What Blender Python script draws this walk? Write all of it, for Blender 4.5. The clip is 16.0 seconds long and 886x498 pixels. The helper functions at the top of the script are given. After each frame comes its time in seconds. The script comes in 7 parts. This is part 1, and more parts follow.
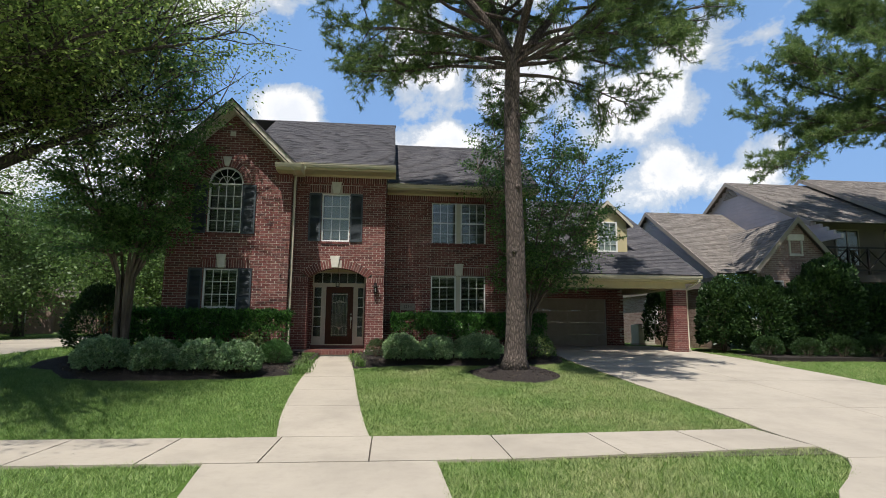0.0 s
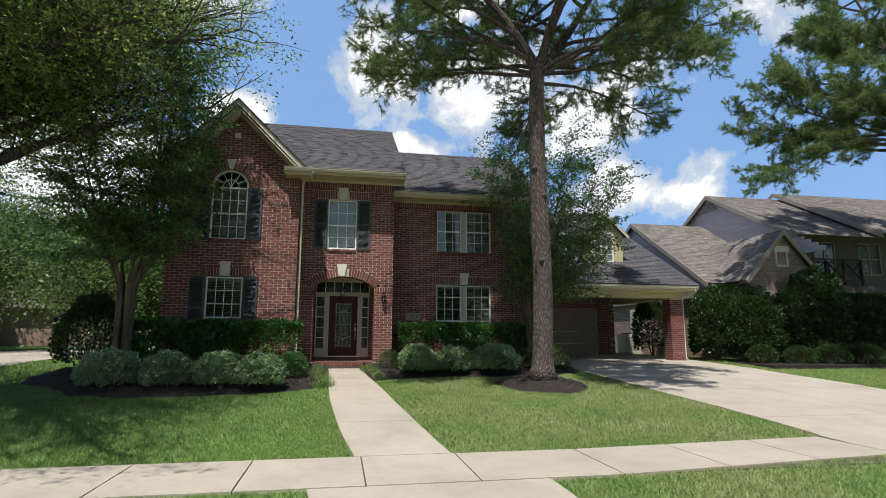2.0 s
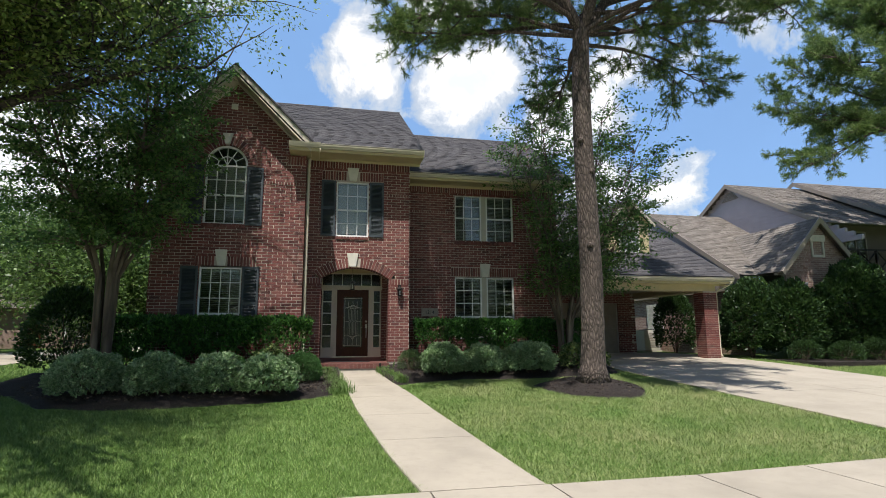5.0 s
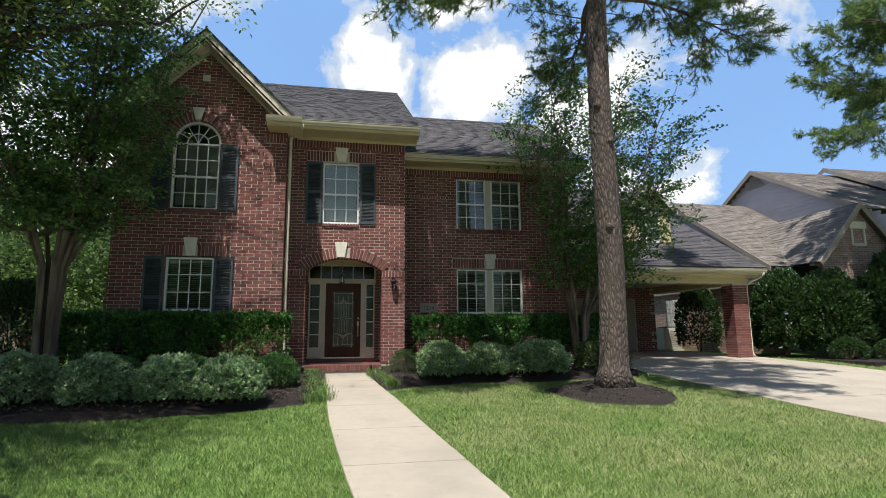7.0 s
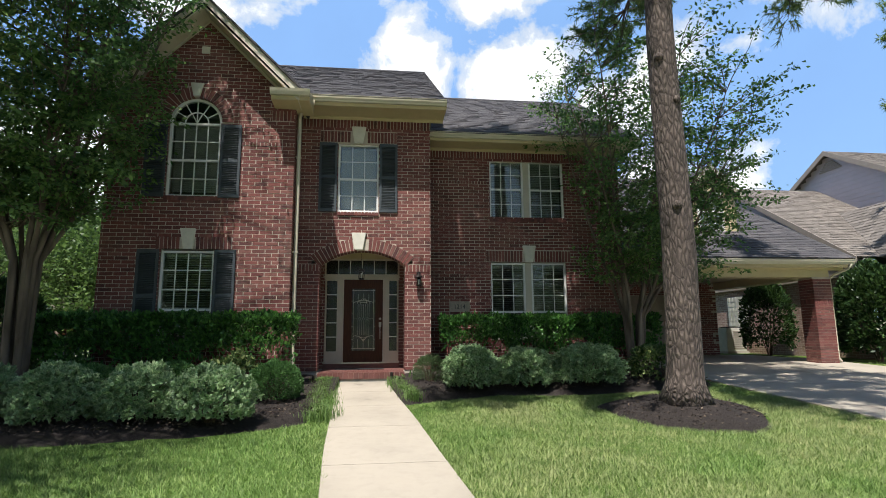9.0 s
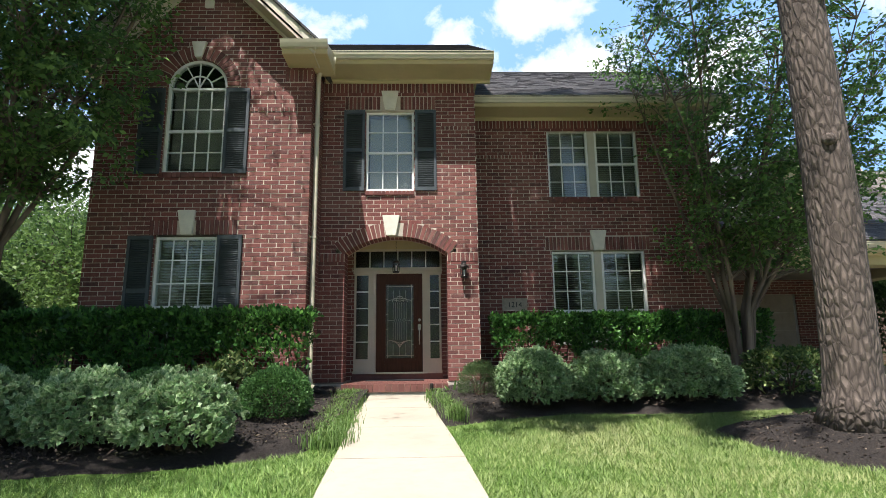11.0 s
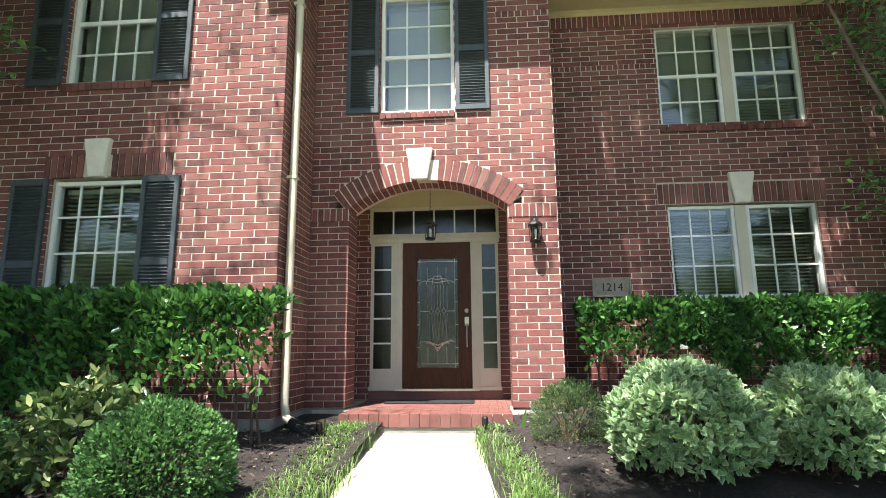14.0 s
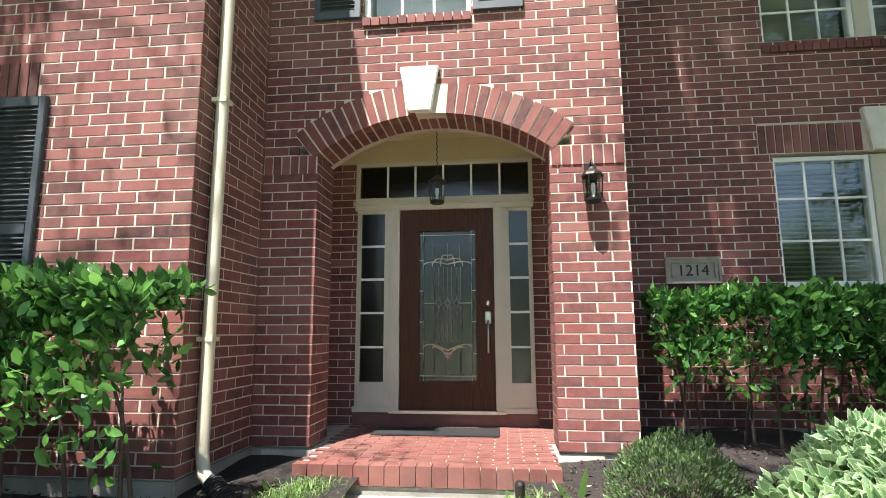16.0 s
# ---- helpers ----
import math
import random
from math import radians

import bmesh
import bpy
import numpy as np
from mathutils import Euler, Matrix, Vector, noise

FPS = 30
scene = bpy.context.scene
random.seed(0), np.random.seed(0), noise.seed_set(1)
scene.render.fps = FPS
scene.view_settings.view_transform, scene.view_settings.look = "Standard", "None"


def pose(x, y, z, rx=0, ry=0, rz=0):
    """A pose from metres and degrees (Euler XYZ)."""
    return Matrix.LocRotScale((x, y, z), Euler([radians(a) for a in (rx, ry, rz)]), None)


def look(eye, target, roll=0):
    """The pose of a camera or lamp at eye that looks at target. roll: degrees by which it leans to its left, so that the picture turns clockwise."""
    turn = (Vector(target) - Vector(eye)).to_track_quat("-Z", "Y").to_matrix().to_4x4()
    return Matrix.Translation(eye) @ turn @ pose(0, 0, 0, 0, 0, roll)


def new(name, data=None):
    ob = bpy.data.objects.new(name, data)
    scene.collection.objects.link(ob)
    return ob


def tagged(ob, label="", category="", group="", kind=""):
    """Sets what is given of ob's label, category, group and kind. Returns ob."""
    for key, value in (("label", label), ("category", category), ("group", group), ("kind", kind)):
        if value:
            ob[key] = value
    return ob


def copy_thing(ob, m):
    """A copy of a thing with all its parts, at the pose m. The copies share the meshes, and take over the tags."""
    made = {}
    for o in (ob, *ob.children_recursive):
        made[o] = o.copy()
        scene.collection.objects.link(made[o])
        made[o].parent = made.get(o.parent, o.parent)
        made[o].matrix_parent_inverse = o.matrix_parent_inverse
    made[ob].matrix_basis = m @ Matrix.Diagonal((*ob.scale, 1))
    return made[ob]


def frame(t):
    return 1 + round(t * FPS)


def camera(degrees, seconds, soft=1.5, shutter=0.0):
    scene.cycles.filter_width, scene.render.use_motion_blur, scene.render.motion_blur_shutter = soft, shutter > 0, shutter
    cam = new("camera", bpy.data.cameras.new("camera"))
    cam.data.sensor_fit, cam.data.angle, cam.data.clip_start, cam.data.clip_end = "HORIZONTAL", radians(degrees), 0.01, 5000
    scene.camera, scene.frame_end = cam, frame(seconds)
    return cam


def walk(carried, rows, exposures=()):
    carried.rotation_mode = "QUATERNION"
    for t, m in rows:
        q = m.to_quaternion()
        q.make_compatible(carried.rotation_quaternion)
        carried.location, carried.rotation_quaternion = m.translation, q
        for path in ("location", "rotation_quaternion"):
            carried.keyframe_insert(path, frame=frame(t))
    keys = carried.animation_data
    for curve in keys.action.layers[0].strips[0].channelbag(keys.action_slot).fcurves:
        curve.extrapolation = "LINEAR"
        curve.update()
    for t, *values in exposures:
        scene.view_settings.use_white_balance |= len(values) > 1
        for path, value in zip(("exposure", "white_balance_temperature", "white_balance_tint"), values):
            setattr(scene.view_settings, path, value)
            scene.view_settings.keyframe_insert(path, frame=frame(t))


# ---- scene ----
# ---- camera and walk ----
cam = camera(77.7, 16.0, soft=0.9)
PATH = [
    (0, (0.115, 0.497, 1.548), (0.308, 2.468, 1.827), 0.5),
    (0.5, (-0.376, 0.549, 1.56), (-0.143, 2.515, 1.843), 0.4),
    (1, (-0.805, 0.685, 1.56), (-0.525, 2.644, 1.853), 0.4),
    (1.5, (-1.231, 0.877, 1.542), (-0.907, 2.827, 1.848), 0.4),
    (2, (-1.644, 1.054, 1.548), (-1.284, 2.996, 1.863), 0.2),
    (2.5, (-1.963, 1.328, 1.523), (-1.582, 3.265, 1.842), 0.1),
    (3, (-2.222, 1.617, 1.5), (-1.823, 3.551, 1.819), 0.1),
    (3.5, (-2.426, 1.916, 1.53), (-2.009, 3.847, 1.845), 0.0),
    (4, (-2.463, 2.292, 1.511), (-2.042, 4.222, 1.825), -0.2),
    (6.5, (-1.95, 4.249, 1.486), (-1.55, 6.184, 1.795), -0.4),
    (7, (-1.739, 4.644, 1.445), (-1.36, 6.583, 1.758), -0.5),
    (7.5, (-1.58, 5.061, 1.407), (-1.23, 7.005, 1.72), -0.5),
    (8, (-1.441, 5.469, 1.431), (-1.108, 7.417, 1.743), -0.5),
    (8.5, (-1.297, 5.888, 1.511), (-1.004, 7.842, 1.822), -0.5),
    (9, (-1.231, 6.324, 1.53), (-0.993, 8.286, 1.84), -0.5),
    (11.5, (-0.917, 9.173, 1.287), (-0.906, 11.138, 1.659), -0.7),
    (12, (-0.892, 9.781, 1.307), (-0.922, 11.746, 1.677), -0.6),
    (12.5, (-0.85, 10.383, 1.379), (-0.911, 12.348, 1.747), -0.6),
    (13, (-0.872, 10.974, 1.414), (-0.967, 12.937, 1.785), -0.5),
    (13.5, (-0.887, 11.604, 1.419), (-1.009, 13.568, 1.779), -0.4),
    (14, (-0.888, 12.213, 1.453), (-1.039, 14.176, 1.805), -0.5),
    (14.5, (-0.934, 12.771, 1.525), (-1.101, 14.734, 1.868), -0.3),
    (15, (-0.96, 13.321, 1.604), (-1.135, 15.287, 1.927), -0.3),
    (15.5, (-0.98, 13.81, 1.639), (-1.17, 15.777, 1.945), -0.3),
    (16, (-0.985, 14.245, 1.655), (-1.204, 16.211, 1.953), -0.2),
]
EXPOSURES = [(0.0, 0.14), (4.0, 0.22), (7.0, 0.36), (9.0, 0.50), (11.5, 1.14), (14.0, 2.0), (16.0, 1.90)]
walk(cam, [(t, look(eye, target, roll)) for t, eye, target, roll in PATH], EXPOSURES)

# ---- world and sun ----
SUN_TO = Vector((0.42, 1.0, -2.35)).normalized()
world = bpy.data.worlds.new("sky")
scene.world = world
world.use_nodes = True
wn = world.node_tree.nodes
sky = wn.new("ShaderNodeTexSky")
sky.sky_type = "NISHITA"
sky.sun_disc = False
sky.sun_elevation = math.asin(-SUN_TO.z)
sky.sun_rotation = math.atan2(-SUN_TO.x, -SUN_TO.y)
sky.air_density, sky.dust_density, sky.ozone_density = 1.0, 0.6, 1.2
wn["Background"].inputs["Strength"].default_value = 0.078
world.node_tree.links.new(sky.outputs[0], wn["Background"].inputs["Color"])
sun = new("sun", bpy.data.lights.new("sun", "SUN"))
sun.data.energy, sun.data.angle, sun.data.color = 5.0, radians(0.53), (1.0, 0.965, 0.925)
sun.matrix_world = look((-30, -40, 90), Vector((-30, -40, 90)) + SUN_TO)


# ---- materials ----
def material(name):
    m = bpy.data.materials.new(name)
    m.use_nodes = True
    nt = m.node_tree
    return m, nt, nt.nodes["Principled BSDF"]


def node(nt, kind, **values):
    n = nt.nodes.new(kind)
    for key, value in values.items():
        n.inputs[key.replace("_", " ")].default_value = value
    return n


def ramp(nt, source, stops):
    r = nt.nodes.new("ShaderNodeValToRGB")
    el = r.color_ramp.elements
    while len(el) < len(stops):
        el.new(0.5)
    for e, (pos, col) in zip(el, stops):
        e.position, e.color = pos, (*col, 1) if len(col) == 3 else col
    nt.links.new(source, r.inputs[0])
    return r.outputs[0]


def coords(nt, scale=(1, 1, 1)):
    tc = nt.nodes.new("ShaderNodeNewGeometry")
    mp = nt.nodes.new("ShaderNodeMapping")
    mp.inputs["Scale"].default_value = scale
    nt.links.new(tc.outputs["Position"], mp.inputs[0])
    return mp.outputs[0]


def noise_of(nt, vec, scale, detail=4.0, rough=0.55, distort=0.0):
    n = node(nt, "ShaderNodeTexNoise", Scale=scale, Detail=detail, Roughness=rough, Distortion=distort)
    nt.links.new(vec, n.inputs["Vector"])
    return n.outputs["Fac"]


def mix(nt, fac, a, b, kind="MIX"):
    n = nt.nodes.new("ShaderNodeMix")
    n.data_type, n.blend_type = "RGBA", kind
    for slot, v in ((0, fac), (6, a), (7, b)):
        if hasattr(v, "links"):
            nt.links.new(v, n.inputs[slot])
        elif slot == 0:
            n.inputs[0].default_value = v
        else:
            n.inputs[slot].default_value = (*v, 1)
    return n.outputs[2]


def calc(nt, op, a, b=0.0, clamp=False):
    n = nt.nodes.new("ShaderNodeMath")
    n.operation, n.use_clamp = op, clamp
    for slot, v in ((0, a), (1, b)):
        if hasattr(v, "links"):
            nt.links.new(v, n.inputs[slot])
        else:
            n.inputs[slot].default_value = v
    return n.outputs[0]


def bump(nt, bsdf, height, strength, distance=0.01):
    b = node(nt, "ShaderNodeBump", Strength=strength, Distance=distance)
    nt.links.new(height, b.inputs["Height"])
    nt.links.new(b.outputs[0], bsdf.inputs["Normal"])


def piece_random(nt):
    """One random number for each separate piece, object or island."""
    info = nt.nodes.new("ShaderNodeObjectInfo")
    geo = nt.nodes.new("ShaderNodeNewGeometry")
    return calc(nt, "FRACT", calc(nt, "ADD", info.outputs["Random"], geo.outputs["Random Per Island"]))


def plain(name, col, rough=0.5, metal=0.0, vary=0.12, scale=6.0, fine=90.0, relief=0.15, dist=0.002):
    """A painted or solid surface with soft stains and a fine grain."""
    m, nt, b = material(name)
    v = coords(nt)
    n1, n2 = noise_of(nt, v, scale, 5), noise_of(nt, v, fine, 3)
    dark = tuple(c * (1 - 2 * vary) for c in col)
    lite = tuple(min(1, c * (1 + vary)) for c in col)
    c1 = ramp(nt, n1, [(0.25, dark), (0.6, col), (0.85, lite)])
    c2 = mix(nt, 0.25, c1, ramp(nt, n2, [(0.3, dark), (0.7, lite)]))
    nt.links.new(c2, b.inputs["Base Color"])
    b.inputs["Roughness"].default_value, b.inputs["Metallic"].default_value = rough, metal
    bump(nt, b, n2, relief, dist)
    return m


def brick_material(name, tones, rough=0.85):
    m, nt, b = material(name)
    r = piece_random(nt)
    v = coords(nt)
    n1, n2, n3 = noise_of(nt, v, 14, 4), noise_of(nt, v, 120, 4, 0.7), noise_of(nt, v, 0.9, 3)
    c = ramp(nt, r, tones)
    c = mix(nt, ramp(nt, n1, [(0.35, (0, 0, 0)), (0.75, (0.55, 0.55, 0.55))]), c, (0.25, 0.092, 0.070))
    c = mix(nt, ramp(nt, n2, [(0.5, (0, 0, 0)), (0.8, (0.5, 0.5, 0.5))]), c, (0.10, 0.035, 0.035))
    c = mix(nt, ramp(nt, n3, [(0.45, (0, 0, 0)), (0.8, (0.25, 0.25, 0.25))]), c, (0.33, 0.20, 0.16))
    nt.links.new(c, b.inputs["Base Color"])
    b.inputs["Roughness"].default_value = rough
    bump(nt, b, n2, 0.5, 0.004)
    return m


BRICK = brick_material("red_brick", [(0.0, (0.052, 0.021, 0.021)), (0.2, (0.120, 0.034, 0.031)), (0.45, (0.165, 0.044, 0.038)),
                                     (0.65, (0.092, 0.032, 0.030)), (0.8, (0.185, 0.056, 0.048)), (1.0, (0.200, 0.090, 0.074))])
PAVER = brick_material("porch_brick", [(0.0, (0.11, 0.042, 0.035)), (0.5, (0.155, 0.058, 0.046)), (1.0, (0.15, 0.070, 0.058))], 0.6)
MORTAR = plain("mortar", (0.56, 0.485, 0.40), 0.95, vary=0.18, scale=5, fine=160, relief=0.5)
CAST = plain("cast_stone", (0.72, 0.68, 0.58), 0.8, vary=0.08, scale=9, fine=150, relief=0.3)
CREAM = plain("cream_paint", (0.56, 0.475, 0.275), 0.45, vary=0.07, scale=3)
TRIM = plain("pale_trim_paint", (0.58, 0.53, 0.42), 0.4, vary=0.06, scale=4)
WHITE = plain("white_paint", (0.80, 0.79, 0.75), 0.4, vary=0.05)
GUTTER = plain("gutter_enamel", (0.62, 0.56, 0.42), 0.35, vary=0.08, scale=4)
SHUTTER = plain("slate_shutter_paint", (0.060, 0.074, 0.084), 0.55, vary=0.2)
DARKMETAL = plain("dark_bronze_metal", (0.035, 0.03, 0.028), 0.45, 0.6, vary=0.2)
NICKEL = plain("satin_nickel", (0.6, 0.57, 0.5), 0.3, 1.0, vary=0.1)
BLIND = plain("blind_slat", (0.46, 0.46, 0.41), 0.5, vary=0.05)
INTERIOR = plain("interior_paint", (0.22, 0.20, 0.17), 0.8, vary=0.1, scale=1)
FOUNDATION = plain("foundation_concrete", (0.36, 0.33, 0.28), 0.9, vary=0.25, scale=3, fine=120, relief=0.6, dist=0.004)
RUBBER = plain("black_rubber", (0.02, 0.02, 0.02), 0.6, vary=0.3)
SIDING = plain("grey_lap_siding", (0.52, 0.47, 0.49), 0.6, vary=0.06, scale=2)
NTRIM = plain("taupe_trim", (0.33, 0.28, 0.23), 0.6, vary=0.1)
ACMETAL = plain("beige_enamel", (0.55, 0.54, 0.47), 0.45, vary=0.08)


def concrete(name, col):
    m, nt, b = material(name)
    v = coords(nt)
    n1, n2, n3 = noise_of(nt, v, 0.8, 5, 0.6), noise_of(nt, v, 9, 5, 0.65), noise_of(nt, v, 190, 3)
    c = ramp(nt, n1, [(0.3, tuple(x * 0.80 for x in col)), (0.55, col), (0.8, tuple(x * 1.1 for x in col))])
    c = mix(nt, ramp(nt, n2, [(0.5, (0, 0, 0)), (0.85, (0.4, 0.4, 0.4))]), c, tuple(x * 0.62 for x in col))
    c = mix(nt, ramp(nt, n3, [(0.55, (0, 0, 0)), (0.75, (0.35, 0.35, 0.35))]), c, tuple(x * 0.6 for x in col))
    hue = mix(nt, ramp(nt, piece_random(nt), [(0, (0.0, 0.0, 0.0)), (1, (0.22, 0.22, 0.22))]), c, tuple(x * 0.8 for x in col))
    nt.links.new(hue, b.inputs["Base Color"])
    b.inputs["Roughness"].default_value = 0.9
    bump(nt, b, n3, 0.4, 0.003)
    return m


CONCRETE = concrete("broom_concrete", (0.425, 0.372, 0.298))
KERB = concrete("kerb_concrete", (0.42, 0.37, 0.31))
JOINT = plain("joint_filler", (0.10, 0.08, 0.06), 0.95, vary=0.3)
ASPHALT = concrete("road_surface", (0.30, 0.28, 0.25))


def shingle_material(name, tones):
    m, nt, b = material(name)
    v = coords(nt)
    n1, n2 = noise_of(nt, v, 160, 3, 0.7), noise_of(nt, v, 0.7, 4)
    c = ramp(nt, piece_random(nt), tones)
    c = mix(nt, ramp(nt, n1, [(0.4, (0, 0, 0)), (0.7, (0.5, 0.5, 0.5))]), c, tuple(x * 1.5 for x in tones[-1][1]))
    c = mix(nt, ramp(nt, n2, [(0.45, (0, 0, 0)), (0.8, (0.35, 0.35, 0.35))]), c, tones[0][1])
    nt.links.new(c, b.inputs["Base Color"])
    b.inputs["Roughness"].default_value = 0.92
    bump(nt, b, n1, 0.6, 0.004)
    return m


SHINGLE = shingle_material("charcoal_shingle", [(0, (0.038, 0.036, 0.040)), (0.4, (0.055, 0.052, 0.056)), (0.75, (0.075, 0.070, 0.073)), (1, (0.10, 0.092, 0.093))])
NSHINGLE = shingle_material("brown_shingle", [(0, (0.090, 0.077, 0.066)), (0.4, (0.130, 0.112, 0.097)), (0.75, (0.170, 0.148, 0.128)), (1, (0.215, 0.188, 0.162))])


def pane_material(name, tint=(1, 1, 1), ior=1.5, rough=0.0):
    m = bpy.data.materials.new(name)
    m.use_nodes = True
    nt = m.node_tree
    nt.nodes.remove(nt.nodes["Principled BSDF"])
    t, g = nt.nodes.new("ShaderNodeBsdfTransparent"), nt.nodes.new("ShaderNodeBsdfGlossy")
    t.inputs["Color"].default_value = (*tint, 1)
    g.inputs["Roughness"].default_value = rough
    fr = nt.nodes.new("ShaderNodeLayerWeight")
    fr.inputs["Blend"].default_value = 0.5
    gloss = calc(nt, "ADD", calc(nt, "MULTIPLY", calc(nt, "POWER", fr.outputs["Facing"], 4.5), 0.85), 0.8 * ((ior - 1) / (ior + 1)) ** 2)
    v = coords(nt)
    b = node(nt, "ShaderNodeBump", Strength=0.06, Distance=0.02)
    nt.links.new(noise_of(nt, v, 1.6, 2), b.inputs["Height"])
    nt.links.new(b.outputs[0], g.inputs["Normal"])
    mx = nt.nodes.new("ShaderNodeMixShader")
    nt.links.new(gloss, mx.inputs[0])
    nt.links.new(t.outputs[0], mx.inputs[1])
    nt.links.new(g.outputs[0], mx.inputs[2])
    nt.links.new(mx.outputs[0], nt.nodes["Material Output"].inputs[0])
    return m


GLASS = pane_material("window_glass", (0.86, 0.90, 0.88), 1.9)
LANTERN_GLASS = pane_material("lantern_glass", (0.9, 0.92, 0.9), 1.5)
DOOR_GLASS = pane_material("leaded_glass", (0.45, 0.47, 0.46), 1.9, 0.25)
DARKGLASS = pane_material("dim_glass", (0.5, 0.52, 0.52), 1.8, 0.22)


def wood_material(name, a, b2):
    m, nt, b = material(name)
    v = coords(nt, (30, 30, 1.6))
    n = noise_of(nt, v, 2.2, 6, 0.6, 0.6)
    nt.links.new(ramp(nt, n, [(0.3, a), (0.7, b2)]), b.inputs["Base Color"])
    b.inputs["Specular IOR Level"].default_value = 0.15
    b.inputs["Roughness"].default_value = 0.4
    bump(nt, b, n, 0.1, 0.002)
    return m


DOORWOOD = wood_material("mahogany_door", (0.042, 0.016, 0.009), (0.095, 0.036, 0.018))


# ---- mesh helpers ----
class Geo:
    """Vertices, faces and material slots of one mesh in the making."""

    def __init__(self):
        self.v, self.f, self.s = [], [], []

    def face(self, pts, slot=0):
        k = len(self.v)
        self.v += [tuple(p) for p in pts]
        self.f.append(tuple(range(k, k + len(pts))))
        self.s.append(slot)
        return self

    def box(self, x0, x1, y0, y1, z0, z1, m=None, slot=0):
        k = len(self.v)
        p = [(x, y, z) for z in (z0, z1) for y in (y0, y1) for x in (x0, x1)]
        self.v += [tuple(m @ Vector(q)) for q in p] if m else p
        self.f += [tuple(k + i for i in q) for q in ((0, 2, 3, 1), (4, 5, 7, 6), (0, 1, 5, 4), (2, 6, 7, 3), (0, 4, 6, 2), (1, 3, 7, 5))]
        self.s += [slot] * 6
        return self

    def soft(self, x0, x1, y0, y1, z0, z1, c=0.006, m=None):
        """A box with chamfered edges."""
        bm = bmesh.new()
        bmesh.ops.create_cube(bm, size=1)
        bmesh.ops.scale(bm, verts=bm.verts, vec=(x1 - x0, y1 - y0, z1 - z0))
        bmesh.ops.translate(bm, verts=bm.verts, vec=((x0 + x1) / 2, (y0 + y1) / 2, (z0 + z1) / 2))
        bmesh.ops.bevel(bm, geom=bm.edges[:], offset=c, segments=2, affect="EDGES", clamp_overlap=True)
        return self.take(bm, m)

    def take(self, bm, m=None):
        k = len(self.v)
        bm.verts.index_update()
        self.v += [tuple(m @ v.co) if m else tuple(v.co) for v in bm.verts]
        for f in bm.faces:
            self.f.append(tuple(k + v.index for v in f.verts))
            self.s.append(0)
        bm.free()
        return self

    def prism(self, poly, lo, hi, axis="y", slot=0):
        """A flat outline pushed from lo to hi along an axis; the outline is (x, z), (y, z) or (x, y)."""
        def put(p, h):
            return {"y": (p[0], h, p[1]), "x": (h, p[0], p[1]), "z": (p[0], p[1], h)}[axis]
        k, n = len(self.v), len(poly)
        self.v += [put(p, lo) for p in poly] + [put(p, hi) for p in poly]
        self.f += [tuple(range(k + n - 1, k - 1, -1)), tuple(range(k + n, k + 2 * n))]
        self.f += [(k + i, k + (i + 1) % n, k + n + (i + 1) % n, k + n + i) for i in range(n)]
        self.s += [slot] * (n + 2)
        return self

    def tube(self, pts, radii, n=8, cap=True):
        pts = [Vector(p) for p in pts]
        if not hasattr(radii, "__len__"):
            radii = [radii] * len(pts)
        k = len(self.v)
        side = None
        for i, p in enumerate(pts):
            d = (pts[min(i + 1, len(pts) - 1)] - pts[max(i - 1, 0)]).normalized()
            if side is None:
                side = d.orthogonal().normalized()
            side = (side - d * side.dot(d)).normalized()
            up = d.cross(side)
            for j in range(n):
                a = 2 * math.pi * j / n
                self.v.append(tuple(p + (side * math.cos(a) + up * math.sin(a)) * radii[i]))
        for i in range(len(pts) - 1):
            for j in range(n):
                a, b = k + i * n + j, k + i * n + (j + 1) % n
                self.f.append((a, b, b + n, a + n))
                self.s.append(0)
        if cap:
            self.f += [tuple(range(k + n - 1, k - 1, -1)), tuple(range(k + (len(pts) - 1) * n, k + len(pts) * n))]
            self.s += [0, 0]
        return self

    def lathe(self, profile, cx, cy, n=16):
        k = len(self.v)
        for r, z in profile:
            for j in range(n):
                a = 2 * math.pi * j / n
                self.v.append((cx + r * math.cos(a), cy + r * math.sin(a), z))
        for i in range(len(profile) - 1):
            for j in range(n):
                a, b = k + i * n + j, k + i * n + (j + 1) % n
                self.f.append((a, b, b + n, a + n))
                self.s.append(0)
        return self


def part(name, geo, mat, parent=None, label="", smooth=False):
    """Links the geometry as one mesh object, under a thing or a part where one is given."""
    me = bpy.data.meshes.new(name)
    me.from_pydata(geo.v, [], geo.f)
    mats = mat if isinstance(mat, (list, tuple)) else [mat]
    for m in mats:
        me.materials.append(m)
    if len(mats) > 1:
        me.polygons.foreach_set("material_index", geo.s)
    if smooth:
        me.polygons.foreach_set("use_smooth", [True] * len(me.polygons))
    ob = new(name, me)
    ob.parent = parent
    return tagged(ob, label)


def thing(name, label, category, group="", kind="", at=(0, 0, 0)):
    ob = new(name)
    ob.location = at
    return tagged(ob, label, category, group, kind)


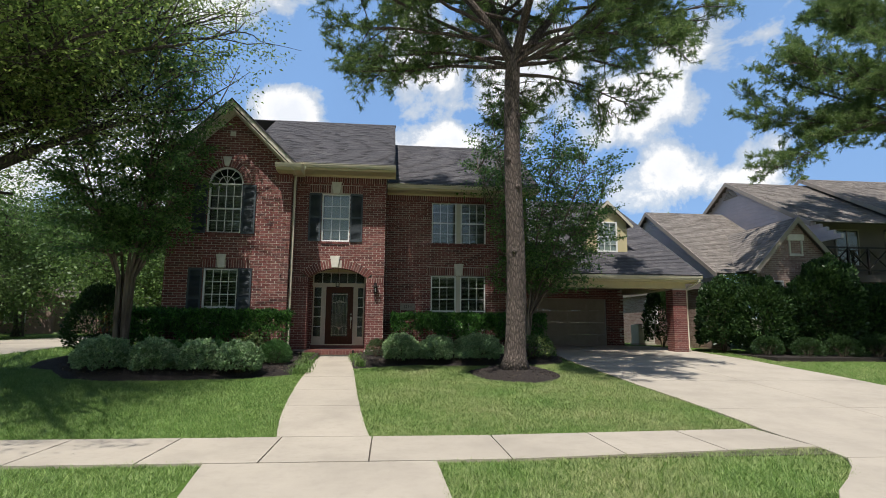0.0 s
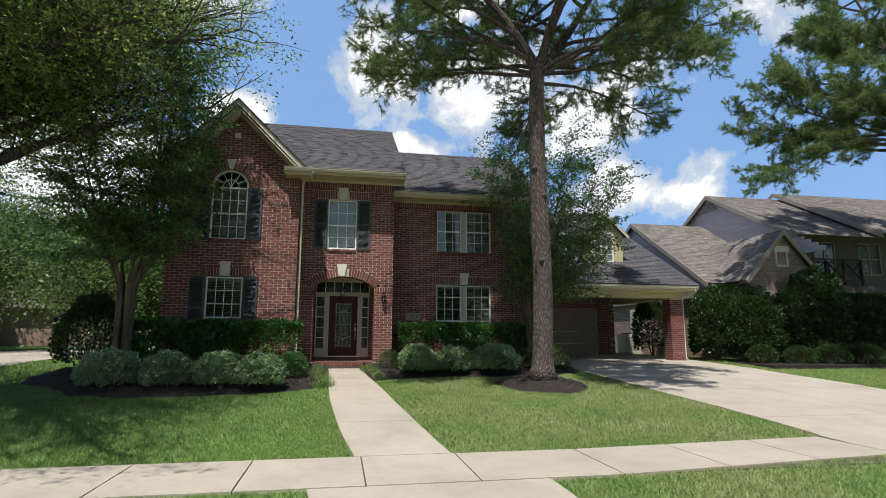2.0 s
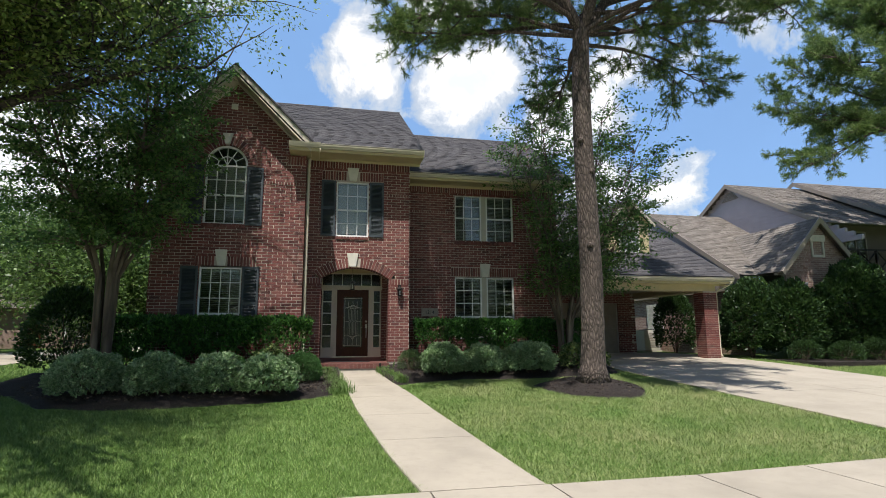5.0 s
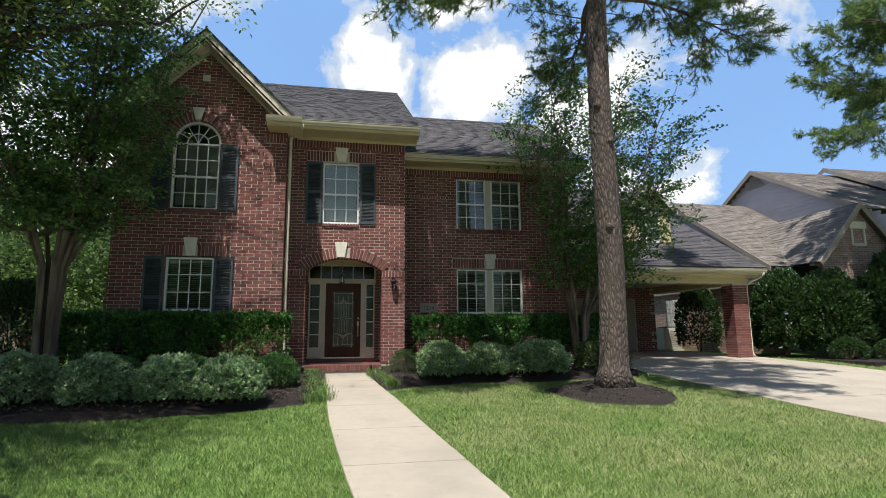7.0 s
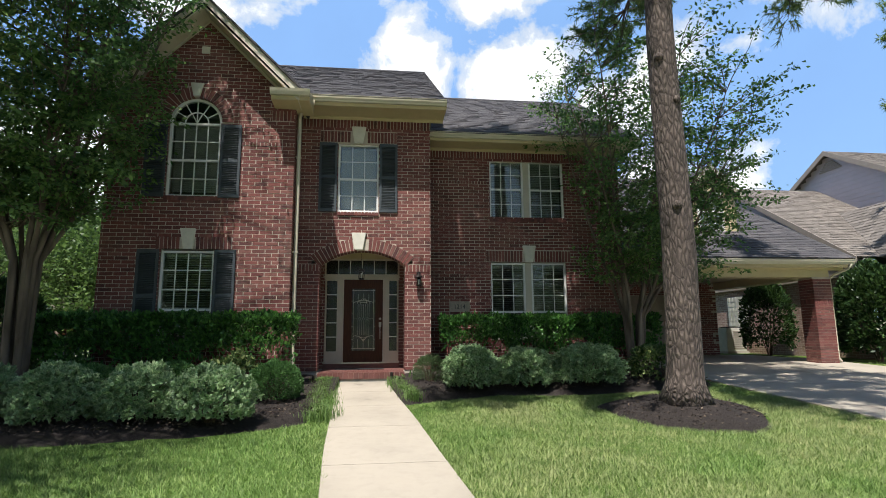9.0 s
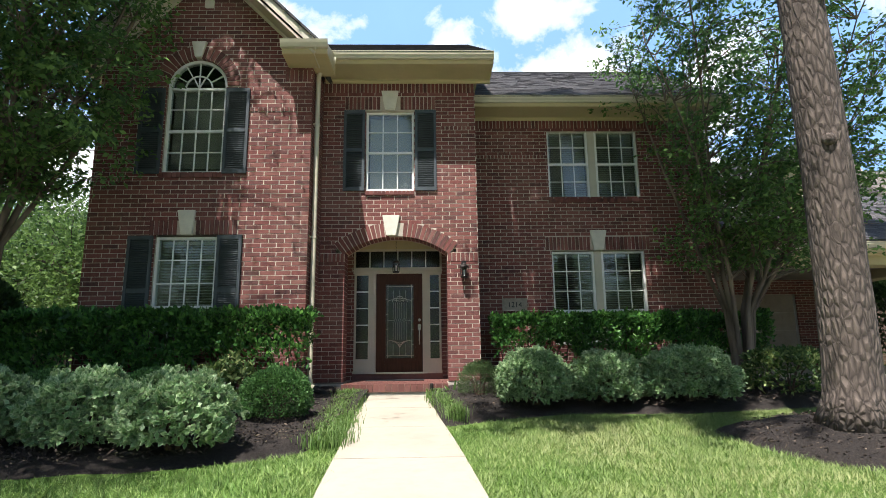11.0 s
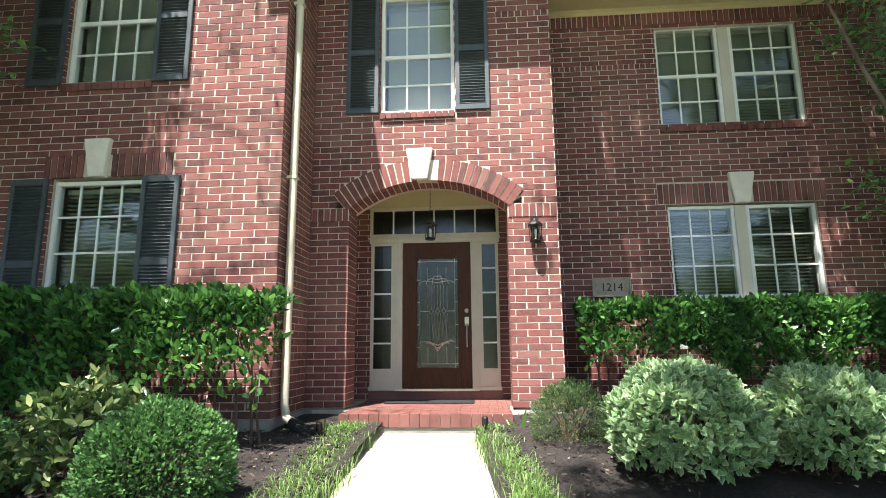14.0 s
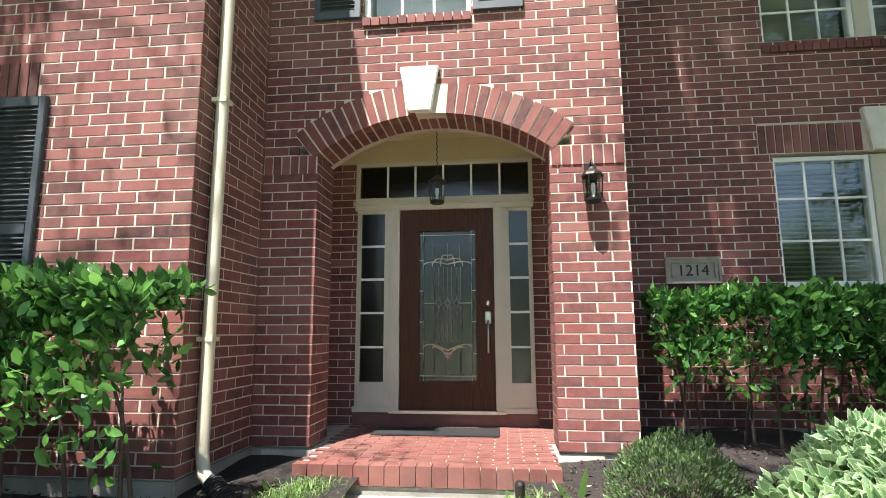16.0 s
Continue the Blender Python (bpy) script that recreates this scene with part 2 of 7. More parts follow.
def quick_mesh(name, verts, faces, mats, parent=None, slots=None, smooth=False, label=""):
    """A large mesh from numpy arrays: verts (n, 3), faces (m, k)."""
    me = bpy.data.meshes.new(name)
    m, k = faces.shape
    me.vertices.add(len(verts))
    me.vertices.foreach_set("co", np.ascontiguousarray(verts, dtype=np.float32).ravel())
    me.loops.add(m * k)
    me.loops.foreach_set("vertex_index", np.ascontiguousarray(faces, dtype=np.int32).ravel())
    me.polygons.add(m)
    me.polygons.foreach_set("loop_start", np.arange(0, m * k, k, dtype=np.int32))
    for mt in mats:
        me.materials.append(mt)
    if slots is not None:
        me.polygons.foreach_set("material_index", np.ascontiguousarray(slots, dtype=np.int32))
    me.update(calc_edges=True)
    ob = new(name, me)
    ob.parent = parent
    return tagged(ob, label)


def structure(ob, label, category):
    return tagged(ob, label, category, kind="structure")


# ---- ground, road and pavements ----
KNOT_Y = [-400, -5.2, -5.0, -4.6, 5.3, 5.45, 5.75, 7.1, 8.65, 9.5, 11, 12.5, 14, 16, 18, 20, 22, 40, 400]
KNOT_Z = [-0.02, -0.02, -0.05, -0.2, -0.2, -0.06, -0.04, 0.0, 0.0, 0.08, 0.19, 0.28, 0.38, 0.48, 0.61, 0.70, 0.76, 0.8, 0.8]


def gz(y):
    """Height of the finished ground at y."""
    return np.interp(y, KNOT_Y, KNOT_Z)


WALK_Y = [8.6, 9.2, 10.0, 11.3, 12.8, 14.5, 16.0, 17.2, 18.0]
WALK_L = [-1.39, -1.49, -1.59, -1.70, -1.80, -1.86, -1.94, -2.04, -2.14]
WALK_R = [-0.10, -0.20, -0.29, -0.42, -0.55, -0.69, -0.83, -0.93, -1.02]
DRIVE_Y = [5.45, 6.0, 6.4, 7.0, 7.7, 9.0, 9.9, 11.4, 13.4, 17.0, 18.5, 24.5]
DRIVE_L = [4.3, 4.75, 5.3, 5.75, 5.9, 5.93, 5.88, 5.80, 5.70, 5.65, 5.7, 5.6]
DRIVE_R = [14.0, 13.0, 12.3, 11.8, 11.6, 11.6, 11.6, 11.6, 11.65, 11.7, 11.55, 11.5]


def walk_l(y):
    return np.interp(y, WALK_Y, WALK_L)


def walk_r(y):
    return np.interp(y, WALK_Y, WALK_R)


def drive_l(y):
    return np.interp(y, DRIVE_Y, DRIVE_L)


def drive_r(y):
    return np.interp(y, DRIVE_Y, DRIVE_R)


def side_front(x):
    return 7.18 + 0.10 * np.maximum(0, np.asarray(x) - 1.6) * (np.asarray(x) < 8)


def side_back(x):
    return 8.62 + 0.07 * np.maximum(0, np.asarray(x) - 1.6) * (np.asarray(x) < 8)


def bed_left_edge(x):
    """The lawn side of the mulch bed before the bay."""
    return np.interp(x, [-12, -8, -7, -6, -4.6, -3.4, -2.6, -1.7], [17.0, 15.0, 13.6, 13.3, 13.3, 13.45, 13.85, 14.5])


def bed_right_edge(x):
    return np.interp(x, [-1.2, -0.8, 0.0, 1.0, 2.5, 3.4, 4.6, 5.6], [14.9, 15.3, 15.75, 16.05, 15.9, 16.1, 16.3, 16.7])


RING = (3.30, 14.25, 1.15, 1.22)


def is_lawn(x, y, slack=0.0):
    """Where grass grows between pavements and beds."""
    ok = (y > 8.6 - slack) | ((y > 5.75 - slack) & (y < side_front(x) + slack))
    ok &= ~((y > side_front(x) + slack) & (y < side_back(x) - slack) & (x < 13))
    ok &= ~((y > 8.5) & (y < 18) & (x > walk_l(y) + slack) & (x < walk_r(y) - slack))
    ok &= ~((y < 25) & (x > drive_l(y) + slack) & (x < drive_r(y) - slack))
    ok &= ~((y < 7.3) & (x > -1.93 + slack) & (x < 0.72 - slack))
    ok &= ~((x < -1.6) & (x > -8.75) & (y > bed_left_edge(x)) & (y < 19))
    ok &= ~((x > -1.3) & (x < 5.3) & (y > bed_right_edge(x)))
    ok &= ~(((x - RING[0]) / RING[2]) ** 2 + ((y - RING[1]) / RING[3]) ** 2 < 0.9)
    ok &= ~((x > -6.5) & (x < 5.0) & (y > 17.5))
    ok &= ~((x > 12.6) & (y > 18.6))
    ok &= ~((x < -11.2) & (x > -17.7))
    return ok


def soil_material():
    m, nt, b = material("lawn_soil")
    v = coords(nt)
    n1, n2, n3 = noise_of(nt, v, 0.5, 5), noise_of(nt, v, 7, 5, 0.7), noise_of(nt, v, 60, 4, 0.7)
    c = ramp(nt, n3, [(0.3, (0.035, 0.065, 0.014)), (0.55, (0.095, 0.165, 0.032)), (0.8, (0.16, 0.24, 0.06))])
    c = mix(nt, ramp(nt, n1, [(0.52, (0, 0, 0)), (0.75, (0.35, 0.35, 0.35))]), c, (0.13, 0.13, 0.045))
    c = mix(nt, ramp(nt, n2, [(0.6, (0, 0, 0)), (0.8, (0.5, 0.5, 0.5))]), c, (0.04, 0.05, 0.015))
    nt.links.new(c, b.inputs["Base Color"])
    b.inputs["Roughness"].default_value = 0.95
    b.inputs["Specular IOR Level"].default_value = 0.15
    bump(nt, b, n3, 0.8, 0.02)
    return m


def mulch_material():
    m, nt, b = material("bark_mulch")
    v = coords(nt, (1, 1, 1))
    n1, n2 = noise_of(nt, v, 35, 5, 0.7, 1.5), noise_of(nt, v, 1.5, 4)
    c = ramp(nt, n1, [(0.3, (0.010, 0.007, 0.006)), (0.55, (0.030, 0.022, 0.018)), (0.75, (0.085, 0.060, 0.045))])
    c = mix(nt, ramp(nt, n2, [(0.5, (0, 0, 0)), (0.8, (0.4, 0.4, 0.4))]), c, (0.06, 0.045, 0.035))
    nt.links.new(c, b.inputs["Base Color"])
    b.inputs["Roughness"].default_value = 0.95
    bump(nt, b, n1, 1.0, 0.03)
    return m


SOIL, MULCH = soil_material(), mulch_material()

gx = np.concatenate([[-400, -150, -70, -40], np.arange(-28, 28.1, 0.8), [40, 70, 150, 400]])
gy = np.concatenate([[-400, -150, -60, -20, -5.2, -5.0, -4.6, 0, 5.3, 5.45, 5.75], np.arange(6.2, 24, 0.4), [26, 30, 35, 40, 60, 100, 200, 400]])
X, Y = np.meshgrid(gx, gy)
Z = gz(Y) - 0.03 + 0.012 * np.sin(X * 1.7 + Y * 0.6) * np.cos(Y * 1.3 - X * 0.4) * (np.abs(X) < 40) * (Y > 8.7)
idx = np.arange(X.size).reshape(X.shape)
quads = np.stack([idx[:-1, :-1], idx[:-1, 1:], idx[1:, 1:], idx[1:, :-1]], -1).reshape(-1, 4)
ground = quick_mesh("ground", np.stack([X, Y, Z], -1).reshape(-1, 3), quads, [SOIL])
structure(ground, "gently rising front yard ground under green lawn grass", "ground")

road = part("road", Geo().box(-300, 300, -4.55, 5.12, -0.3, -0.165), ASPHALT)
structure(road, "pale worn concrete residential street beside the kerb", "road")


def slab_geo(xl, xr, y0, y1, lift=0.005, deep=0.12, step=0.45):
    """A cast slab whose side edges follow two curves and whose top follows the ground."""
    ys = np.linspace(y0, y1, max(2, int((y1 - y0) / step) + 2))
    g = Geo()
    top = [[(float(f(y)), float(y), float(gz(y)) + lift) for y in ys] for f in (xl, xr)]
    k, n = 0, len(ys)
    c = 0.008
    for xs in (0, 1):
        s = c if xs == 0 else -c
        g.v += [(p[0], p[1], p[2] - deep) for p in top[xs]] + [(p[0], p[1], p[2] - c) for p in top[xs]] + [(p[0] + s, p[1], p[2]) for p in top[xs]]
    a, b = 0, 3 * n
    for i in range(n - 1):
        g.f += [(a + i, a + i + 1, a + n + i + 1, a + n + i), (a + n + i, a + n + i + 1, a + 2 * n + i + 1, a + 2 * n + i)]
        g.f += [(a + 2 * n + i, a + 2 * n + i + 1, b + 2 * n + i + 1, b + 2 * n + i)]
        g.f += [(b + 2 * n + i, b + 2 * n + i + 1, b + n + i + 1, b + n + i), (b + n + i, b + n + i + 1, b + i + 1, b + i)]
    for i in (0, n - 1):
        g.f.append((a + i, a + n + i, a + 2 * n + i, b + 2 * n + i, b + n + i, b + i))
    g.s = [0] * len(g.f)
    return g


def pavement(name, label, base):
    ob = part(name, base, JOINT)
    return structure(ob, label, "pavement")


# front path from the public pavement to the porch
path = pavement("front_walk", "curved pale concrete front path of cast slabs", slab_geo(lambda y: walk_l(y) + 0.02, lambda y: walk_r(y) - 0.02, 8.62, 17.9, -0.02))
path_joints = [8.64, 10.55, 12.15, 13.8, 15.3, 16.7, 17.93]
for a, b in zip(path_joints, path_joints[1:]):
    part("slab", slab_geo(walk_l, walk_r, a + 0.006, b - 0.006), CONCRETE, path)

# public pavement
side = pavement("sidewalk", "pale concrete public sidewalk with tooled joints", Geo().box(-11.1, 5.85, 7.25, 8.55, -0.12, -0.015))
joints = [-4.05 - 1.42 * i for i in range(5, 0, -1)] + [-4.05, -2.66, -1.32, -0.07, 1.62, 3.09, 4.51, 5.86]
for a, b in zip(joints, joints[1:]):
    x0, x1 = a + 0.009, b - 0.009
    g = Geo()
    g.prism([(x0, float(side_front(x0))), (x1, float(side_front(x1))), (x1, float(side_back(x1))), (x0, float(side_back(x0)))], -0.12, 0.005, "z")
    part("slab", g, CONCRETE, side)

apron = pavement("street_walk", "plain concrete slab between sidewalk and kerb", slab_geo(lambda y: np.interp(y, [5.5, 7.2], [-1.72, -1.93]) + 0.02, lambda y: np.interp(y, [5.5, 7.2], [0.76, 0.72]) - 0.02, 5.5, 7.17, -0.02))
part("slab", slab_geo(lambda y: np.interp(y, [5.5, 7.2], [-1.72, -1.93]), lambda y: np.interp(y, [5.5, 7.2], [0.76, 0.72]), 5.47, 7.16, 0.0), CONCRETE, apron)

# driveway
drive = pavement("driveway", "wide pale concrete driveway leading into the carport", slab_geo(lambda y: drive_l(y) + 0.03, lambda y: drive_r(y) - 0.03, 5.5, 24.4, -0.02))
rows_y = [5.46, 7.0, 10.15, 13.2, 16.6, 20.1, 24.45]
for a, b in zip(rows_y, rows_y[1:]):
    mid = 8.6
    part("slab", slab_geo(lambda y: drive_l(y), lambda y: 0 * y + mid - 0.008, a + 0.007, b - 0.007), CONCRETE, drive)
    part("slab", slab_geo(lambda y: 0 * y + mid + 0.008, lambda y: drive_r(y), a + 0.007, b - 0.007), CONCRETE, drive)

# kerb: an upstand with a rounded nose, lowered at the driveway
def kerb_run(x0, x1, top):
    return Geo().prism([(5.1, -0.3), (5.1, -0.16), (5.2, -0.155), (5.26, top - 0.03), (5.29, top - 0.005), (5.34, top), (5.46, top), (5.46, -0.3)], x0, x1, "x")


for x0, x1, top in [(-60 + 3 * i, -60 + 3 * i + 2.99, -0.04) for i in range(21) if not -18.5 < -60 + 3 * i < -11.3] + [(3.0, 4.2, -0.045), (4.2, 13.5, -0.13)] + [(13.5 + 3 * i, 16.49 + 3 * i, -0.04) for i in range(12)]:
    structure(part("kerb", kerb_run(x0, x1, top), KERB), "cast concrete kerb along the street edge", "kerb")

# side street seen past the corner of the lot
st = Geo()
for y0, y1 in zip((5.12, 5.3, 5.46, 5.75, 7.1, 8.65, 11, 14, 18, 22, 30, 40, 60), (5.3, 5.46, 5.75, 7.1, 8.65, 11, 14, 18, 22, 30, 40, 60, 95)):
    st.face([(x, y, max(-0.165, float(gz(y)) - 0.012)) for x, y in ((-11.3, y0), (-17.6, y0), (-17.6, y1), (-11.3, y1))])
structure(part("side_street", st, CONCRETE), "pale concrete side street beyond the lawn", "road")


# mulch beds: low uneven mounds
def bed(name, xs, y_front, y_back, label, rise=0.13):
    nx, ny = len(xs), 14
    V = []
    for x in xs:
        yf = float(y_front(x))
        yb = float(y_back(x))
        for j in range(ny):
            t = j / (ny - 1)
            y = yf + (yb - yf) * t
            h = rise * min(1, 4 * t) + 0.03 * noise.noise((x * 2.2, y * 2.2, 3)) * min(1, 6 * t) + 0.012 * noise.noise((x * 11, y * 11, 5)) - 0.035 * (j == 0)
            V.append((x, y, float(gz(y)) - 0.02 + h))
    F = [(i * ny + j, (i + 1) * ny + j, (i + 1) * ny + j + 1, i * ny + j + 1) for i in range(nx - 1) for j in range(ny - 1)]
    ob = quick_mesh(name, np.array(V), np.array(F), [MULCH], smooth=True)
    return structure(ob, label, "mulch bed")


bed("mulch_bed", np.linspace(-8.8, -1.96, 58), lambda x: max(float(bed_left_edge(x)), np.interp(x, [-2.2, -2.02, -1.96], [13, 15.8, 16.2])), lambda x: 17.6 if x < -2.95 else 18.4, "dark brown bark mulch bed under the shrubs")
bed("mulch_bed", np.linspace(-0.92, 5.35, 50), lambda x: max(float(bed_right_edge(x)), np.interp(x, [-0.92, -0.83], [16.8, 14.9])), lambda x: 18.5 if x < -0.05 else 19.7, "dark brown bark mulch bed beside the front path")
V, F = [], []
for i in range(13):
    for j in range(40):
        r, a = i / 12, 2 * math.pi * j / 40
        wob = 1 + 0.05 * math.sin(3 * a) + 0.04 * math.sin(5 * a + 1)
        x, y = RING[0] + RING[2] * r * wob * math.cos(a), RING[1] + RING[3] * r * wob * math.sin(a)
        V.append((x, y, float(gz(y)) - 0.03 + 0.30 * (1 - r) ** 0.8 + 0.03 * noise.noise((x * 3, y * 3, 9)) + 0.012 * noise.noise((x * 11, y * 11, 2))))
F = [(i * 40 + j, i * 40 + (j + 1) % 40, (i + 1) * 40 + (j + 1) % 40, (i + 1) * 40 + j) for i in range(12) for j in range(40)]
structure(quick_mesh("mulch_ring", np.array(V), np.array(F), [MULCH]), "low mound of dark mulch round the pine trunk", "mulch bed")


# ---- the brick house ----
L, C, R, DOOR = 17.43, 18.42, 19.60, 19.56
COURSE, LEN, JOINT_W = 0.0762, 0.2445, 0.0095
brick_pool = {}
house = thing("house", "two-storey red brick house with charcoal shingle roof", "house")


def brick_mesh(length):
    key = round(length, 2)
    if key not in brick_pool:
        me = bpy.data.meshes.new("brick")
        g = Geo()
        h, c = (COURSE - JOINT_W) / 2, 0.002
        a = key / 2
        # a block whose face edges are eased
        g.v = [(-a, 0.03, -h), (a, 0.03, -h), (a, 0.03, h), (-a, 0.03, h), (-a, c, -h), (a, c, -h), (a, c, h), (-a, c, h),
               (-a + c, 0, -h + c), (a - c, 0, -h + c), (a - c, 0, h - c), (-a + c, 0, h - c)]
        g.f = [(8, 9, 10, 11)] + [(4 + i, 4 + (i + 1) % 4, 8 + (i + 1) % 4, 8 + i) for i in range(4)] + [(i, (i + 1) % 4, 4 + (i + 1) % 4, 4 + i) for i in range(4)]
        me.from_pydata(g.v, [], g.f)
        me.materials.append(BRICK)
        brick_pool[key] = (me, g)
    return brick_pool[key]


def cut(spans, a, b):
    """Takes the stretch a to b out of a list of spans."""
    out = []
    for u0, u1 in spans:
        if b <= u0 or a >= u1:
            out.append((u0, u1))
        else:
            if a - u0 > 0.005:
                out.append((u0, a))
            if u1 - b > 0.005:
                out.append((b, u1))
    return out


LATER = []


def brick_wall(name, o, u, n, spans, z0, z1, near=None, shift=0.0, mat=None, thick=0.2, parent=None, label="", bare=()):
    """A wall of mortar with every brick set proud of it. spans(z) gives the stretches of wall at a height."""
    o, u, n = Vector((*o, 0)), Vector((*u, 0)), Vector((*n, 0))
    base = Matrix((u, -n, Vector((0, 0, 1)))).transposed().to_4x4()
    flip = base.determinant() < 0
    g, j = Geo(), Geo()
    singles = []
    k = 0
    z = z0
    last = None
    while z < z1 - 0.01:
        top = min(z + COURSE, z1)
        s = spans(z + COURSE / 2)
        if last and last[0] == s:
            last[2] = top
        else:
            if last:
                for u0, u1 in last[0]:
                    g.box(u0 + 0.006, u1 - 0.006, 0.003, thick, last[1], last[2], Matrix.Translation(o) @ base)
            last = [s, z, top]
        off = shift + (0.5 * (LEN + JOINT_W) if k % 2 else 0)
        zc = z + COURSE / 2
        for f in bare:
            q = f(zc)
            if q:
                s = cut(s, *q)
        for u0, u1 in s:
            i = math.floor((u0 - off) / (LEN + JOINT_W))
            while True:
                a = i * (LEN + JOINT_W) + off
                b = a + LEN
                i += 1
                if a > u1:
                    break
                a, b = max(a, u0), min(b, u1)
                if b - a < 0.014:
                    continue
                mid = (a + b) / 2
                m = Matrix.Translation(o + u * mid + n * random.uniform(-0.001, 0.0015) + Vector((0, 0, z + COURSE / 2))) @ base @ Matrix.Rotation(random.uniform(-0.006, 0.006), 4, "Y")
                if near and near(mid, z) and len(singles) < 300:
                    singles.append((b - a, m))
                else:
                    me, bg = brick_mesh(b - a)
                    q = len(j.v)
                    j.v += [tuple(m @ Vector(p)) for p in bg.v]
                    j.f += [tuple(q + x for x in (f[::-1] if flip else f)) for f in bg.f]
        z, k = top, k + 1
    for u0, u1 in last[0]:
        g.box(u0 + 0.006, u1 - 0.006, 0.003, thick, last[1], last[2], Matrix.Translation(o) @ base)
    wall = part(name, g, MORTAR, parent or house, label)
    LATER.append((wall, j, singles, mat or BRICK))
    return wall


def lay_bricks():
    """Sets the single bricks of the walls, and the joined rest."""
    for wall, j, singles, mat in LATER:
        if j.v:
            me = bpy.data.meshes.new("bricks")
            me.from_pydata(j.v, [], j.f)
            me.materials.append(mat)
            ob = new("bricks", me)
            ob.parent = wall
            tagged(ob, kind="stuff")
        for length, m in singles:
            ob = new("brick", brick_mesh(length)[0])
            ob.parent = wall
            ob.matrix_basis = m


def arch_half(z, centre_z, radius):
    d = radius ** 2 - (z - centre_z) ** 2
    return math.sqrt(d) if d > 0 else 0


# openings: x from, x to, z from, z to
WIN_LL, WIN_LU = (-5.40, -4.40, 1.42, 3.21), (-5.40, -4.40, 4.29, 5.84)
WIN_C, WIN_RL, WIN_RU = (-2.12, -1.21, 4.26, 5.84), (1.57, 3.50, 1.42, 3.30), (1.58, 3.52, 4.42, 5.94)
ARCH_X, ARCH_Z, ARCH_R = -1.545, 1.855, 1.535


def open_rect(s, z, w):
    return cut(s, w[0], w[1]) if w[2] < z < w[3] else s


def bay_spans(z):
    s = [(-6.52, -2.93)]
    if z > 6.2:
        h = 8.12 - z
        s = [(-4.72 - h, -4.72 + h)] if h > 0.02 else []
    s = open_rect(open_rect(s, z, WIN_LL), z, WIN_LU)
    if z > 5.84:
        h = arch_half(z, 5.84, 0.6)
        s = cut(s, -4.90 - h, -4.90 + h) if h else s
    return s


def centre_spans(z):
    s = open_rect([(-2.93, -0.04)], z, WIN_C)
    if z < 3.09:
        s = cut(s, -2.47, -0.62)
    elif z < 3.7:
        h = arch_half(z, ARCH_Z, ARCH_R + 0.14)
        s = cut(s, ARCH_X - h, ARCH_X + h) if h else s
    return s


def right_spans(z):
    return open_rect(open_rect([(-0.04, 5.0)], z, WIN_RL), z, WIN_RU)


SOLDIERS = {"bay": ((-5.50, -4.08, 3.23, 3.48), (-3.98, -2.95, 5.372, 5.4484), (-3.4, -2.95, 5.92, 6.16)),
            "centre": ((-2.52, -0.80, 5.86, 6.12), (-2.92, -0.05, 6.20, 6.45), (-0.70, -0.06, 5.4484, 5.5246), (-2.92, -2.48, 2.92, 3.08), (-0.61, -0.05, 2.92, 3.08)),
            "right": ((1.45, 3.62, 3.32, 3.60), (-0.02, 4.98, 5.955, 6.20), (0.0, 1.5, 5.2960, 5.3722))}


def free_of(kind):
    return [lambda z, r=r: (r[0], r[1]) if r[2] < z < r[3] else None for r in SOLDIERS[kind]]


def ring_free(cx, cz, radius, low):
    def f(z):
        h = arch_half(z, cz, radius) if z > low else 0
        if h and 3.0 < z < 3.27:
            h = 0.93 + (z - 3.05) * 0.9
        return (cx - h, cx + h) if h else None
    return f


wall_bay = brick_wall("wall_bay", (0, L), (1, 0), (0, -1), bay_spans, 0.80, 8.1, lambda u, z: u > -4.45 and z < 3.3, bare=free_of("bay") + [ring_free(-4.90, 5.84, 0.745, 5.84)])
wall_centre = brick_wall("wall_centre", (0, C), (1, 0), (0, -1), centre_spans, 0.80, 6.46, lambda u, z: z < 3.1 or (u > -1.2 and z < 4.2), shift=0.08, thick=0.42, bare=free_of("centre") + [ring_free(ARCH_X, ARCH_Z, ARCH_R + 0.265, 3.09)])
wall_right = brick_wall("wall_right", (0, R), (1, 0), (0, -1), right_spans, 0.80, 6.21, lambda u, z: u < 1.6 and z < 4.4, shift=0.03, bare=free_of("right"))
wall_return = brick_wall("wall_return", (-2.93, 0), (0, 1), (1, 0), lambda z: [(L + 0.004, C)], 0.80, 6.3, lambda u, z: z < 4.0, shift=0.1)
wall_return2 = brick_wall("wall_return", (-0.04, 0), (0, 1), (1, 0), lambda z: [(C + 0.42, R)], 0.80, 6.46)
wall_side = brick_wall("wall_side", (-6.52, 0), (0, 1), (-1, 0), lambda z: [(L + 0.004, 27.0)], 0.80, 6.2)
wall_side2 = brick_wall("wall_side", (5.0, 0), (0, 1), (1, 0), lambda z: [(R + 0.21, 27.0)], 0.80, 6.3)
part("wall_back", Geo().box(-6.5, 5.0, 27.0, 27.2, 0.3, 6.3), MORTAR, house)
g = Geo()
for x0, x1, y0, y1 in ((-6.5, -2.94, L + 0.02, 27.0), (-2.94, -2.48, C + 0.02, C + 0.41), (-0.61, -0.05, C + 0.02, C + 0.41), (-2.93, -0.06, DOOR + 0.06, 27.0), (-0.05, 4.99, R + 0.02, 27.0)):
    g.soft(x0, x1, y0, y1, 0.2, 0.798, 0.012)
part("foundation", g, FOUNDATION, house, "weathered concrete foundation")
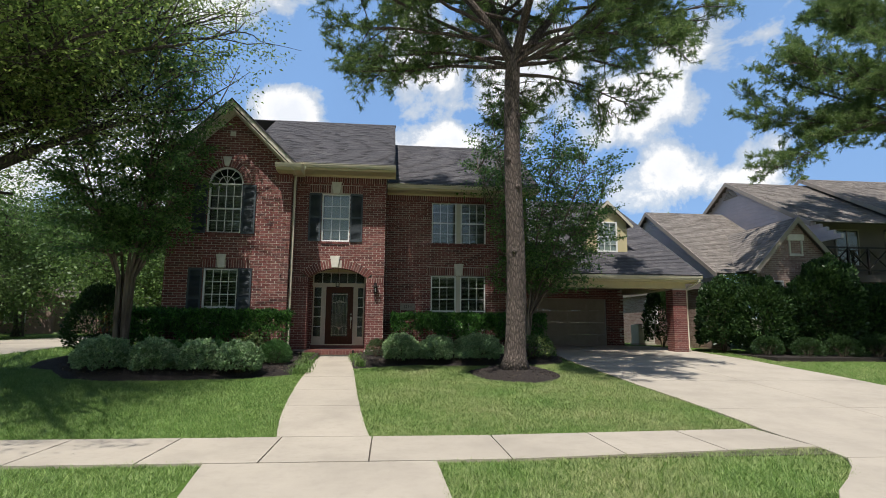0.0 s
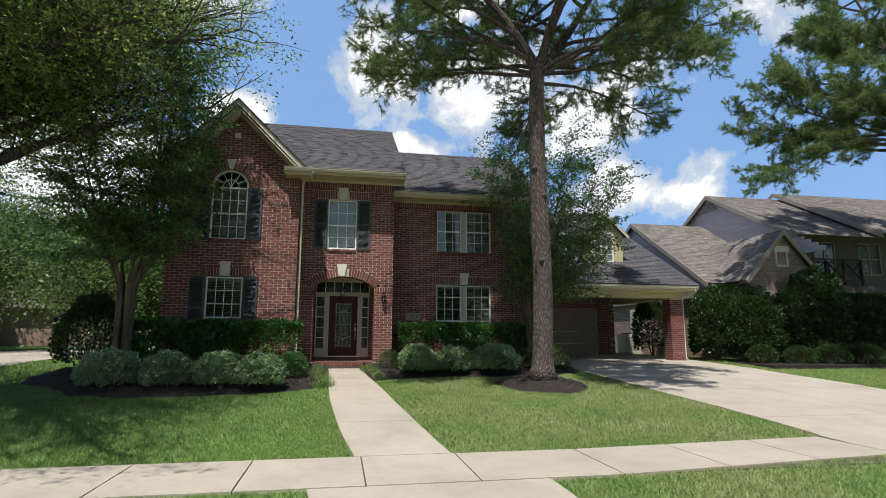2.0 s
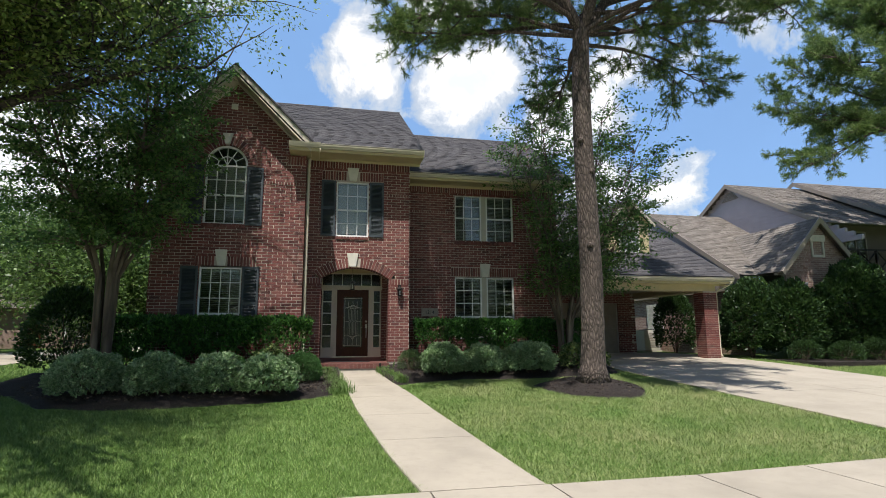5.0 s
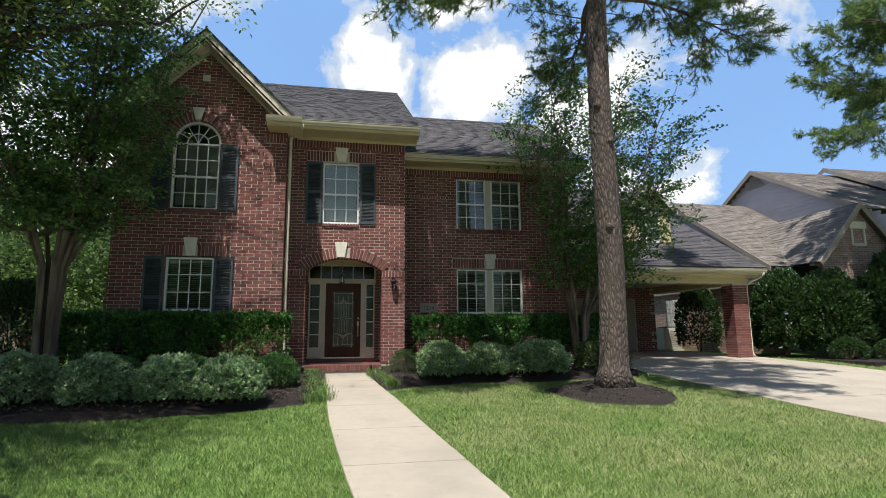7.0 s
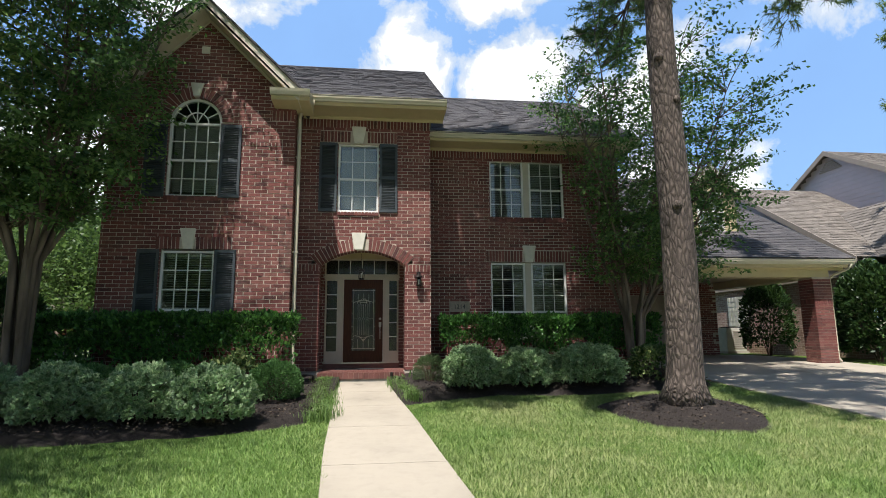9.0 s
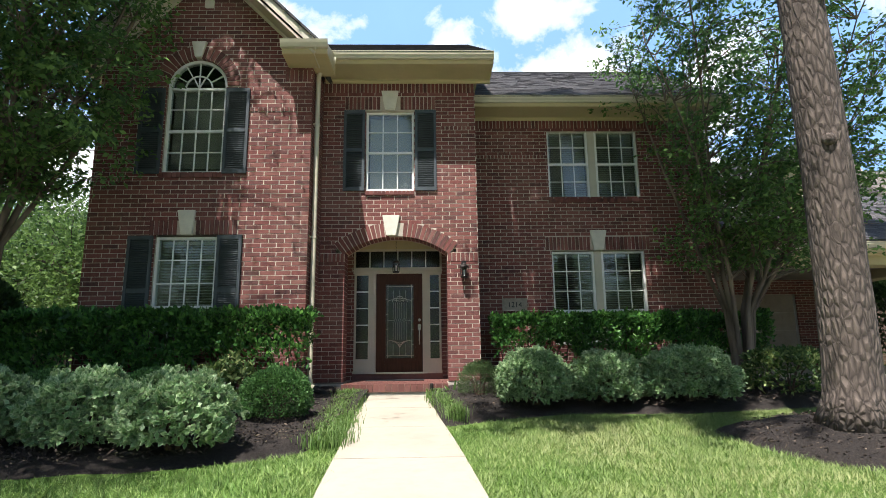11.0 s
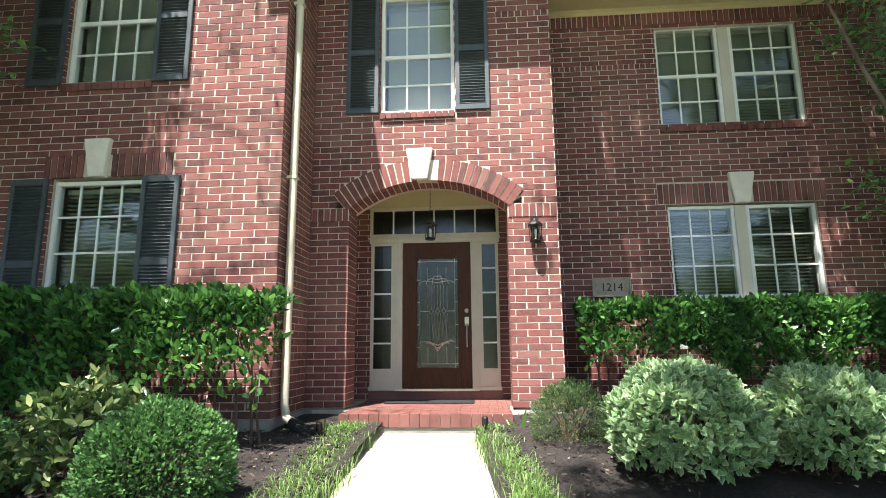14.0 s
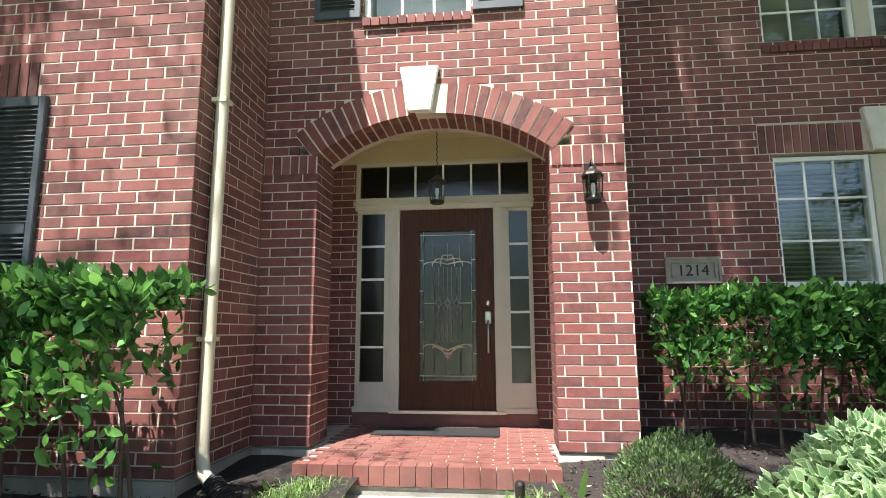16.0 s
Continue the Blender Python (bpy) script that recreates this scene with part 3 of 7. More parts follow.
# rooms behind the windows
g = Geo()
g.box(-6.3, -2.95, 20.4, 20.5, 0.85, 6.2).box(-2.9, 4.8, 22.3, 22.4, 0.85, 6.2)
g.box(-6.3, 4.8, 21.0, 26.9, 3.9, 4.0).box(-6.3, -2.95, 17.75, 21.0, 3.9, 4.0).box(-0.2, 4.8, 19.85, 21.0, 3.9, 4.0)
g.box(-2.95, -0.3, 19.62, 21.0, 3.9, 4.0).box(-6.3, -2.98, 17.8, 26.9, 6.05, 6.12).box(-2.9, -0.1, 18.95, 26.9, 6.22, 6.3).box(0.0, 4.8, 19.9, 26.9, 6.02, 6.1)
g.box(-2.9, -2.8, 19.9, 26.9, 0.85, 6.2).box(-0.35, -0.25, 19.9, 26.9, 0.85, 6.2)
part("partition", g, INTERIOR, house)


def soldiers(parent, x0, x1, y, z0, z1, proud=0.004, gap=None):
    """A course of upright bricks; gap is left free for a keystone."""
    n = round((x1 - x0) / COURSE)
    p = (x1 - x0) / n
    h = z1 - z0 - JOINT_W
    for i in range(n):
        a = x0 + i * p + 0.0075
        b = a + p - 0.015
        if gap and b > gap[0] and a < gap[1]:
            continue
        g = Geo().box(a, b, y - proud + random.uniform(-0.001, 0.001), y + 0.03, z0 + JOINT_W / 2, z0 + JOINT_W / 2 + h)
        part("brick", g, BRICK, parent)


def ring(parent, cx, cz, r0, r1, a0, a1, y, deep, proud=0.012, gap=0.0):
    """Bricks on end set round an arch."""
    n = max(3, round((a1 - a0) * r0 / COURSE))
    for i in range(n):
        b0, b1 = a0 + (a1 - a0) * i / n, a0 + (a1 - a0) * (i + 1) / n
        if abs((b0 + b1) / 2 - math.pi / 2) * r1 < gap:
            continue
        w = 0.0078 / r0
        quad = [(cx + r * math.cos(b), cz + r * math.sin(b)) for r, b in ((r0, b0 + w), (r0, b1 - w), (r1, b1 - w * r0 / r1), (r1, b0 + w * r0 / r1))]
        part("brick", Geo().prism(quad, y - proud, y + deep, "y"), BRICK, parent)


def ring_bed(name, cx, cz, r0, r1, a0, a1, y, deep):
    """The mortar that beds an arch ring."""
    g = Geo()
    arc = [a0 + (a1 - a0) * i / 30 for i in range(31)]
    g.prism([(cx + r0 * math.cos(b), cz + r0 * math.sin(b)) for b in arc] + [(cx + r1 * math.cos(b), cz + r1 * math.sin(b)) for b in arc[::-1]], y, y + deep, "y")
    return part(name, g, MORTAR, house)


def keystone(x0, x1, xb0, xb1, z0, z1, y, proud):
    g = Geo()
    bm = bmesh.new()
    pts = [(xb0, z0), (xb1, z0), (x1, z1), (x0, z1)]
    vs = [bm.verts.new((p[0], y - proud, p[1])) for p in pts] + [bm.verts.new((p[0], y + 0.05, p[1])) for p in pts]
    bm.faces.new(vs[:4])
    bm.faces.new(vs[4:][::-1])
    for i in range(4):
        bm.faces.new((vs[i], vs[4 + i], vs[4 + (i + 1) % 4], vs[(i + 1) % 4]))
    bmesh.ops.recalc_face_normals(bm, faces=bm.faces)
    bmesh.ops.bevel(bm, geom=bm.edges[:], offset=0.008, segments=2, affect="EDGES")
    g.take(bm)
    part("keystone", g, CAST, house, "pale cast stone keystone")


a_end = math.acos(0.925 / ARCH_R)
porch_arch = ring_bed("porch_arch", ARCH_X, ARCH_Z, ARCH_R + 0.004, ARCH_R + 0.252, a_end - 0.03, math.pi - a_end + 0.03, C - 0.004, 0.42)
ring(porch_arch, ARCH_X, ARCH_Z, ARCH_R, ARCH_R + 0.26, a_end - 0.03, math.pi - a_end + 0.03, C, 0.10, 0.014, gap=0.11)
ring(porch_arch, ARCH_X, ARCH_Z, ARCH_R - 0.002, ARCH_R + 0.06, a_end - 0.03, math.pi - a_end + 0.03, C + 0.125, 0.20, 0.014)
keystone(-1.795, -1.475, -1.72, -1.54, 3.40, 3.78, C, 0.055)
win_arch = ring_bed("window_arch", -4.90, 5.84, 0.522, 0.735, 0.0, math.pi, L - 0.002, 0.19)
ring(win_arch, -4.90, 5.84, 0.52, 0.74, 0.0, math.pi, L, 0.10, 0.012, gap=0.10)
keystone(-5.03, -4.77, -4.96, -4.84, 6.37, 6.66, L, 0.05)
keystone(-4.86, -4.70, -4.86, -4.70, 7.32, 7.47, L, 0.03)
keystone(-5.05, -4.76, -4.97, -4.80, 3.23, 3.64, L, 0.055)
keystone(-1.83, -1.50, -1.76, -1.57, 5.85, 6.23, C, 0.055)
keystone(2.38, 2.72, 2.44, 2.63, 3.31, 3.73, R, 0.055)
for x0, x1, z0, z1, y, wl, gap in ((-5.50, -4.08, 3.23, 3.48, L, wall_bay, (-5.02, -4.78)), (-2.52, -0.80, 5.86, 6.12, C, wall_centre, (-1.80, -1.53)),
                                   (1.45, 3.62, 3.32, 3.60, R, wall_right, (2.41, 2.69)), (-2.92, -0.05, 6.20, 6.45, C, wall_centre, None),
                                   (-0.02, 4.98, 5.955, 6.20, R, wall_right, None), (-2.49, -2.94 + 0.02, 5.3, 5.38, C, None, None),
                                   (-3.98, -2.95, 5.372, 5.4484, L, wall_bay, None), (-0.70, -0.06, 5.4484, 5.5246, C, wall_centre, None), (0.0, 1.5, 5.2960, 5.3722, R, wall_right, None),
                                   (-3.4, -2.95, 5.92, 6.16, L, wall_bay, None), (-2.92, -2.48, 2.92, 3.08, C, wall_centre, None), (-0.61, -0.05, 2.92, 3.08, C, wall_centre, None)):
    if wl:
        soldiers(wl, x0, x1, y, z0, z1, 0.010, gap)
for x0, x1, z, y, wl in ((WIN_C[0], WIN_C[1], WIN_C[2], C, wall_centre), (-5.42, -4.38, 4.29, L, wall_bay), (1.56, 3.54, 4.42, R, wall_right)):
    n = round((x1 - x0) / COURSE)
    for i in range(n):
        a = x0 + (x1 - x0) * i / n
        part("brick", Geo().box(a + 0.004, a + (x1 - x0) / n - 0.004, y - 0.03, y + 0.09, z - 0.085, z - 0.012, Matrix.Translation((0, 0, random.uniform(-0.001, 0.001)))), BRICK, wl)


# ---- windows, blinds and shutters ----
def window(x0, x1, y, z0, z1, cols, top_rows, low_rows, rail, arch=0.0):
    """A white sash window with glazing bars, a blind behind it and a sill."""
    fw = 0.045
    f = Geo()
    y0, y1 = y + 0.03, y + 0.12
    f.soft(x0 + 0.002, x0 + fw, y0, y1, z0, z1, 0.004).soft(x1 - fw, x1 - 0.002, y0, y1, z0, z1, 0.004)
    f.soft(x0 + fw, x1 - fw, y0, y1, z0 + 0.002, z0 + fw, 0.004).soft(x0 + fw, x1 - fw, y0, y1, z1 - fw, z1 - 0.002, 0.004)
    f.soft(x0 + fw, x1 - fw, y0 + 0.012, y1 - 0.02, rail - 0.024, rail + 0.024, 0.004)
    win = part("window", f, WHITE, house, "white framed sash window")
    bars = Geo()
    for i in range(1, cols):
        x = x0 + fw + (x1 - x0 - 2 * fw) * i / cols
        bars.box(x - 0.010, x + 0.010, y0 + 0.022, y0 + 0.045, z0 + fw, z1 - fw)
    for lo, hi, k in ((rail, z1, top_rows), (z0, rail, low_rows)):
        for i in range(1, k):
            z = lo + (hi - lo) * i / k
            bars.box(x0 + fw, x1 - fw, y0 + 0.020, y0 + 0.043, z - 0.010, z + 0.010)
    part("glazing_bar", bars, WHITE, win)
    for lo, hi in ((rail + 0.02, z1 - fw), (z0 + fw, rail - 0.02)):
        p = part("pane", Geo().box(x0 + fw, x1 - fw, y0 + 0.03, y0 + 0.035, lo, hi), GLASS, win)
        p.visible_shadow = False
    part("window_sill", Geo().soft(x0 - 0.01, x1 + 0.01, y + 0.004, y + 0.12, z0 - 0.03, z0 - 0.001, 0.006), WHITE, win)
    return win


def blind(x0, x1, y, z0, z1, tilt=48, label="half-open pale horizontal slat blind behind the glass", pitch=0.046, mat=None):
    b = thing("window_blind", label, "blind", "window blinds")
    part("head_rail", Geo().box(x0, x1, y, y + 0.05, z1 - 0.05, z1), mat or BLIND, b)
    first = None
    for i in range(int((z1 - 0.06 - z0) / pitch)):
        z = z1 - 0.075 - i * pitch
        m = pose((x0 + x1) / 2, y + 0.025, z, tilt + random.uniform(-2, 2))
        if first is None:
            h = (x1 - x0) / 2
            first = part("slat", Geo().box(-h, h, -0.024, 0.024, -0.0012, 0.0012), mat or BLIND, b)
            first.matrix_basis = m
        else:
            s = new("slat", first.data)
            s.parent, s.matrix_basis = b, m


def shutter(x0, x1, y, z0, z1):
    """A louvred shutter screwed flat to the brick."""
    f = Geo()
    t, w = 0.035, 0.05
    f.soft(x0, x0 + w, y - t, y, z0, z1, 0.004).soft(x1 - w, x1, y - t, y, z0, z1, 0.004)
    mid = z0 + (z1 - z0) * 0.5
    for z in (z0, mid - 0.035, z1 - 0.07):
        f.soft(x0 + w, x1 - w, y - t, y, z, z + 0.07, 0.004)
    f.box(x0 + w, x1 - w, y - 0.004, y - 0.001, z0 + 0.05, z1 - 0.05)
    s = part("shutter", f, SHUTTER, house, "dark slate louvred shutter")
    first = None
    for lo, hi in ((z0 + 0.07, mid - 0.035), (mid + 0.035, z1 - 0.07)):
        n = int((hi - lo) / 0.036)
        for i in range(n):
            m = pose((x0 + x1) / 2, y - 0.019, lo + (hi - lo) * (i + 0.5) / n, 40)
            if first is None:
                h = (x1 - x0) / 2 - w
                first = part("slat", Geo().box(-h, h, -0.021, 0.021, -0.003, 0.003), SHUTTER, s)
                first.matrix_basis = m
            else:
                q = new("slat", first.data)
                q.parent, q.matrix_basis = s, m


window(*WIN_LL[:2], L + 0.03, *WIN_LL[2:], 4, 3, 2, 2.06)
blind(-5.34, -4.46, L + 0.17, 1.5, 3.15, -12)
arched = window(*WIN_LU[:2], L + 0.03, *WIN_LU[2:], 4, 2, 2, 5.05)
blind(-5.34, -4.46, L + 0.17, 4.36, 5.80, -34)
window(*WIN_C[:2], C + 0.03, *WIN_C[2:], 3, 2, 2, 5.02)
blind(-2.06, -1.27, C + 0.22, 4.32, 5.80, -62, "closed pale slat blind behind the glass")
for a, b in ((1.57, 2.455), (2.605, 3.50)):
    window(a, b, R + 0.03, *WIN_RL[2:], 3, 3, 2, 2.08)
    blind(a + 0.06, b - 0.06, R + 0.17, 1.5, 3.25, -14)
for a, b in ((1.58, 2.465), (2.615, 3.52)):
    window(a, b, R + 0.03, *WIN_RU[2:], 3, 2, 2, 5.19)
blind(1.64, 2.41, R + 0.17, 4.5, 5.90, -26)
blind(2.67, 3.46, R + 0.17, 4.5, 5.90, -20)
for a, b, lo, hi in ((2.455, 2.605, *WIN_RL[2:]), (2.465, 2.615, *WIN_RU[2:])):
    part("mullion", Geo().soft(a + 0.002, b - 0.002, R + 0.05, R + 0.16, lo, hi, 0.006), TRIM, house, "wide cream window mullion")
# fan light over the upper bay window
fan = Geo()
for i in range(24):
    b0, b1 = math.pi * i / 24, math.pi * (i + 1) / 24
    fan.prism([(-4.90 + r * math.cos(b), 5.84 + r * math.sin(b)) for r, b in ((0.46, b0), (0.46, b1), (0.51, b1), (0.51, b0))], L + 0.06, L + 0.15, "y")
    fan.prism([(-4.90 + r * math.cos(b), 5.84 + r * math.sin(b)) for r, b in ((0.215, b0), (0.215, b1), (0.238, b1), (0.238, b0))], L + 0.08, L + 0.105, "y")
for i in range(1, 6):
    b = math.pi * i / 6
    d, s = Vector((math.cos(b), 0, math.sin(b))), Vector((-math.sin(b), 0, math.cos(b))) * 0.010
    r0 = 0.23 if i != 3 else 0.0
    q = [Vector((-4.90, 0, 5.84)) + d * r + s * k for r, k in ((r0, -1), (r0, 1), (0.47, 1), (0.47, -1))]
    fan.prism([(p.x, p.z) for p in q], L + 0.082, L + 0.103, "y")
for k in (-1, 1):
    d, s = Vector((k * 0.5, 0, 1)).normalized(), Vector((1, 0, -k * 0.5)).normalized() * 0.010
    q = [Vector((-4.90, 0, 5.84)) + d * r + s * e for r, e in ((0.0, -1), (0.0, 1), (0.22, 1), (0.22, -1))]
    fan.prism([(p.x, p.z) for p in q], L + 0.083, L + 0.1025, "y")
fan_light = part("fan_light", fan, WHITE, house, "white half-round fan light")
glass = Geo().prism([(-4.90 + 0.47 * math.cos(math.pi * i / 24), 5.84 + 0.47 * math.sin(math.pi * i / 24)) for i in range(25)], L + 0.09, L + 0.095, "y")
p = part("pane", glass, GLASS, fan_light)
p.visible_shadow = False
for x0, x1, y, z0, z1 in ((-4.385, -3.985, L, 1.42, 3.22), (-5.82, -5.415, L, 1.42, 3.22), (-4.385, -3.985, L, 4.27, 5.79), (-5.82, -5.415, L, 4.27, 5.79),
                          (-2.53, -2.135, C, 4.25, 5.84), (-1.195, -0.79, C, 4.25, 5.84)):
    shutter(x0, x1, y - 0.003, z0, z1)

# ---- roofs ----
def shingled(name, eave0, eave1, rise, mat, parent, left=(0, 0), right=(0, 0), expo=0.145, kids=None, label=""):
    """A roof slope laid in overlapping shingles. rise: the way from eave to ridge; left, right: how far the ends move in along the eave, from bottom to top."""
    e0, e1, up = Vector(eave0), Vector(eave1), Vector(rise)
    along = (e1 - e0).normalized()
    width, length = (e1 - e0).length, up.length
    up = up.normalized()
    nor = along.cross(up)
    if nor.z < 0:
        nor = -nor
    deck = Geo()
    a, b = e0 + along * left[0], e1 + along * right[0]
    c, d = e1 + up * length + along * right[1], e0 + up * length + along * left[1]
    for q in ([a, b, c, d],):
        lo = [p - nor * 0.03 for p in q]
        deck.v = [tuple(p - nor * 0.002) for p in q] + [tuple(p) for p in lo]
        deck.f = [(0, 1, 2, 3), (7, 6, 5, 4)] + [(i, 4 + i, 4 + (i + 1) % 4, (i + 1) % 4) for i in range(4)]
        deck.s = [0] * 6
    roof = part(name, deck, mat, parent, label)
    g = Geo()
    rows = int(length / expo) + 1
    for i in range(rows):
        s0 = i * expo - 0.02
        s1 = min(s0 + expo + 0.03, length)
        t = min(1, max(0, s0 / length))
        u0, u1 = left[0] + (left[1] - left[0]) * t, width + right[0] + (right[1] - right[0]) * t
        u = u0 - random.uniform(0, 0.2)
        while u < u1:
            w = random.choice((0.11, 0.16, 0.2, 0.26, 0.33))
            p0, p1 = max(u, u0), min(u + w - 0.003, u1)
            u += w
            if p1 - p0 < 0.01:
                continue
            h0, h1 = 0.011 + random.choice((0, 0, 0.004, 0.007)), 0.003
            base = [e0 + along * p0 + up * s0, e0 + along * p1 + up * s0, e0 + along * p1 + up * s1, e0 + along * p0 + up * s1]
            k = len(g.v)
            g.v += [tuple(q) for q in base] + [tuple(q + nor * h) for q, h in zip(base, (h0, h0, h1, h1))]
            g.f += [(k + 4, k + 5, k + 6, k + 7), (k, k + 1, k + 5, k + 4), (k + 1, k + 2, k + 6, k + 5), (k + 3, k, k + 4, k + 7)]
    g.s = [0] * len(g.f)
    tagged(part("shingles", g, mat, roof), kind="stuff")
    return roof


# main front slope over the entry, bay to gable end
shingled("roof", (-4.72, 17.66, 6.63), (0.24, 17.66, 6.63), (0, 5.44, 3.38), SHINGLE, house)
shingled("roof", (-6.9, 28.56, 6.63), (0.24, 28.56, 6.63), (0, -5.46, 3.39), SHINGLE, house)
shingled("roof", (0.0, 18.90, 6.37), (5.35, 18.90, 6.37), (0, 4.08, 2.73), SHINGLE, house)
shingled("roof", (0.0, 27.1, 6.37), (5.35, 27.1, 6.37), (0, -4.12, 2.74), SHINGLE, house)
# bay gable roof, both slopes
shingled("roof", (-2.78, 16.93, 6.40), (-2.78, 20.8, 6.40), (-1.94, 0, 1.94), SHINGLE, house)
shingled("roof", (-6.66, 16.93, 6.40), (-6.66, 23.0, 6.40), (1.94, 0, 1.94), SHINGLE, house)
g = Geo()
g.prism([(17.75, 6.5), (23.1, 9.9), (28.4, 6.5)], 0.0, 0.02, "x")
part("gable_end", g, CREAM, house)
part("gable_end", Geo().prism([(18.95, 6.25), (22.98, 9.0), (27.0, 6.25)], 4.9, 4.98, "x"), SIDING, house)
part("gable_end", Geo().prism([(17.75, 6.5), (23.1, 9.9), (28.4, 6.5)], -6.5, -6.42, "x"), SIDING, house)
# ridge caps
for x0, x1, y, z in ((-4.7, 0.25, 23.10, 10.015), (0.0, 5.35, 22.98, 9.105)):
    g = Geo()
    n = int((x1 - x0) / 0.15)
    for i in range(n):
        g.prism([(y - 0.14, z - 0.075), (y, z + 0.012), (y + 0.14, z - 0.075), (y, z - 0.02)], x0 + i * (x1 - x0) / n, x0 + (i + 1.1) * (x1 - x0) / n, "x")
    tagged(part("ridge_cap", g, SHINGLE, house), kind="stuff")
# rake boards of the bay gable
for s in (-1, 1):
    g = Geo()
    q = [(-4.72, 8.30), (-4.72, 8.15), (-4.72 + s * 1.93, 6.23), (-4.72 + s * 1.97, 6.36)]
    g.prism(q, 16.90, 16.925, "y")
    q = [(-4.72, 8.10), (-4.72, 8.07), (-4.72 + s * 1.90, 6.17), (-4.72 + s * 1.93, 6.20)]
    g.prism(q, 16.926, L - 0.002, "y")
    q = [(-4.72, 8.10), (-4.72, 8.00), (-4.72 + s * 1.83, 6.17), (-4.72 + s * 1.90, 6.20)]
    g.prism(q, L - 0.05, L - 0.018, "y")
    part("rake_board", g, TRIM, house, "pale painted rake board of the gable")
g = Geo()
for s in (-1, 1):
    g.prism([(-4.72, 8.345), (-4.72, 8.302), (-4.72 + s * 1.975, 6.362), (-4.72 + s * 1.99, 6.40)], 16.86, 16.93, "y")
part("drip_edge", g, SHINGLE, house)


def eave(x0, x1, y_front, y_wall, z, close=True, parent=None):
    """Soffit, fascia, bed moulding and gutter of one eave."""
    par = parent or house
    part("soffit", Geo().box(x0, x1, y_front + 0.02, y_wall, z, z + 0.03), CREAM, par)
    part("fascia", Geo().soft(x0, x1, y_front, y_front + 0.02, z - 0.02, z + 0.16, 0.004), CREAM, par)
    part("bed_moulding", Geo().prism([(y_wall - 0.002, z - 0.07), (y_wall - 0.02, z - 0.07), (y_wall - 0.03, z - 0.03), (y_wall - 0.07, z - 0.001), (y_wall - 0.002, z - 0.001)], x0, min(x1, x1), "x"), CREAM, par)
    prof = [(0, 0), (-0.07, 0), (-0.075, 0.03), (-0.10, 0.07), (-0.105, 0.115), (-0.115, 0.12), (-0.115, 0.128), (-0.098, 0.125), (-0.092, 0.07), (-0.066, 0.01), (0, 0.008)]
    part("gutter", Geo().prism([(y_front - 0.002 + a, z + 0.05 + b) for a, b in prof], x0, x1, "x"), GUTTER, par)


eave(-2.90, 0.26, 17.75, C - 0.002, 6.46)
eave(0.0, 5.3, 18.99, R - 0.002, 6.21)
# boxed return of the bay eave
g = Geo().soft(-3.35, -2.60, 16.95, 17.74, 6.18, 6.38, 0.01).prism([(16.95, 6.38), (17.74, 6.38), (17.74, 6.62)], -3.33, -2.62, "x")
part("eave_return", g, CREAM, house, "cream boxed eave return")
part("gutter", Geo().prism([(16.95 + a, 6.26 + b) for a, b in ((0, 0), (-0.07, 0), (-0.10, 0.07), (-0.115, 0.12), (-0.098, 0.12), (-0.066, 0.01))], -3.36, -2.58, "x"), GUTTER, house)
g = Geo().soft(-6.95, -6.55, 16.95, 26.9, 6.18, 6.38, 0.01)
part("eave_return", g, CREAM, house)

# ---- downspout ----
ds = thing("downspout", "cream painted downspout with black corrugated drain hose", "downspout")
g = Geo()
pts = [(-2.62, 17.66, 6.50), (-2.62, 17.66, 6.42), (-2.70, 17.65, 6.30), (-2.83, 17.63, 6.22), (-2.87, 17.62, 6.10)] + [(-2.87, 17.62, z) for z in (4.5, 3.0, 1.5, 0.92)] + [(-2.84, 17.60, 0.80), (-2.74, 17.55, 0.74)]
g.tube(pts, 0.042, 10)
part("pipe", g, GUTTER, ds, smooth=True)
for z in (5.2, 3.2, 1.6):
    part("strap", Geo().box(-2.928, -2.822, 17.575, 17.665, z, z + 0.03), GUTTER, ds)
g = Geo()
for i in range(16):
    t = i / 15
    p = Vector((-2.76 + 0.24 * t, 17.56 - 0.16 * t, 0.755 - 0.12 * t))
    g.tube([p, p + Vector((0.011, -0.007, -0.005))], [0.062, 0.062], 12)
    g.tube([p + Vector((0.005, -0.003, -0.002)), p + Vector((0.016, -0.010, -0.008))], [0.052, 0.052], 12)
part("drain_hose", g, RUBBER, ds, "black corrugated plastic hose")

# ---- porch ----
porch = thing("porch", "recessed brick porch floor with a low brick step", "porch")
core = part("porch_core", Geo().box(-2.40, -0.66, 17.975, 18.40, 0.45, 0.775).box(-2.85, -0.3, 18.43, 19.58, 0.45, 0.775), MORTAR, porch)
for row in range(22):
    y = 17.99 + 0.0715 * row
    x = -2.45 + (0.11 if row % 2 else 0)
    lo, hi = (-2.42, -0.64) if y < C + 0.41 else (-2.82, -0.32)
    while x < hi:
        a, b = max(x, lo), min(x + 0.2, hi)
        if b - a > 0.03 and not (row == 0):
            part("brick", Geo().box(a, b, y, y + 0.063, 0.74, 0.782 + random.uniform(0, 0.002)), PAVER, core)
        x += 0.21
n = 17
for i in range(n):
    a = -2.42 + 1.78 * i / n
    part("brick", Geo().box(a + 0.003, a + 1.78 / n - 0.003, 17.955, 18.053, 0.66, 0.786 + random.uniform(0, 0.002)), PAVER, core)
part("porch_base", Geo().box(-2.40, -0.66, 17.97, 18.1, 0.5, 0.652), FOUNDATION, porch)
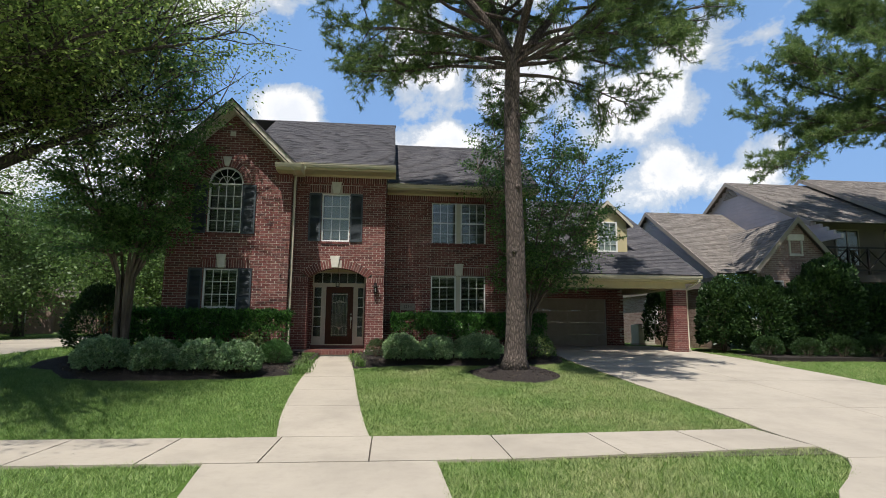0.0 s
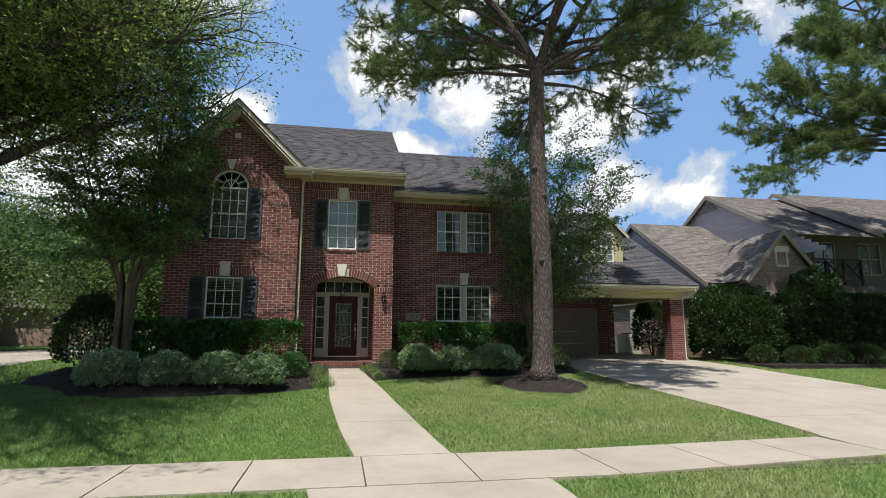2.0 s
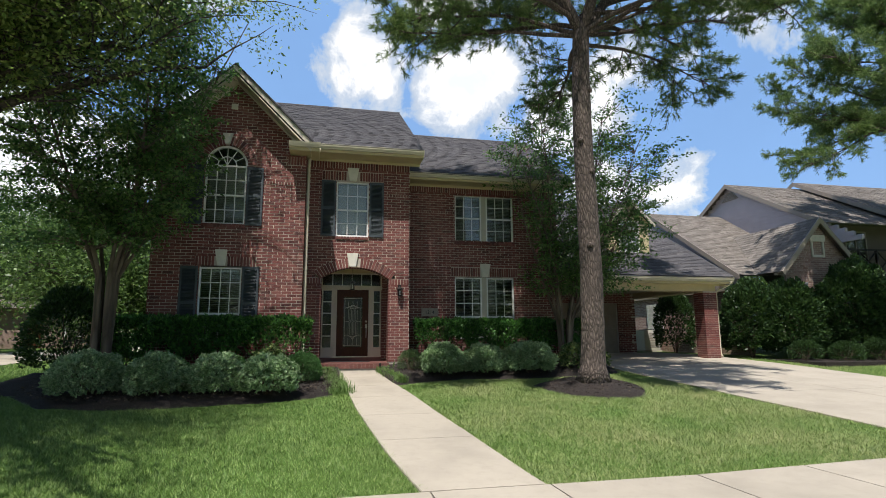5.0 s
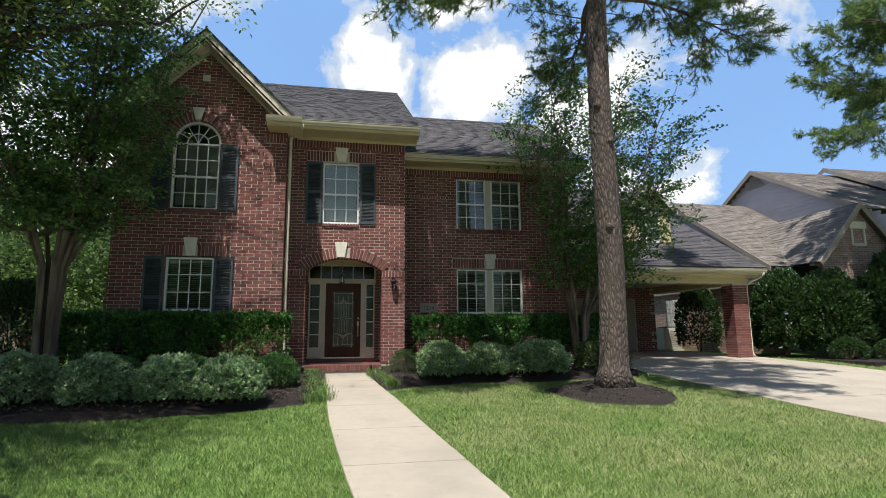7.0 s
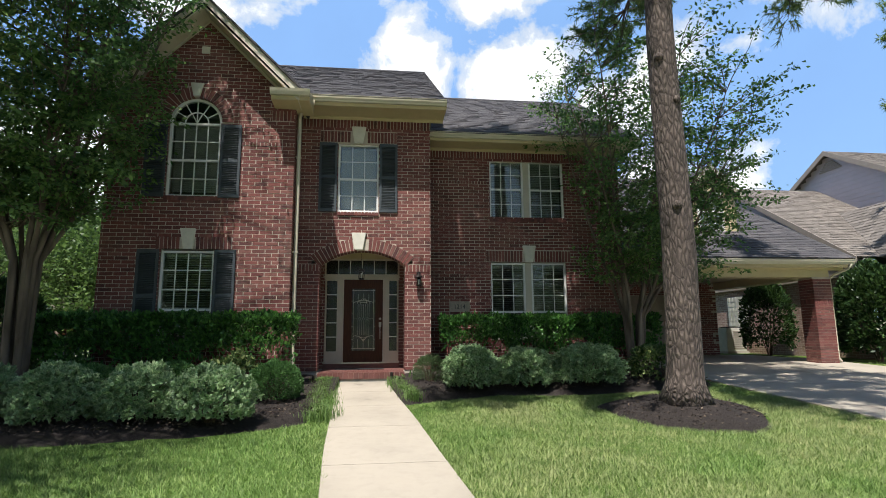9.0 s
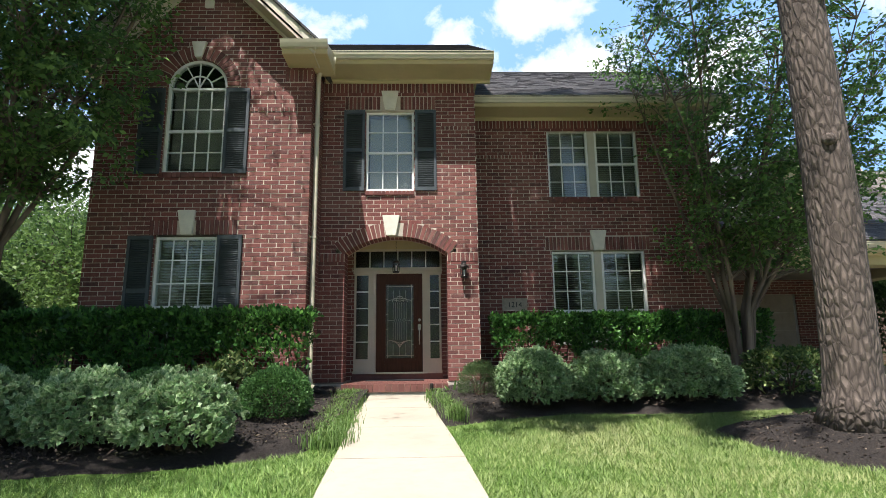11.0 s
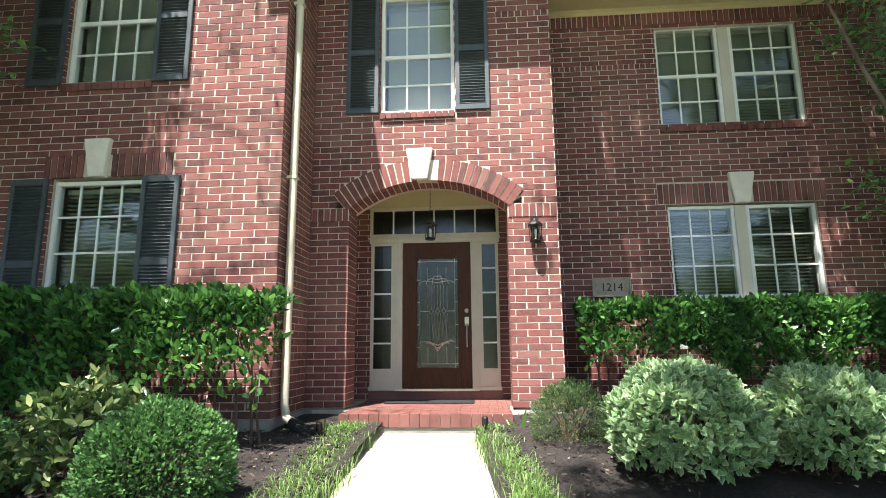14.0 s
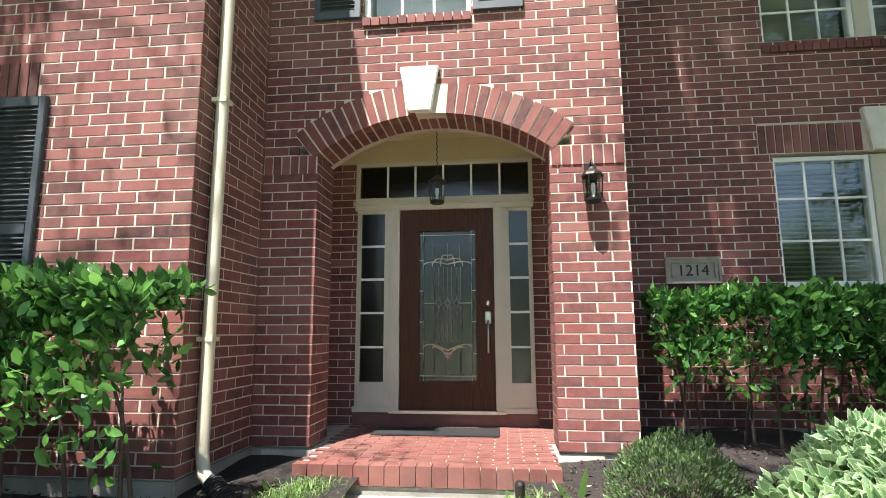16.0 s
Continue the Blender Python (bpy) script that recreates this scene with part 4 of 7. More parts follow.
brick_wall("porch_wall", (-2.84, 0), (0, 1), (1, 0), lambda z: [(C + 0.42, DOOR + 0.03)], 0.78, 3.6, None, thick=0.08, parent=house)
brick_wall("porch_wall", (-0.28, 0), (0, 1), (-1, 0), lambda z: [(C + 0.42, DOOR + 0.03)], 0.78, 3.6, None, thick=0.08, parent=house)
brick_wall("porch_wall", (-2.47, 0), (0, 1), (1, 0), lambda z: [(C + 0.004, C + 0.42)], 0.80, 3.09, None, thick=0.02, shift=0.12, parent=house)
brick_wall("porch_wall", (-0.62, 0), (0, 1), (-1, 0), lambda z: [(C + 0.004, C + 0.42)], 0.80, 3.09, None, thick=0.02, shift=0.12, parent=house)
brick_wall("porch_wall", (0, DOOR + 0.04), (1, 0), (0, -1), lambda z: cut([(-2.84, -0.28)], -2.44, -0.71), 0.78, 3.36, None, thick=0.1, shift=0.05, parent=house)
part("porch_ceiling", Geo().box(-2.86, -0.26, C + 0.42, DOOR + 0.06, 3.60, 3.66), CREAM, house)
part("porch_header", Geo().box(-2.86, -0.26, DOOR + 0.03, DOOR + 0.12, 3.362, 3.60), CREAM, house)

# ---- front door set ----
door = thing("front_door", "dark mahogany front door with leaded glass and cream sidelights", "door")
y = DOOR
slab = Geo()
slab.soft(-2.00, -1.83, y, y + 0.045, 0.925, 2.86, 0.004).soft(-1.24, -1.085, y, y + 0.045, 0.925, 2.86, 0.004)
slab.soft(-1.83, -1.24, y, y + 0.045, 2.66, 2.86, 0.004).soft(-1.83, -1.24, y, y + 0.045, 0.925, 1.17, 0.004)
leaf = part("door_leaf", slab, DOORWOOD, door)
g = Geo()
for a, b, lo, hi in ((-1.85, -1.81, 1.15, 2.68), (-1.26, -1.22, 1.15, 2.68), (-1.81, -1.26, 2.64, 2.68), (-1.81, -1.26, 1.15, 1.19)):
    g.soft(a, b, y - 0.014, y + 0.01, lo, hi, 0.006)
part("moulding", g, DOORWOOD, leaf)
p = part("pane", Geo().box(-1.83, -1.24, y + 0.018, y + 0.026, 1.17, 2.66), DOOR_GLASS, leaf, "leaded decorative glass")
p.visible_shadow = False
came = Geo()
zy = y + 0.010


def came_line(pts, r=0.0045):
    came.tube([(a, zy, b) for a, b in pts], r, 6)


cx = -1.535
for dx in (-0.235, 0.235):
    came_line([(cx + dx, 1.19), (cx + dx, 2.64)])
came_line([(cx - 0.27, 1.24), (cx + 0.27, 1.24)])
came_line([(cx - 0.27, 2.60), (cx + 0.27, 2.60)])
for dx in (-0.13, -0.085, -0.04, 0.0, 0.04, 0.085, 0.13):
    came_line([(cx + dx, 1.55), (cx + dx, 1.90)])
    came_line([(cx + dx, 1.96), (cx + dx, 2.28)])
for dx in (-0.085, 0, 0.085):
    came_line([(cx + dx - 0.03, 1.93), (cx + dx, 1.97), (cx + dx + 0.03, 1.93), (cx + dx, 1.89), (cx + dx - 0.03, 1.93)], 0.006)
came_line([(cx - 0.235, 1.93), (cx - 0.115, 1.93)])
came_line([(cx + 0.115, 1.93), (cx + 0.235, 1.93)])
for dx in (-0.13, 0.0, 0.12):
    came_line([(cx + dx, 1.24), (cx + dx, 1.46)])
    came_line([(cx + dx, 2.36), (cx + dx, 2.52)])
for s in (-1, 1):
    for k, (top, spread) in enumerate(((0.10, 0.07), (0.06, 0.15), (0.02, 0.24))):
        arc = [(cx + s * spread * math.sin(math.pi / 2 * i / 8), 2.29 + top * math.cos(math.pi * 0.5 * i / 8) + 0.03 * math.sin(math.pi * i / 8)) for i in range(9)]
        came_line(arc, 0.006)
        arc = [(cx + s * spread * math.sin(math.pi / 2 * i / 8), 1.50 - top * math.cos(math.pi * 0.5 * i / 8) + 0.05 * math.sin(math.pi * i / 8)) for i in range(9)]
        came_line(arc, 0.006)
for s in (-1, 1):
    for z in (1.45, 1.75, 2.05, 2.35):
        came_line([(cx + s * 0.235, z), (cx + s * 0.275, z)])
part("came", came, NICKEL, leaf, "lead came pattern")
hw = Geo().lathe([(0.0, 0.0), (0.030, 0.0), (0.030, 0.012), (0.02, 0.02), (0.0, 0.022)], 0, 0, 14)
k = part("deadbolt", hw, NICKEL, leaf, "nickel deadbolt", True)
k.matrix_basis = pose(-1.145, y, 1.93, 90)
g = Geo().soft(-1.175, -1.115, y - 0.012, y, 1.73, 1.85, 0.006)
part("lock_plate", g, NICKEL, leaf)
part("handle", Geo().tube([(-1.145, y - 0.012, 1.76), (-1.145, y - 0.05, 1.74), (-1.145, y - 0.055, 1.60), (-1.145, y - 0.05, 1.50), (-1.145, y - 0.015, 1.47), (-1.145, y - 0.004, 1.46)], [0.008, 0.010, 0.012, 0.010, 0.012, 0.014], 10), NICKEL, leaf, "nickel door handle", True)
fr = Geo()
for a, b in ((-2.10, -2.005), (-1.08, -0.985)):
    fr.soft(a, b, y - 0.03, y + 0.09, 0.90, 2.86, 0.006)
    for o in (0.2, 0.42, 0.64):
        fr.soft(a + 0.095 * o, a + 0.095 * (o + 0.14), y - 0.036, y - 0.025, 0.98, 2.84, 0.002)
for a, b in ((-2.44, -2.40), (-2.16, -2.10), (-0.985, -0.93), (-0.75, -0.71)):
    fr.soft(a, b, y - 0.012, y + 0.08, 0.90, 2.86, 0.006)
fr.soft(-2.46, -0.69, y - 0.03, y + 0.09, 2.86, 2.915, 0.006).soft(-2.47, -0.68, y - 0.05, y + 0.09, 2.915, 2.94, 0.006).soft(-2.46, -0.69, y - 0.035, y + 0.09, 2.94, 2.985, 0.006)
fr.soft(-2.46, -0.69, y - 0.02, y + 0.09, 3.32, 3.36, 0.006).soft(-2.46, -2.42, y - 0.02, y + 0.09, 2.985, 3.32, 0.006).soft(-0.73, -0.69, y - 0.02, y + 0.09, 2.985, 3.32, 0.006)
for a, b in ((-2.40, -2.16), (-0.93, -0.75)):
    fr.soft(a, b, y - 0.006, y + 0.06, 0.90, 1.17, 0.004).soft(a, b, y - 0.02, y + 0.06, 1.15, 1.18, 0.004).soft(a, b, y, y + 0.06, 2.83, 2.86, 0.004)
fr.soft(-2.46, -2.10, y - 0.02, y + 0.02, 0.90, 0.95, 0.004).soft(-0.985, -0.70, y - 0.02, y + 0.02, 0.90, 0.95, 0.004)
frame_ob = part("door_frame", fr, TRIM, door, "cream moulded door frame")
part("threshold", Geo().soft(-2.10, -0.985, y - 0.05, y + 0.1, 0.895, 0.924, 0.006), NICKEL, door)
part("sill_course", Geo().box(-2.46, -0.69, y + 0.0, y + 0.1, 0.78, 0.893), PAVER, door)
bars = Geo()
for a, b in ((-2.40, -2.16), (-0.93, -0.75)):
    for i in range(1, 5):
        z = 1.18 + 1.65 * i / 5
        bars.box(a, b, y + 0.01, y + 0.035, z - 0.011, z + 0.011)
    p = part("sidelight", Geo().box(a, b, y + 0.022, y + 0.027, 1.18, 2.83), DARKGLASS, door, "dark sidelight pane")
    p.visible_shadow = False
for i in range(1, 6):
    x = -2.42 + 1.69 * i / 6
    bars.box(x - 0.010, x + 0.010, y + 0.01, y + 0.035, 2.985, 3.32)
part("glazing_bar", bars, WHITE, door)
p = part("transom", Geo().box(-2.42, -0.73, y + 0.022, y + 0.027, 2.985, 3.32), DARKGLASS, door, "dark transom pane")
p.visible_shadow = False
mat_ob = part("doormat", Geo().soft(-2.15, -1.05, 19.02, 19.40, 0.785, 0.797, 0.004), RUBBER)
tagged(mat_ob, "thin black rubber doormat on the porch", "doormat")

# ---- lanterns and number plaque ----
def lantern(name, label, at, hang):
    """A small bronze carriage lantern with glass sides."""
    t = thing(name, label, "lantern", at=at)
    g = Geo().lathe([(0.0, 0.075), (0.02, 0.07), (0.035, 0.05), (0.075, 0.02), (0.085, 0.0), (0.08, -0.008), (0.0, -0.008)], 0, 0, 8)
    part("cap", g, DARKMETAL, t)
    part("base", Geo().lathe([(0.0, -0.20), (0.06, -0.20), (0.068, -0.185), (0.068, -0.172), (0.0, -0.17)], 0, 0, 8), DARKMETAL, t)
    for i in range(6):
        a = math.pi * 2 * i / 6
        part("bar", Geo().tube([(0.074 * math.cos(a), 0.074 * math.sin(a), -0.006), (0.062 * math.cos(a), 0.062 * math.sin(a), -0.18)], 0.005, 6), DARKMETAL, t)
    p = part("glass", Geo().lathe([(0.070, -0.01), (0.058, -0.172)], 0, 0, 6), LANTERN_GLASS, t)
    p.visible_shadow = False
    part("bulb", Geo().lathe([(0.0, -0.05), (0.014, -0.055), (0.018, -0.08), (0.016, -0.11), (0.012, -0.12), (0.012, -0.17)], 0, 0, 10), WHITE, t, "", True)
    if hang:
        g = Geo()
        for i in range(18):
            z = 0.075 + i * (hang / 18)
            g.tube([(0.006 * (-1) ** i, 0, z), (-0.006 * (-1) ** i, 0, z + hang / 18)], 0.004, 5)
        part("chain", g, DARKMETAL, t)
        part("canopy", Geo().lathe([(0.0, hang + 0.075), (0.05, hang + 0.07), (0.055, hang + 0.085)], 0, 0, 12), DARKMETAL, t)
    else:
        part("wall_plate", Geo().soft(-0.045, 0.045, 0.085, 0.10, -0.05, 0.12, 0.006), DARKMETAL, t)
        part("arm", Geo().tube([(0, 0.09, 0.06), (0, 0.06, 0.12), (0, 0.02, 0.13), (0, 0, 0.10), (0, 0, 0.07)], 0.008, 8), DARKMETAL, t, "", True)
    return t


lantern("pendant_lantern", "dark bronze pendant lantern hanging in the porch", (-1.585, 19.15, 3.02), 0.50)
lantern("wall_lantern", "dark bronze wall lantern with clear glass", (-0.315, C - 0.10, 2.80), 0)
plaque = thing("number_plaque", "pale stone house number plaque reading 1214", "plaque")
g = Geo().soft(0.52, 1.02, R - 0.02, R + 0.02, 2.09, 2.34, 0.006)
PLAQUE = plain("weathered_plaque_stone", (0.40, 0.34, 0.28), 0.85, vary=0.2, scale=14, fine=140, relief=0.4)
part("plate", g, PLAQUE, plaque)
g = Geo()
for a, b, lo, hi in ((0.52, 1.02, 2.315, 2.34), (0.52, 1.02, 2.09, 2.112), (0.52, 0.545, 2.112, 2.315), (0.995, 1.02, 2.112, 2.315), (0.572, 0.968, 2.282, 2.292), (0.572, 0.582, 2.14, 2.282), (0.958, 0.968, 2.14, 2.282)):
    g.soft(a, b, R - 0.034, R - 0.018, lo, hi, 0.003)
part("border", g, PLAQUE, plaque)
fc = bpy.data.curves.new("number", "FONT")
fc.body, fc.size, fc.extrude, fc.align_x = "1214", 0.145, 0.004, "CENTER"
txt = new("number", fc)
fc.materials.append(RUBBER)
txt.parent = plaque
txt.matrix_basis = pose(0.77, R - 0.022, 2.165, 90, 0, 0)

# ---- carport and garage ----
CY, CS = 19.62, 0.55
carport = thing("carport", "attached open carport with brick pier and shingle roof", "carport")
shingled("roof", (4.7, CY, 3.50), (11.6, CY, 3.50), (0, 8.3, 8.3 * CS), SHINGLE, carport, expo=0.15)
part("rake_board", Geo().prism([(CY, 3.34), (CY + 8.3, 3.34 + 8.3 * CS), (CY + 8.3, 3.49 + 8.3 * CS), (CY, 3.49)], 11.55, 11.58, "x"), TRIM, carport)
part("gable_end", Geo().prism([(CY + 0.3, 3.3), (CY + 8.3, 3.3), (CY + 8.3, 3.3 + 8 * CS)], 11.30, 11.36, "x"), SIDING, carport)
eave(5.0, 11.55, CY + 0.04, CY + 0.42, 3.27, parent=carport)
part("ceiling", Geo().box(5.0, 11.3, CY + 0.42, 24.6, 3.26, 3.30), NTRIM, carport)
part("beam", Geo().soft(5.0, 11.15, 20.05, 20.5, 3.02, 3.26, 0.008).soft(10.6, 11.1, 20.5, 24.6, 3.02, 3.26, 0.008), CREAM, carport)


def pier(x0, x1, y0, y1, z0, z1):
    body = part("pier", Geo().box(x0 + 0.006, x1 - 0.006, y0 + 0.006, y1 - 0.006, z0 - 0.1, z1), MORTAR, carport, "square red brick pier")
    n = int((z1 - z0) / COURSE)
    for i in range(n):
        z = z0 + i * COURSE + 0.004
        h = COURSE - JOINT_W
        if i in (21, 22):
            if i == 21:
                for k in range(8):
                    a = x0 + (x1 - x0) * k / 8
                    part("brick", Geo().box(a + 0.004, a + (x1 - x0) / 8 - 0.004, y0 - 0.006, y0 + 0.03, z, z + 2 * COURSE - JOINT_W), BRICK, body)
                    b = y0 + (y1 - y0) * k / 8
                    part("brick", Geo().box(x0 - 0.006, x0 + 0.03, b + 0.004, b + (y1 - y0) / 8 - 0.004, z, z + 2 * COURSE - JOINT_W), BRICK, body)
            continue
        cuts = [0, 0.265, x1 - x0] if i % 2 else [0, 0.13, 0.40, x1 - x0]
        for a, b in zip(cuts, cuts[1:]):
            part("brick", Geo().box(x0 + a + 0.004, x0 + b - 0.004, y0, y0 + 0.03, z, z + h), BRICK, body)
            part("brick", Geo().box(x0, x0 + 0.03, y0 + a + 0.004, y0 + b - 0.004, z, z + h), BRICK, body)


pier(10.60, 11.13, 20.0, 20.52, 0.68, 3.02)
g_sp = Geo().tube([(11.45, 19.60, 3.34), (11.42, 19.68, 3.22), (11.25, 19.98, 3.08), (11.19, 20.1, 2.98), (11.19, 20.1, 0.85), (11.2, 20.02, 0.74)], 0.04, 8)
tagged(part("downspout", g_sp, GUTTER, smooth=True), "cream painted downspout beside the carport pier", "downspout")
brick_wall("garage_wall", (0, 24.5), (1, 0), (0, -1), lambda z: cut([(5.0, 10.65)], 6.2, 9.85) if z < 2.85 else [(5.0, 10.65)], 0.70, 3.26, None, parent=carport)
part("garage_wall_end", Geo().box(10.45, 10.65, 24.5, 28.0, 0.6, 3.3), MORTAR, carport)
gd = Geo()
for i in range(4):
    gd.soft(6.22, 9.83, 24.60, 24.64, 0.74 + 0.525 * i, 0.74 + 0.525 * (i + 1) - 0.006, 0.006)
    for k in range(8):
        a = 6.22 + 3.61 * k / 8
        gd.soft(a + 0.06, a + 0.39, 24.59, 24.605, 0.82 + 0.525 * i, 0.74 + 0.525 * (i + 1) - 0.09, 0.006)
tagged(part("garage_door", gd, NTRIM), "closed taupe panelled garage door", "garage door")
# dormer
part("dormer_wall", Geo().prism([(7.95, 4.4), (9.62, 4.4), (9.62, 5.75), (8.785, 6.55), (7.95, 5.75)], 21.55, 21.62, "y").box(7.95, 8.0, 21.62, 24.0, 4.4, 5.75).box(9.57, 9.62, 21.62, 24.0, 4.4, 5.75), CREAM, carport, "cream gabled dormer")
shingled("dormer_roof", (7.75, 21.35, 5.62), (7.75, 25.0, 5.62), (1.035, 0, 1.0), SHINGLE, carport, expo=0.15)
shingled("dormer_roof", (9.82, 21.35, 5.62), (9.82, 25.0, 5.62), (-1.035, 0, 1.0), SHINGLE, carport, expo=0.15)
g = Geo()
for s in (-1, 1):
    g.prism([(8.785, 6.62), (8.785, 6.47), (8.785 + s * 0.98, 5.52), (8.785 + s * 1.04, 5.6)], 21.33, 21.36, "y")
part("dormer_rake", g, TRIM, carport)
dw = part("dormer_window", Geo().soft(8.36, 8.42, 21.50, 21.56, 4.55, 5.78, 0.004).soft(9.14, 9.20, 21.50, 21.56, 4.55, 5.78, 0.004).soft(8.42, 9.14, 21.50, 21.56, 4.55, 4.61, 0.004).soft(8.42, 9.14, 21.50, 21.56, 5.72, 5.78, 0.004).soft(8.42, 9.14, 21.50, 21.55, 5.14, 5.18, 0.004)
          .box(8.65, 8.665, 21.505, 21.53, 4.6, 5.74).box(8.89, 8.905, 21.505, 21.53, 4.6, 5.74).box(8.42, 9.14, 21.508, 21.532, 4.86, 4.875).box(8.42, 9.14, 21.508, 21.532, 5.44, 5.455), WHITE, carport, "white dormer sash window")
part("pane", Geo().box(8.42, 9.14, 21.535, 21.54, 4.61, 5.72), GLASS, dw)
part("dormer_blind", Geo().box(8.40, 9.16, 21.542, 21.546, 4.6, 5.74), BLIND, carport)


# ---- plants ----
def foliage(name, dark, mid, light, thru=0.35, rough=0.45):
    """Leaves: each one its own tone, with light coming through."""
    m = bpy.data.materials.new(name)
    m.use_nodes = True
    nt = m.node_tree
    b = nt.nodes["Principled BSDF"]
    v = coords(nt)
    r = calc(nt, "ADD", calc(nt, "MULTIPLY", piece_random(nt), 0.7), calc(nt, "MULTIPLY", noise_of(nt, v, 1.1, 3), 0.35))
    c = ramp(nt, r, [(0.1, dark), (0.5, mid), (0.92, light)])
    nt.links.new(c, b.inputs["Base Color"])
    b.inputs["Roughness"].default_value = rough
    b.inputs["Specular IOR Level"].default_value = 0.35
    t = nt.nodes.new("ShaderNodeBsdfTranslucent")
    warm = mix(nt, 0.5, c, (0.24, 0.42, 0.08), "SCREEN")
    nt.links.new(mix(nt, 0.35, c, warm), t.inputs["Color"])
    mx = nt.nodes.new("ShaderNodeMixShader")
    mx.inputs[0].default_value = thru
    nt.links.new(b.outputs[0], mx.inputs[1])
    nt.links.new(t.outputs[0], mx.inputs[2])
    nt.links.new(mx.outputs[0], nt.nodes["Material Output"].inputs[0])
    return m


def bark_material(name, a, b2, scale=(9, 9, 1.6), relief=1.0, dist=0.04):
    m, nt, b = material(name)
    v = coords(nt, scale)
    n1, n2 = noise_of(nt, v, 1.0, 6, 0.65, 0.8), noise_of(nt, coords(nt), 1.2, 3)
    vo = node(nt, "ShaderNodeTexVoronoi", Scale=1.3)
    vo.feature = "DISTANCE_TO_EDGE"
    nt.links.new(v, vo.inputs["Vector"])
    h = calc(nt, "ADD", calc(nt, "MULTIPLY", vo.outputs["Distance"], 1.4, True), calc(nt, "MULTIPLY", n1, 0.6))
    c = ramp(nt, h, [(0.25, a), (0.75, b2)])
    c = mix(nt, ramp(nt, n2, [(0.45, (0, 0, 0)), (0.75, (0.4, 0.4, 0.4))]), c, tuple(x * 0.7 for x in a))
    nt.links.new(c, b.inputs["Base Color"])
    b.inputs["Roughness"].default_value = 0.95
    bump(nt, b, h, relief, dist)
    return m


PINEBARK = bark_material("pine_bark", (0.050, 0.038, 0.032), (0.175, 0.135, 0.112), (15, 15, 4.5), 1.0, 0.03)
OAKBARK = bark_material("oak_bark", (0.035, 0.028, 0.022), (0.11, 0.09, 0.07))
MYRTLEBARK = bark_material("crape_myrtle_bark", (0.10, 0.075, 0.055), (0.25, 0.19, 0.14), (3, 3, 0.7), 0.3, 0.01)
STEM = plain("woody_stem", (0.11, 0.07, 0.05), 0.9, vary=0.3)
PINE = foliage("pine_needles", (0.046, 0.090, 0.026), (0.125, 0.200, 0.062), (0.28, 0.35, 0.115), 0.46, 0.5)
OAK = foliage("oak_leaves", (0.045, 0.088, 0.022), (0.165, 0.245, 0.062), (0.40, 0.48, 0.13), 0.66)
MYRTLE = foliage("crape_myrtle_leaves", (0.034, 0.080, 0.026), (0.098, 0.190, 0.058), (0.24, 0.39, 0.11), 0.60)
LAUREL = foliage("hedge_leaves", (0.014, 0.042, 0.014), (0.050, 0.145, 0.036), (0.17, 0.38, 0.080), 0.36, 0.30)
BOX = foliage("boxwood_leaves", (0.026, 0.068, 0.022), (0.075, 0.175, 0.052), (0.18, 0.34, 0.11), 0.34)
VARIEGATED = foliage("variegated_leaf_centre", (0.090, 0.175, 0.075), (0.19, 0.32, 0.14), (0.34, 0.47, 0.24), 0.32)
VAR_RIM = foliage("variegated_leaf_rim", (0.24, 0.34, 0.17), (0.42, 0.53, 0.30), (0.60, 0.69, 0.45), 0.32)
ROSEMARY = foliage("fine_grey_green_leaves", (0.035, 0.060, 0.025), (0.07, 0.12, 0.045), (0.17, 0.24, 0.10), 0.3)
AUCUBA = foliage("yellow_flecked_leaves", (0.03, 0.065, 0.020), (0.085, 0.150, 0.045), (0.36, 0.40, 0.15), 0.3)
LIRIOPE = foliage("border_grass", (0.05, 0.105, 0.026), (0.115, 0.205, 0.05), (0.24, 0.34, 0.115), 0.34)
DARKSHRUB = foliage("dark_shrub_leaves", (0.010, 0.026, 0.009), (0.026, 0.060, 0.018), (0.07, 0.13, 0.034), 0.25)
FAR = foliage("distant_leaves", (0.028, 0.056, 0.016), (0.075, 0.135, 0.038), (0.18, 0.28, 0.075), 0.42)


def lawn_material():
    m = foliage("lawn_grass", (0.070, 0.135, 0.026), (0.165, 0.300, 0.066), (0.37, 0.48, 0.165), 0.33, 0.5)
    nt = m.node_tree
    b = nt.nodes["Principled BSDF"]
    old = b.inputs["Base Color"].links[0].from_socket
    v = coords(nt)
    dry = ramp(nt, noise_of(nt, v, 0.55, 5, 0.65), [(0.36, (0.08, 0.08, 0.08)), (0.66, (0.85, 0.85, 0.85))])
    split = nt.nodes.new("ShaderNodeSeparateXYZ")
    nt.links.new(v, split.inputs[0])
    side = calc(nt, "ADD", calc(nt, "MULTIPLY", split.outputs["X"], 0.28), 0.68, True)
    dry = calc(nt, "MULTIPLY", dry, calc(nt, "ADD", calc(nt, "MULTIPLY", side, 0.85), 0.15))
    c = mix(nt, dry, old, (0.42, 0.39, 0.20))
    tuft_tone = ramp(nt, noise_of(nt, v, 5.0, 5, 0.7), [(0.36, (0.62, 0.66, 0.60)), (0.5, (1, 1, 1)), (0.66, (1.22, 1.16, 1.2))])
    c = mix(nt, 1.0, c, tuft_tone, "MULTIPLY")
    nt.links.new(c, b.inputs["Base Color"])
    return m


LAWN = lawn_material()
rng = np.random.default_rng(7)


def unit(v):
    return v / np.maximum(1e-9, np.linalg.norm(v, axis=-1, keepdims=True))


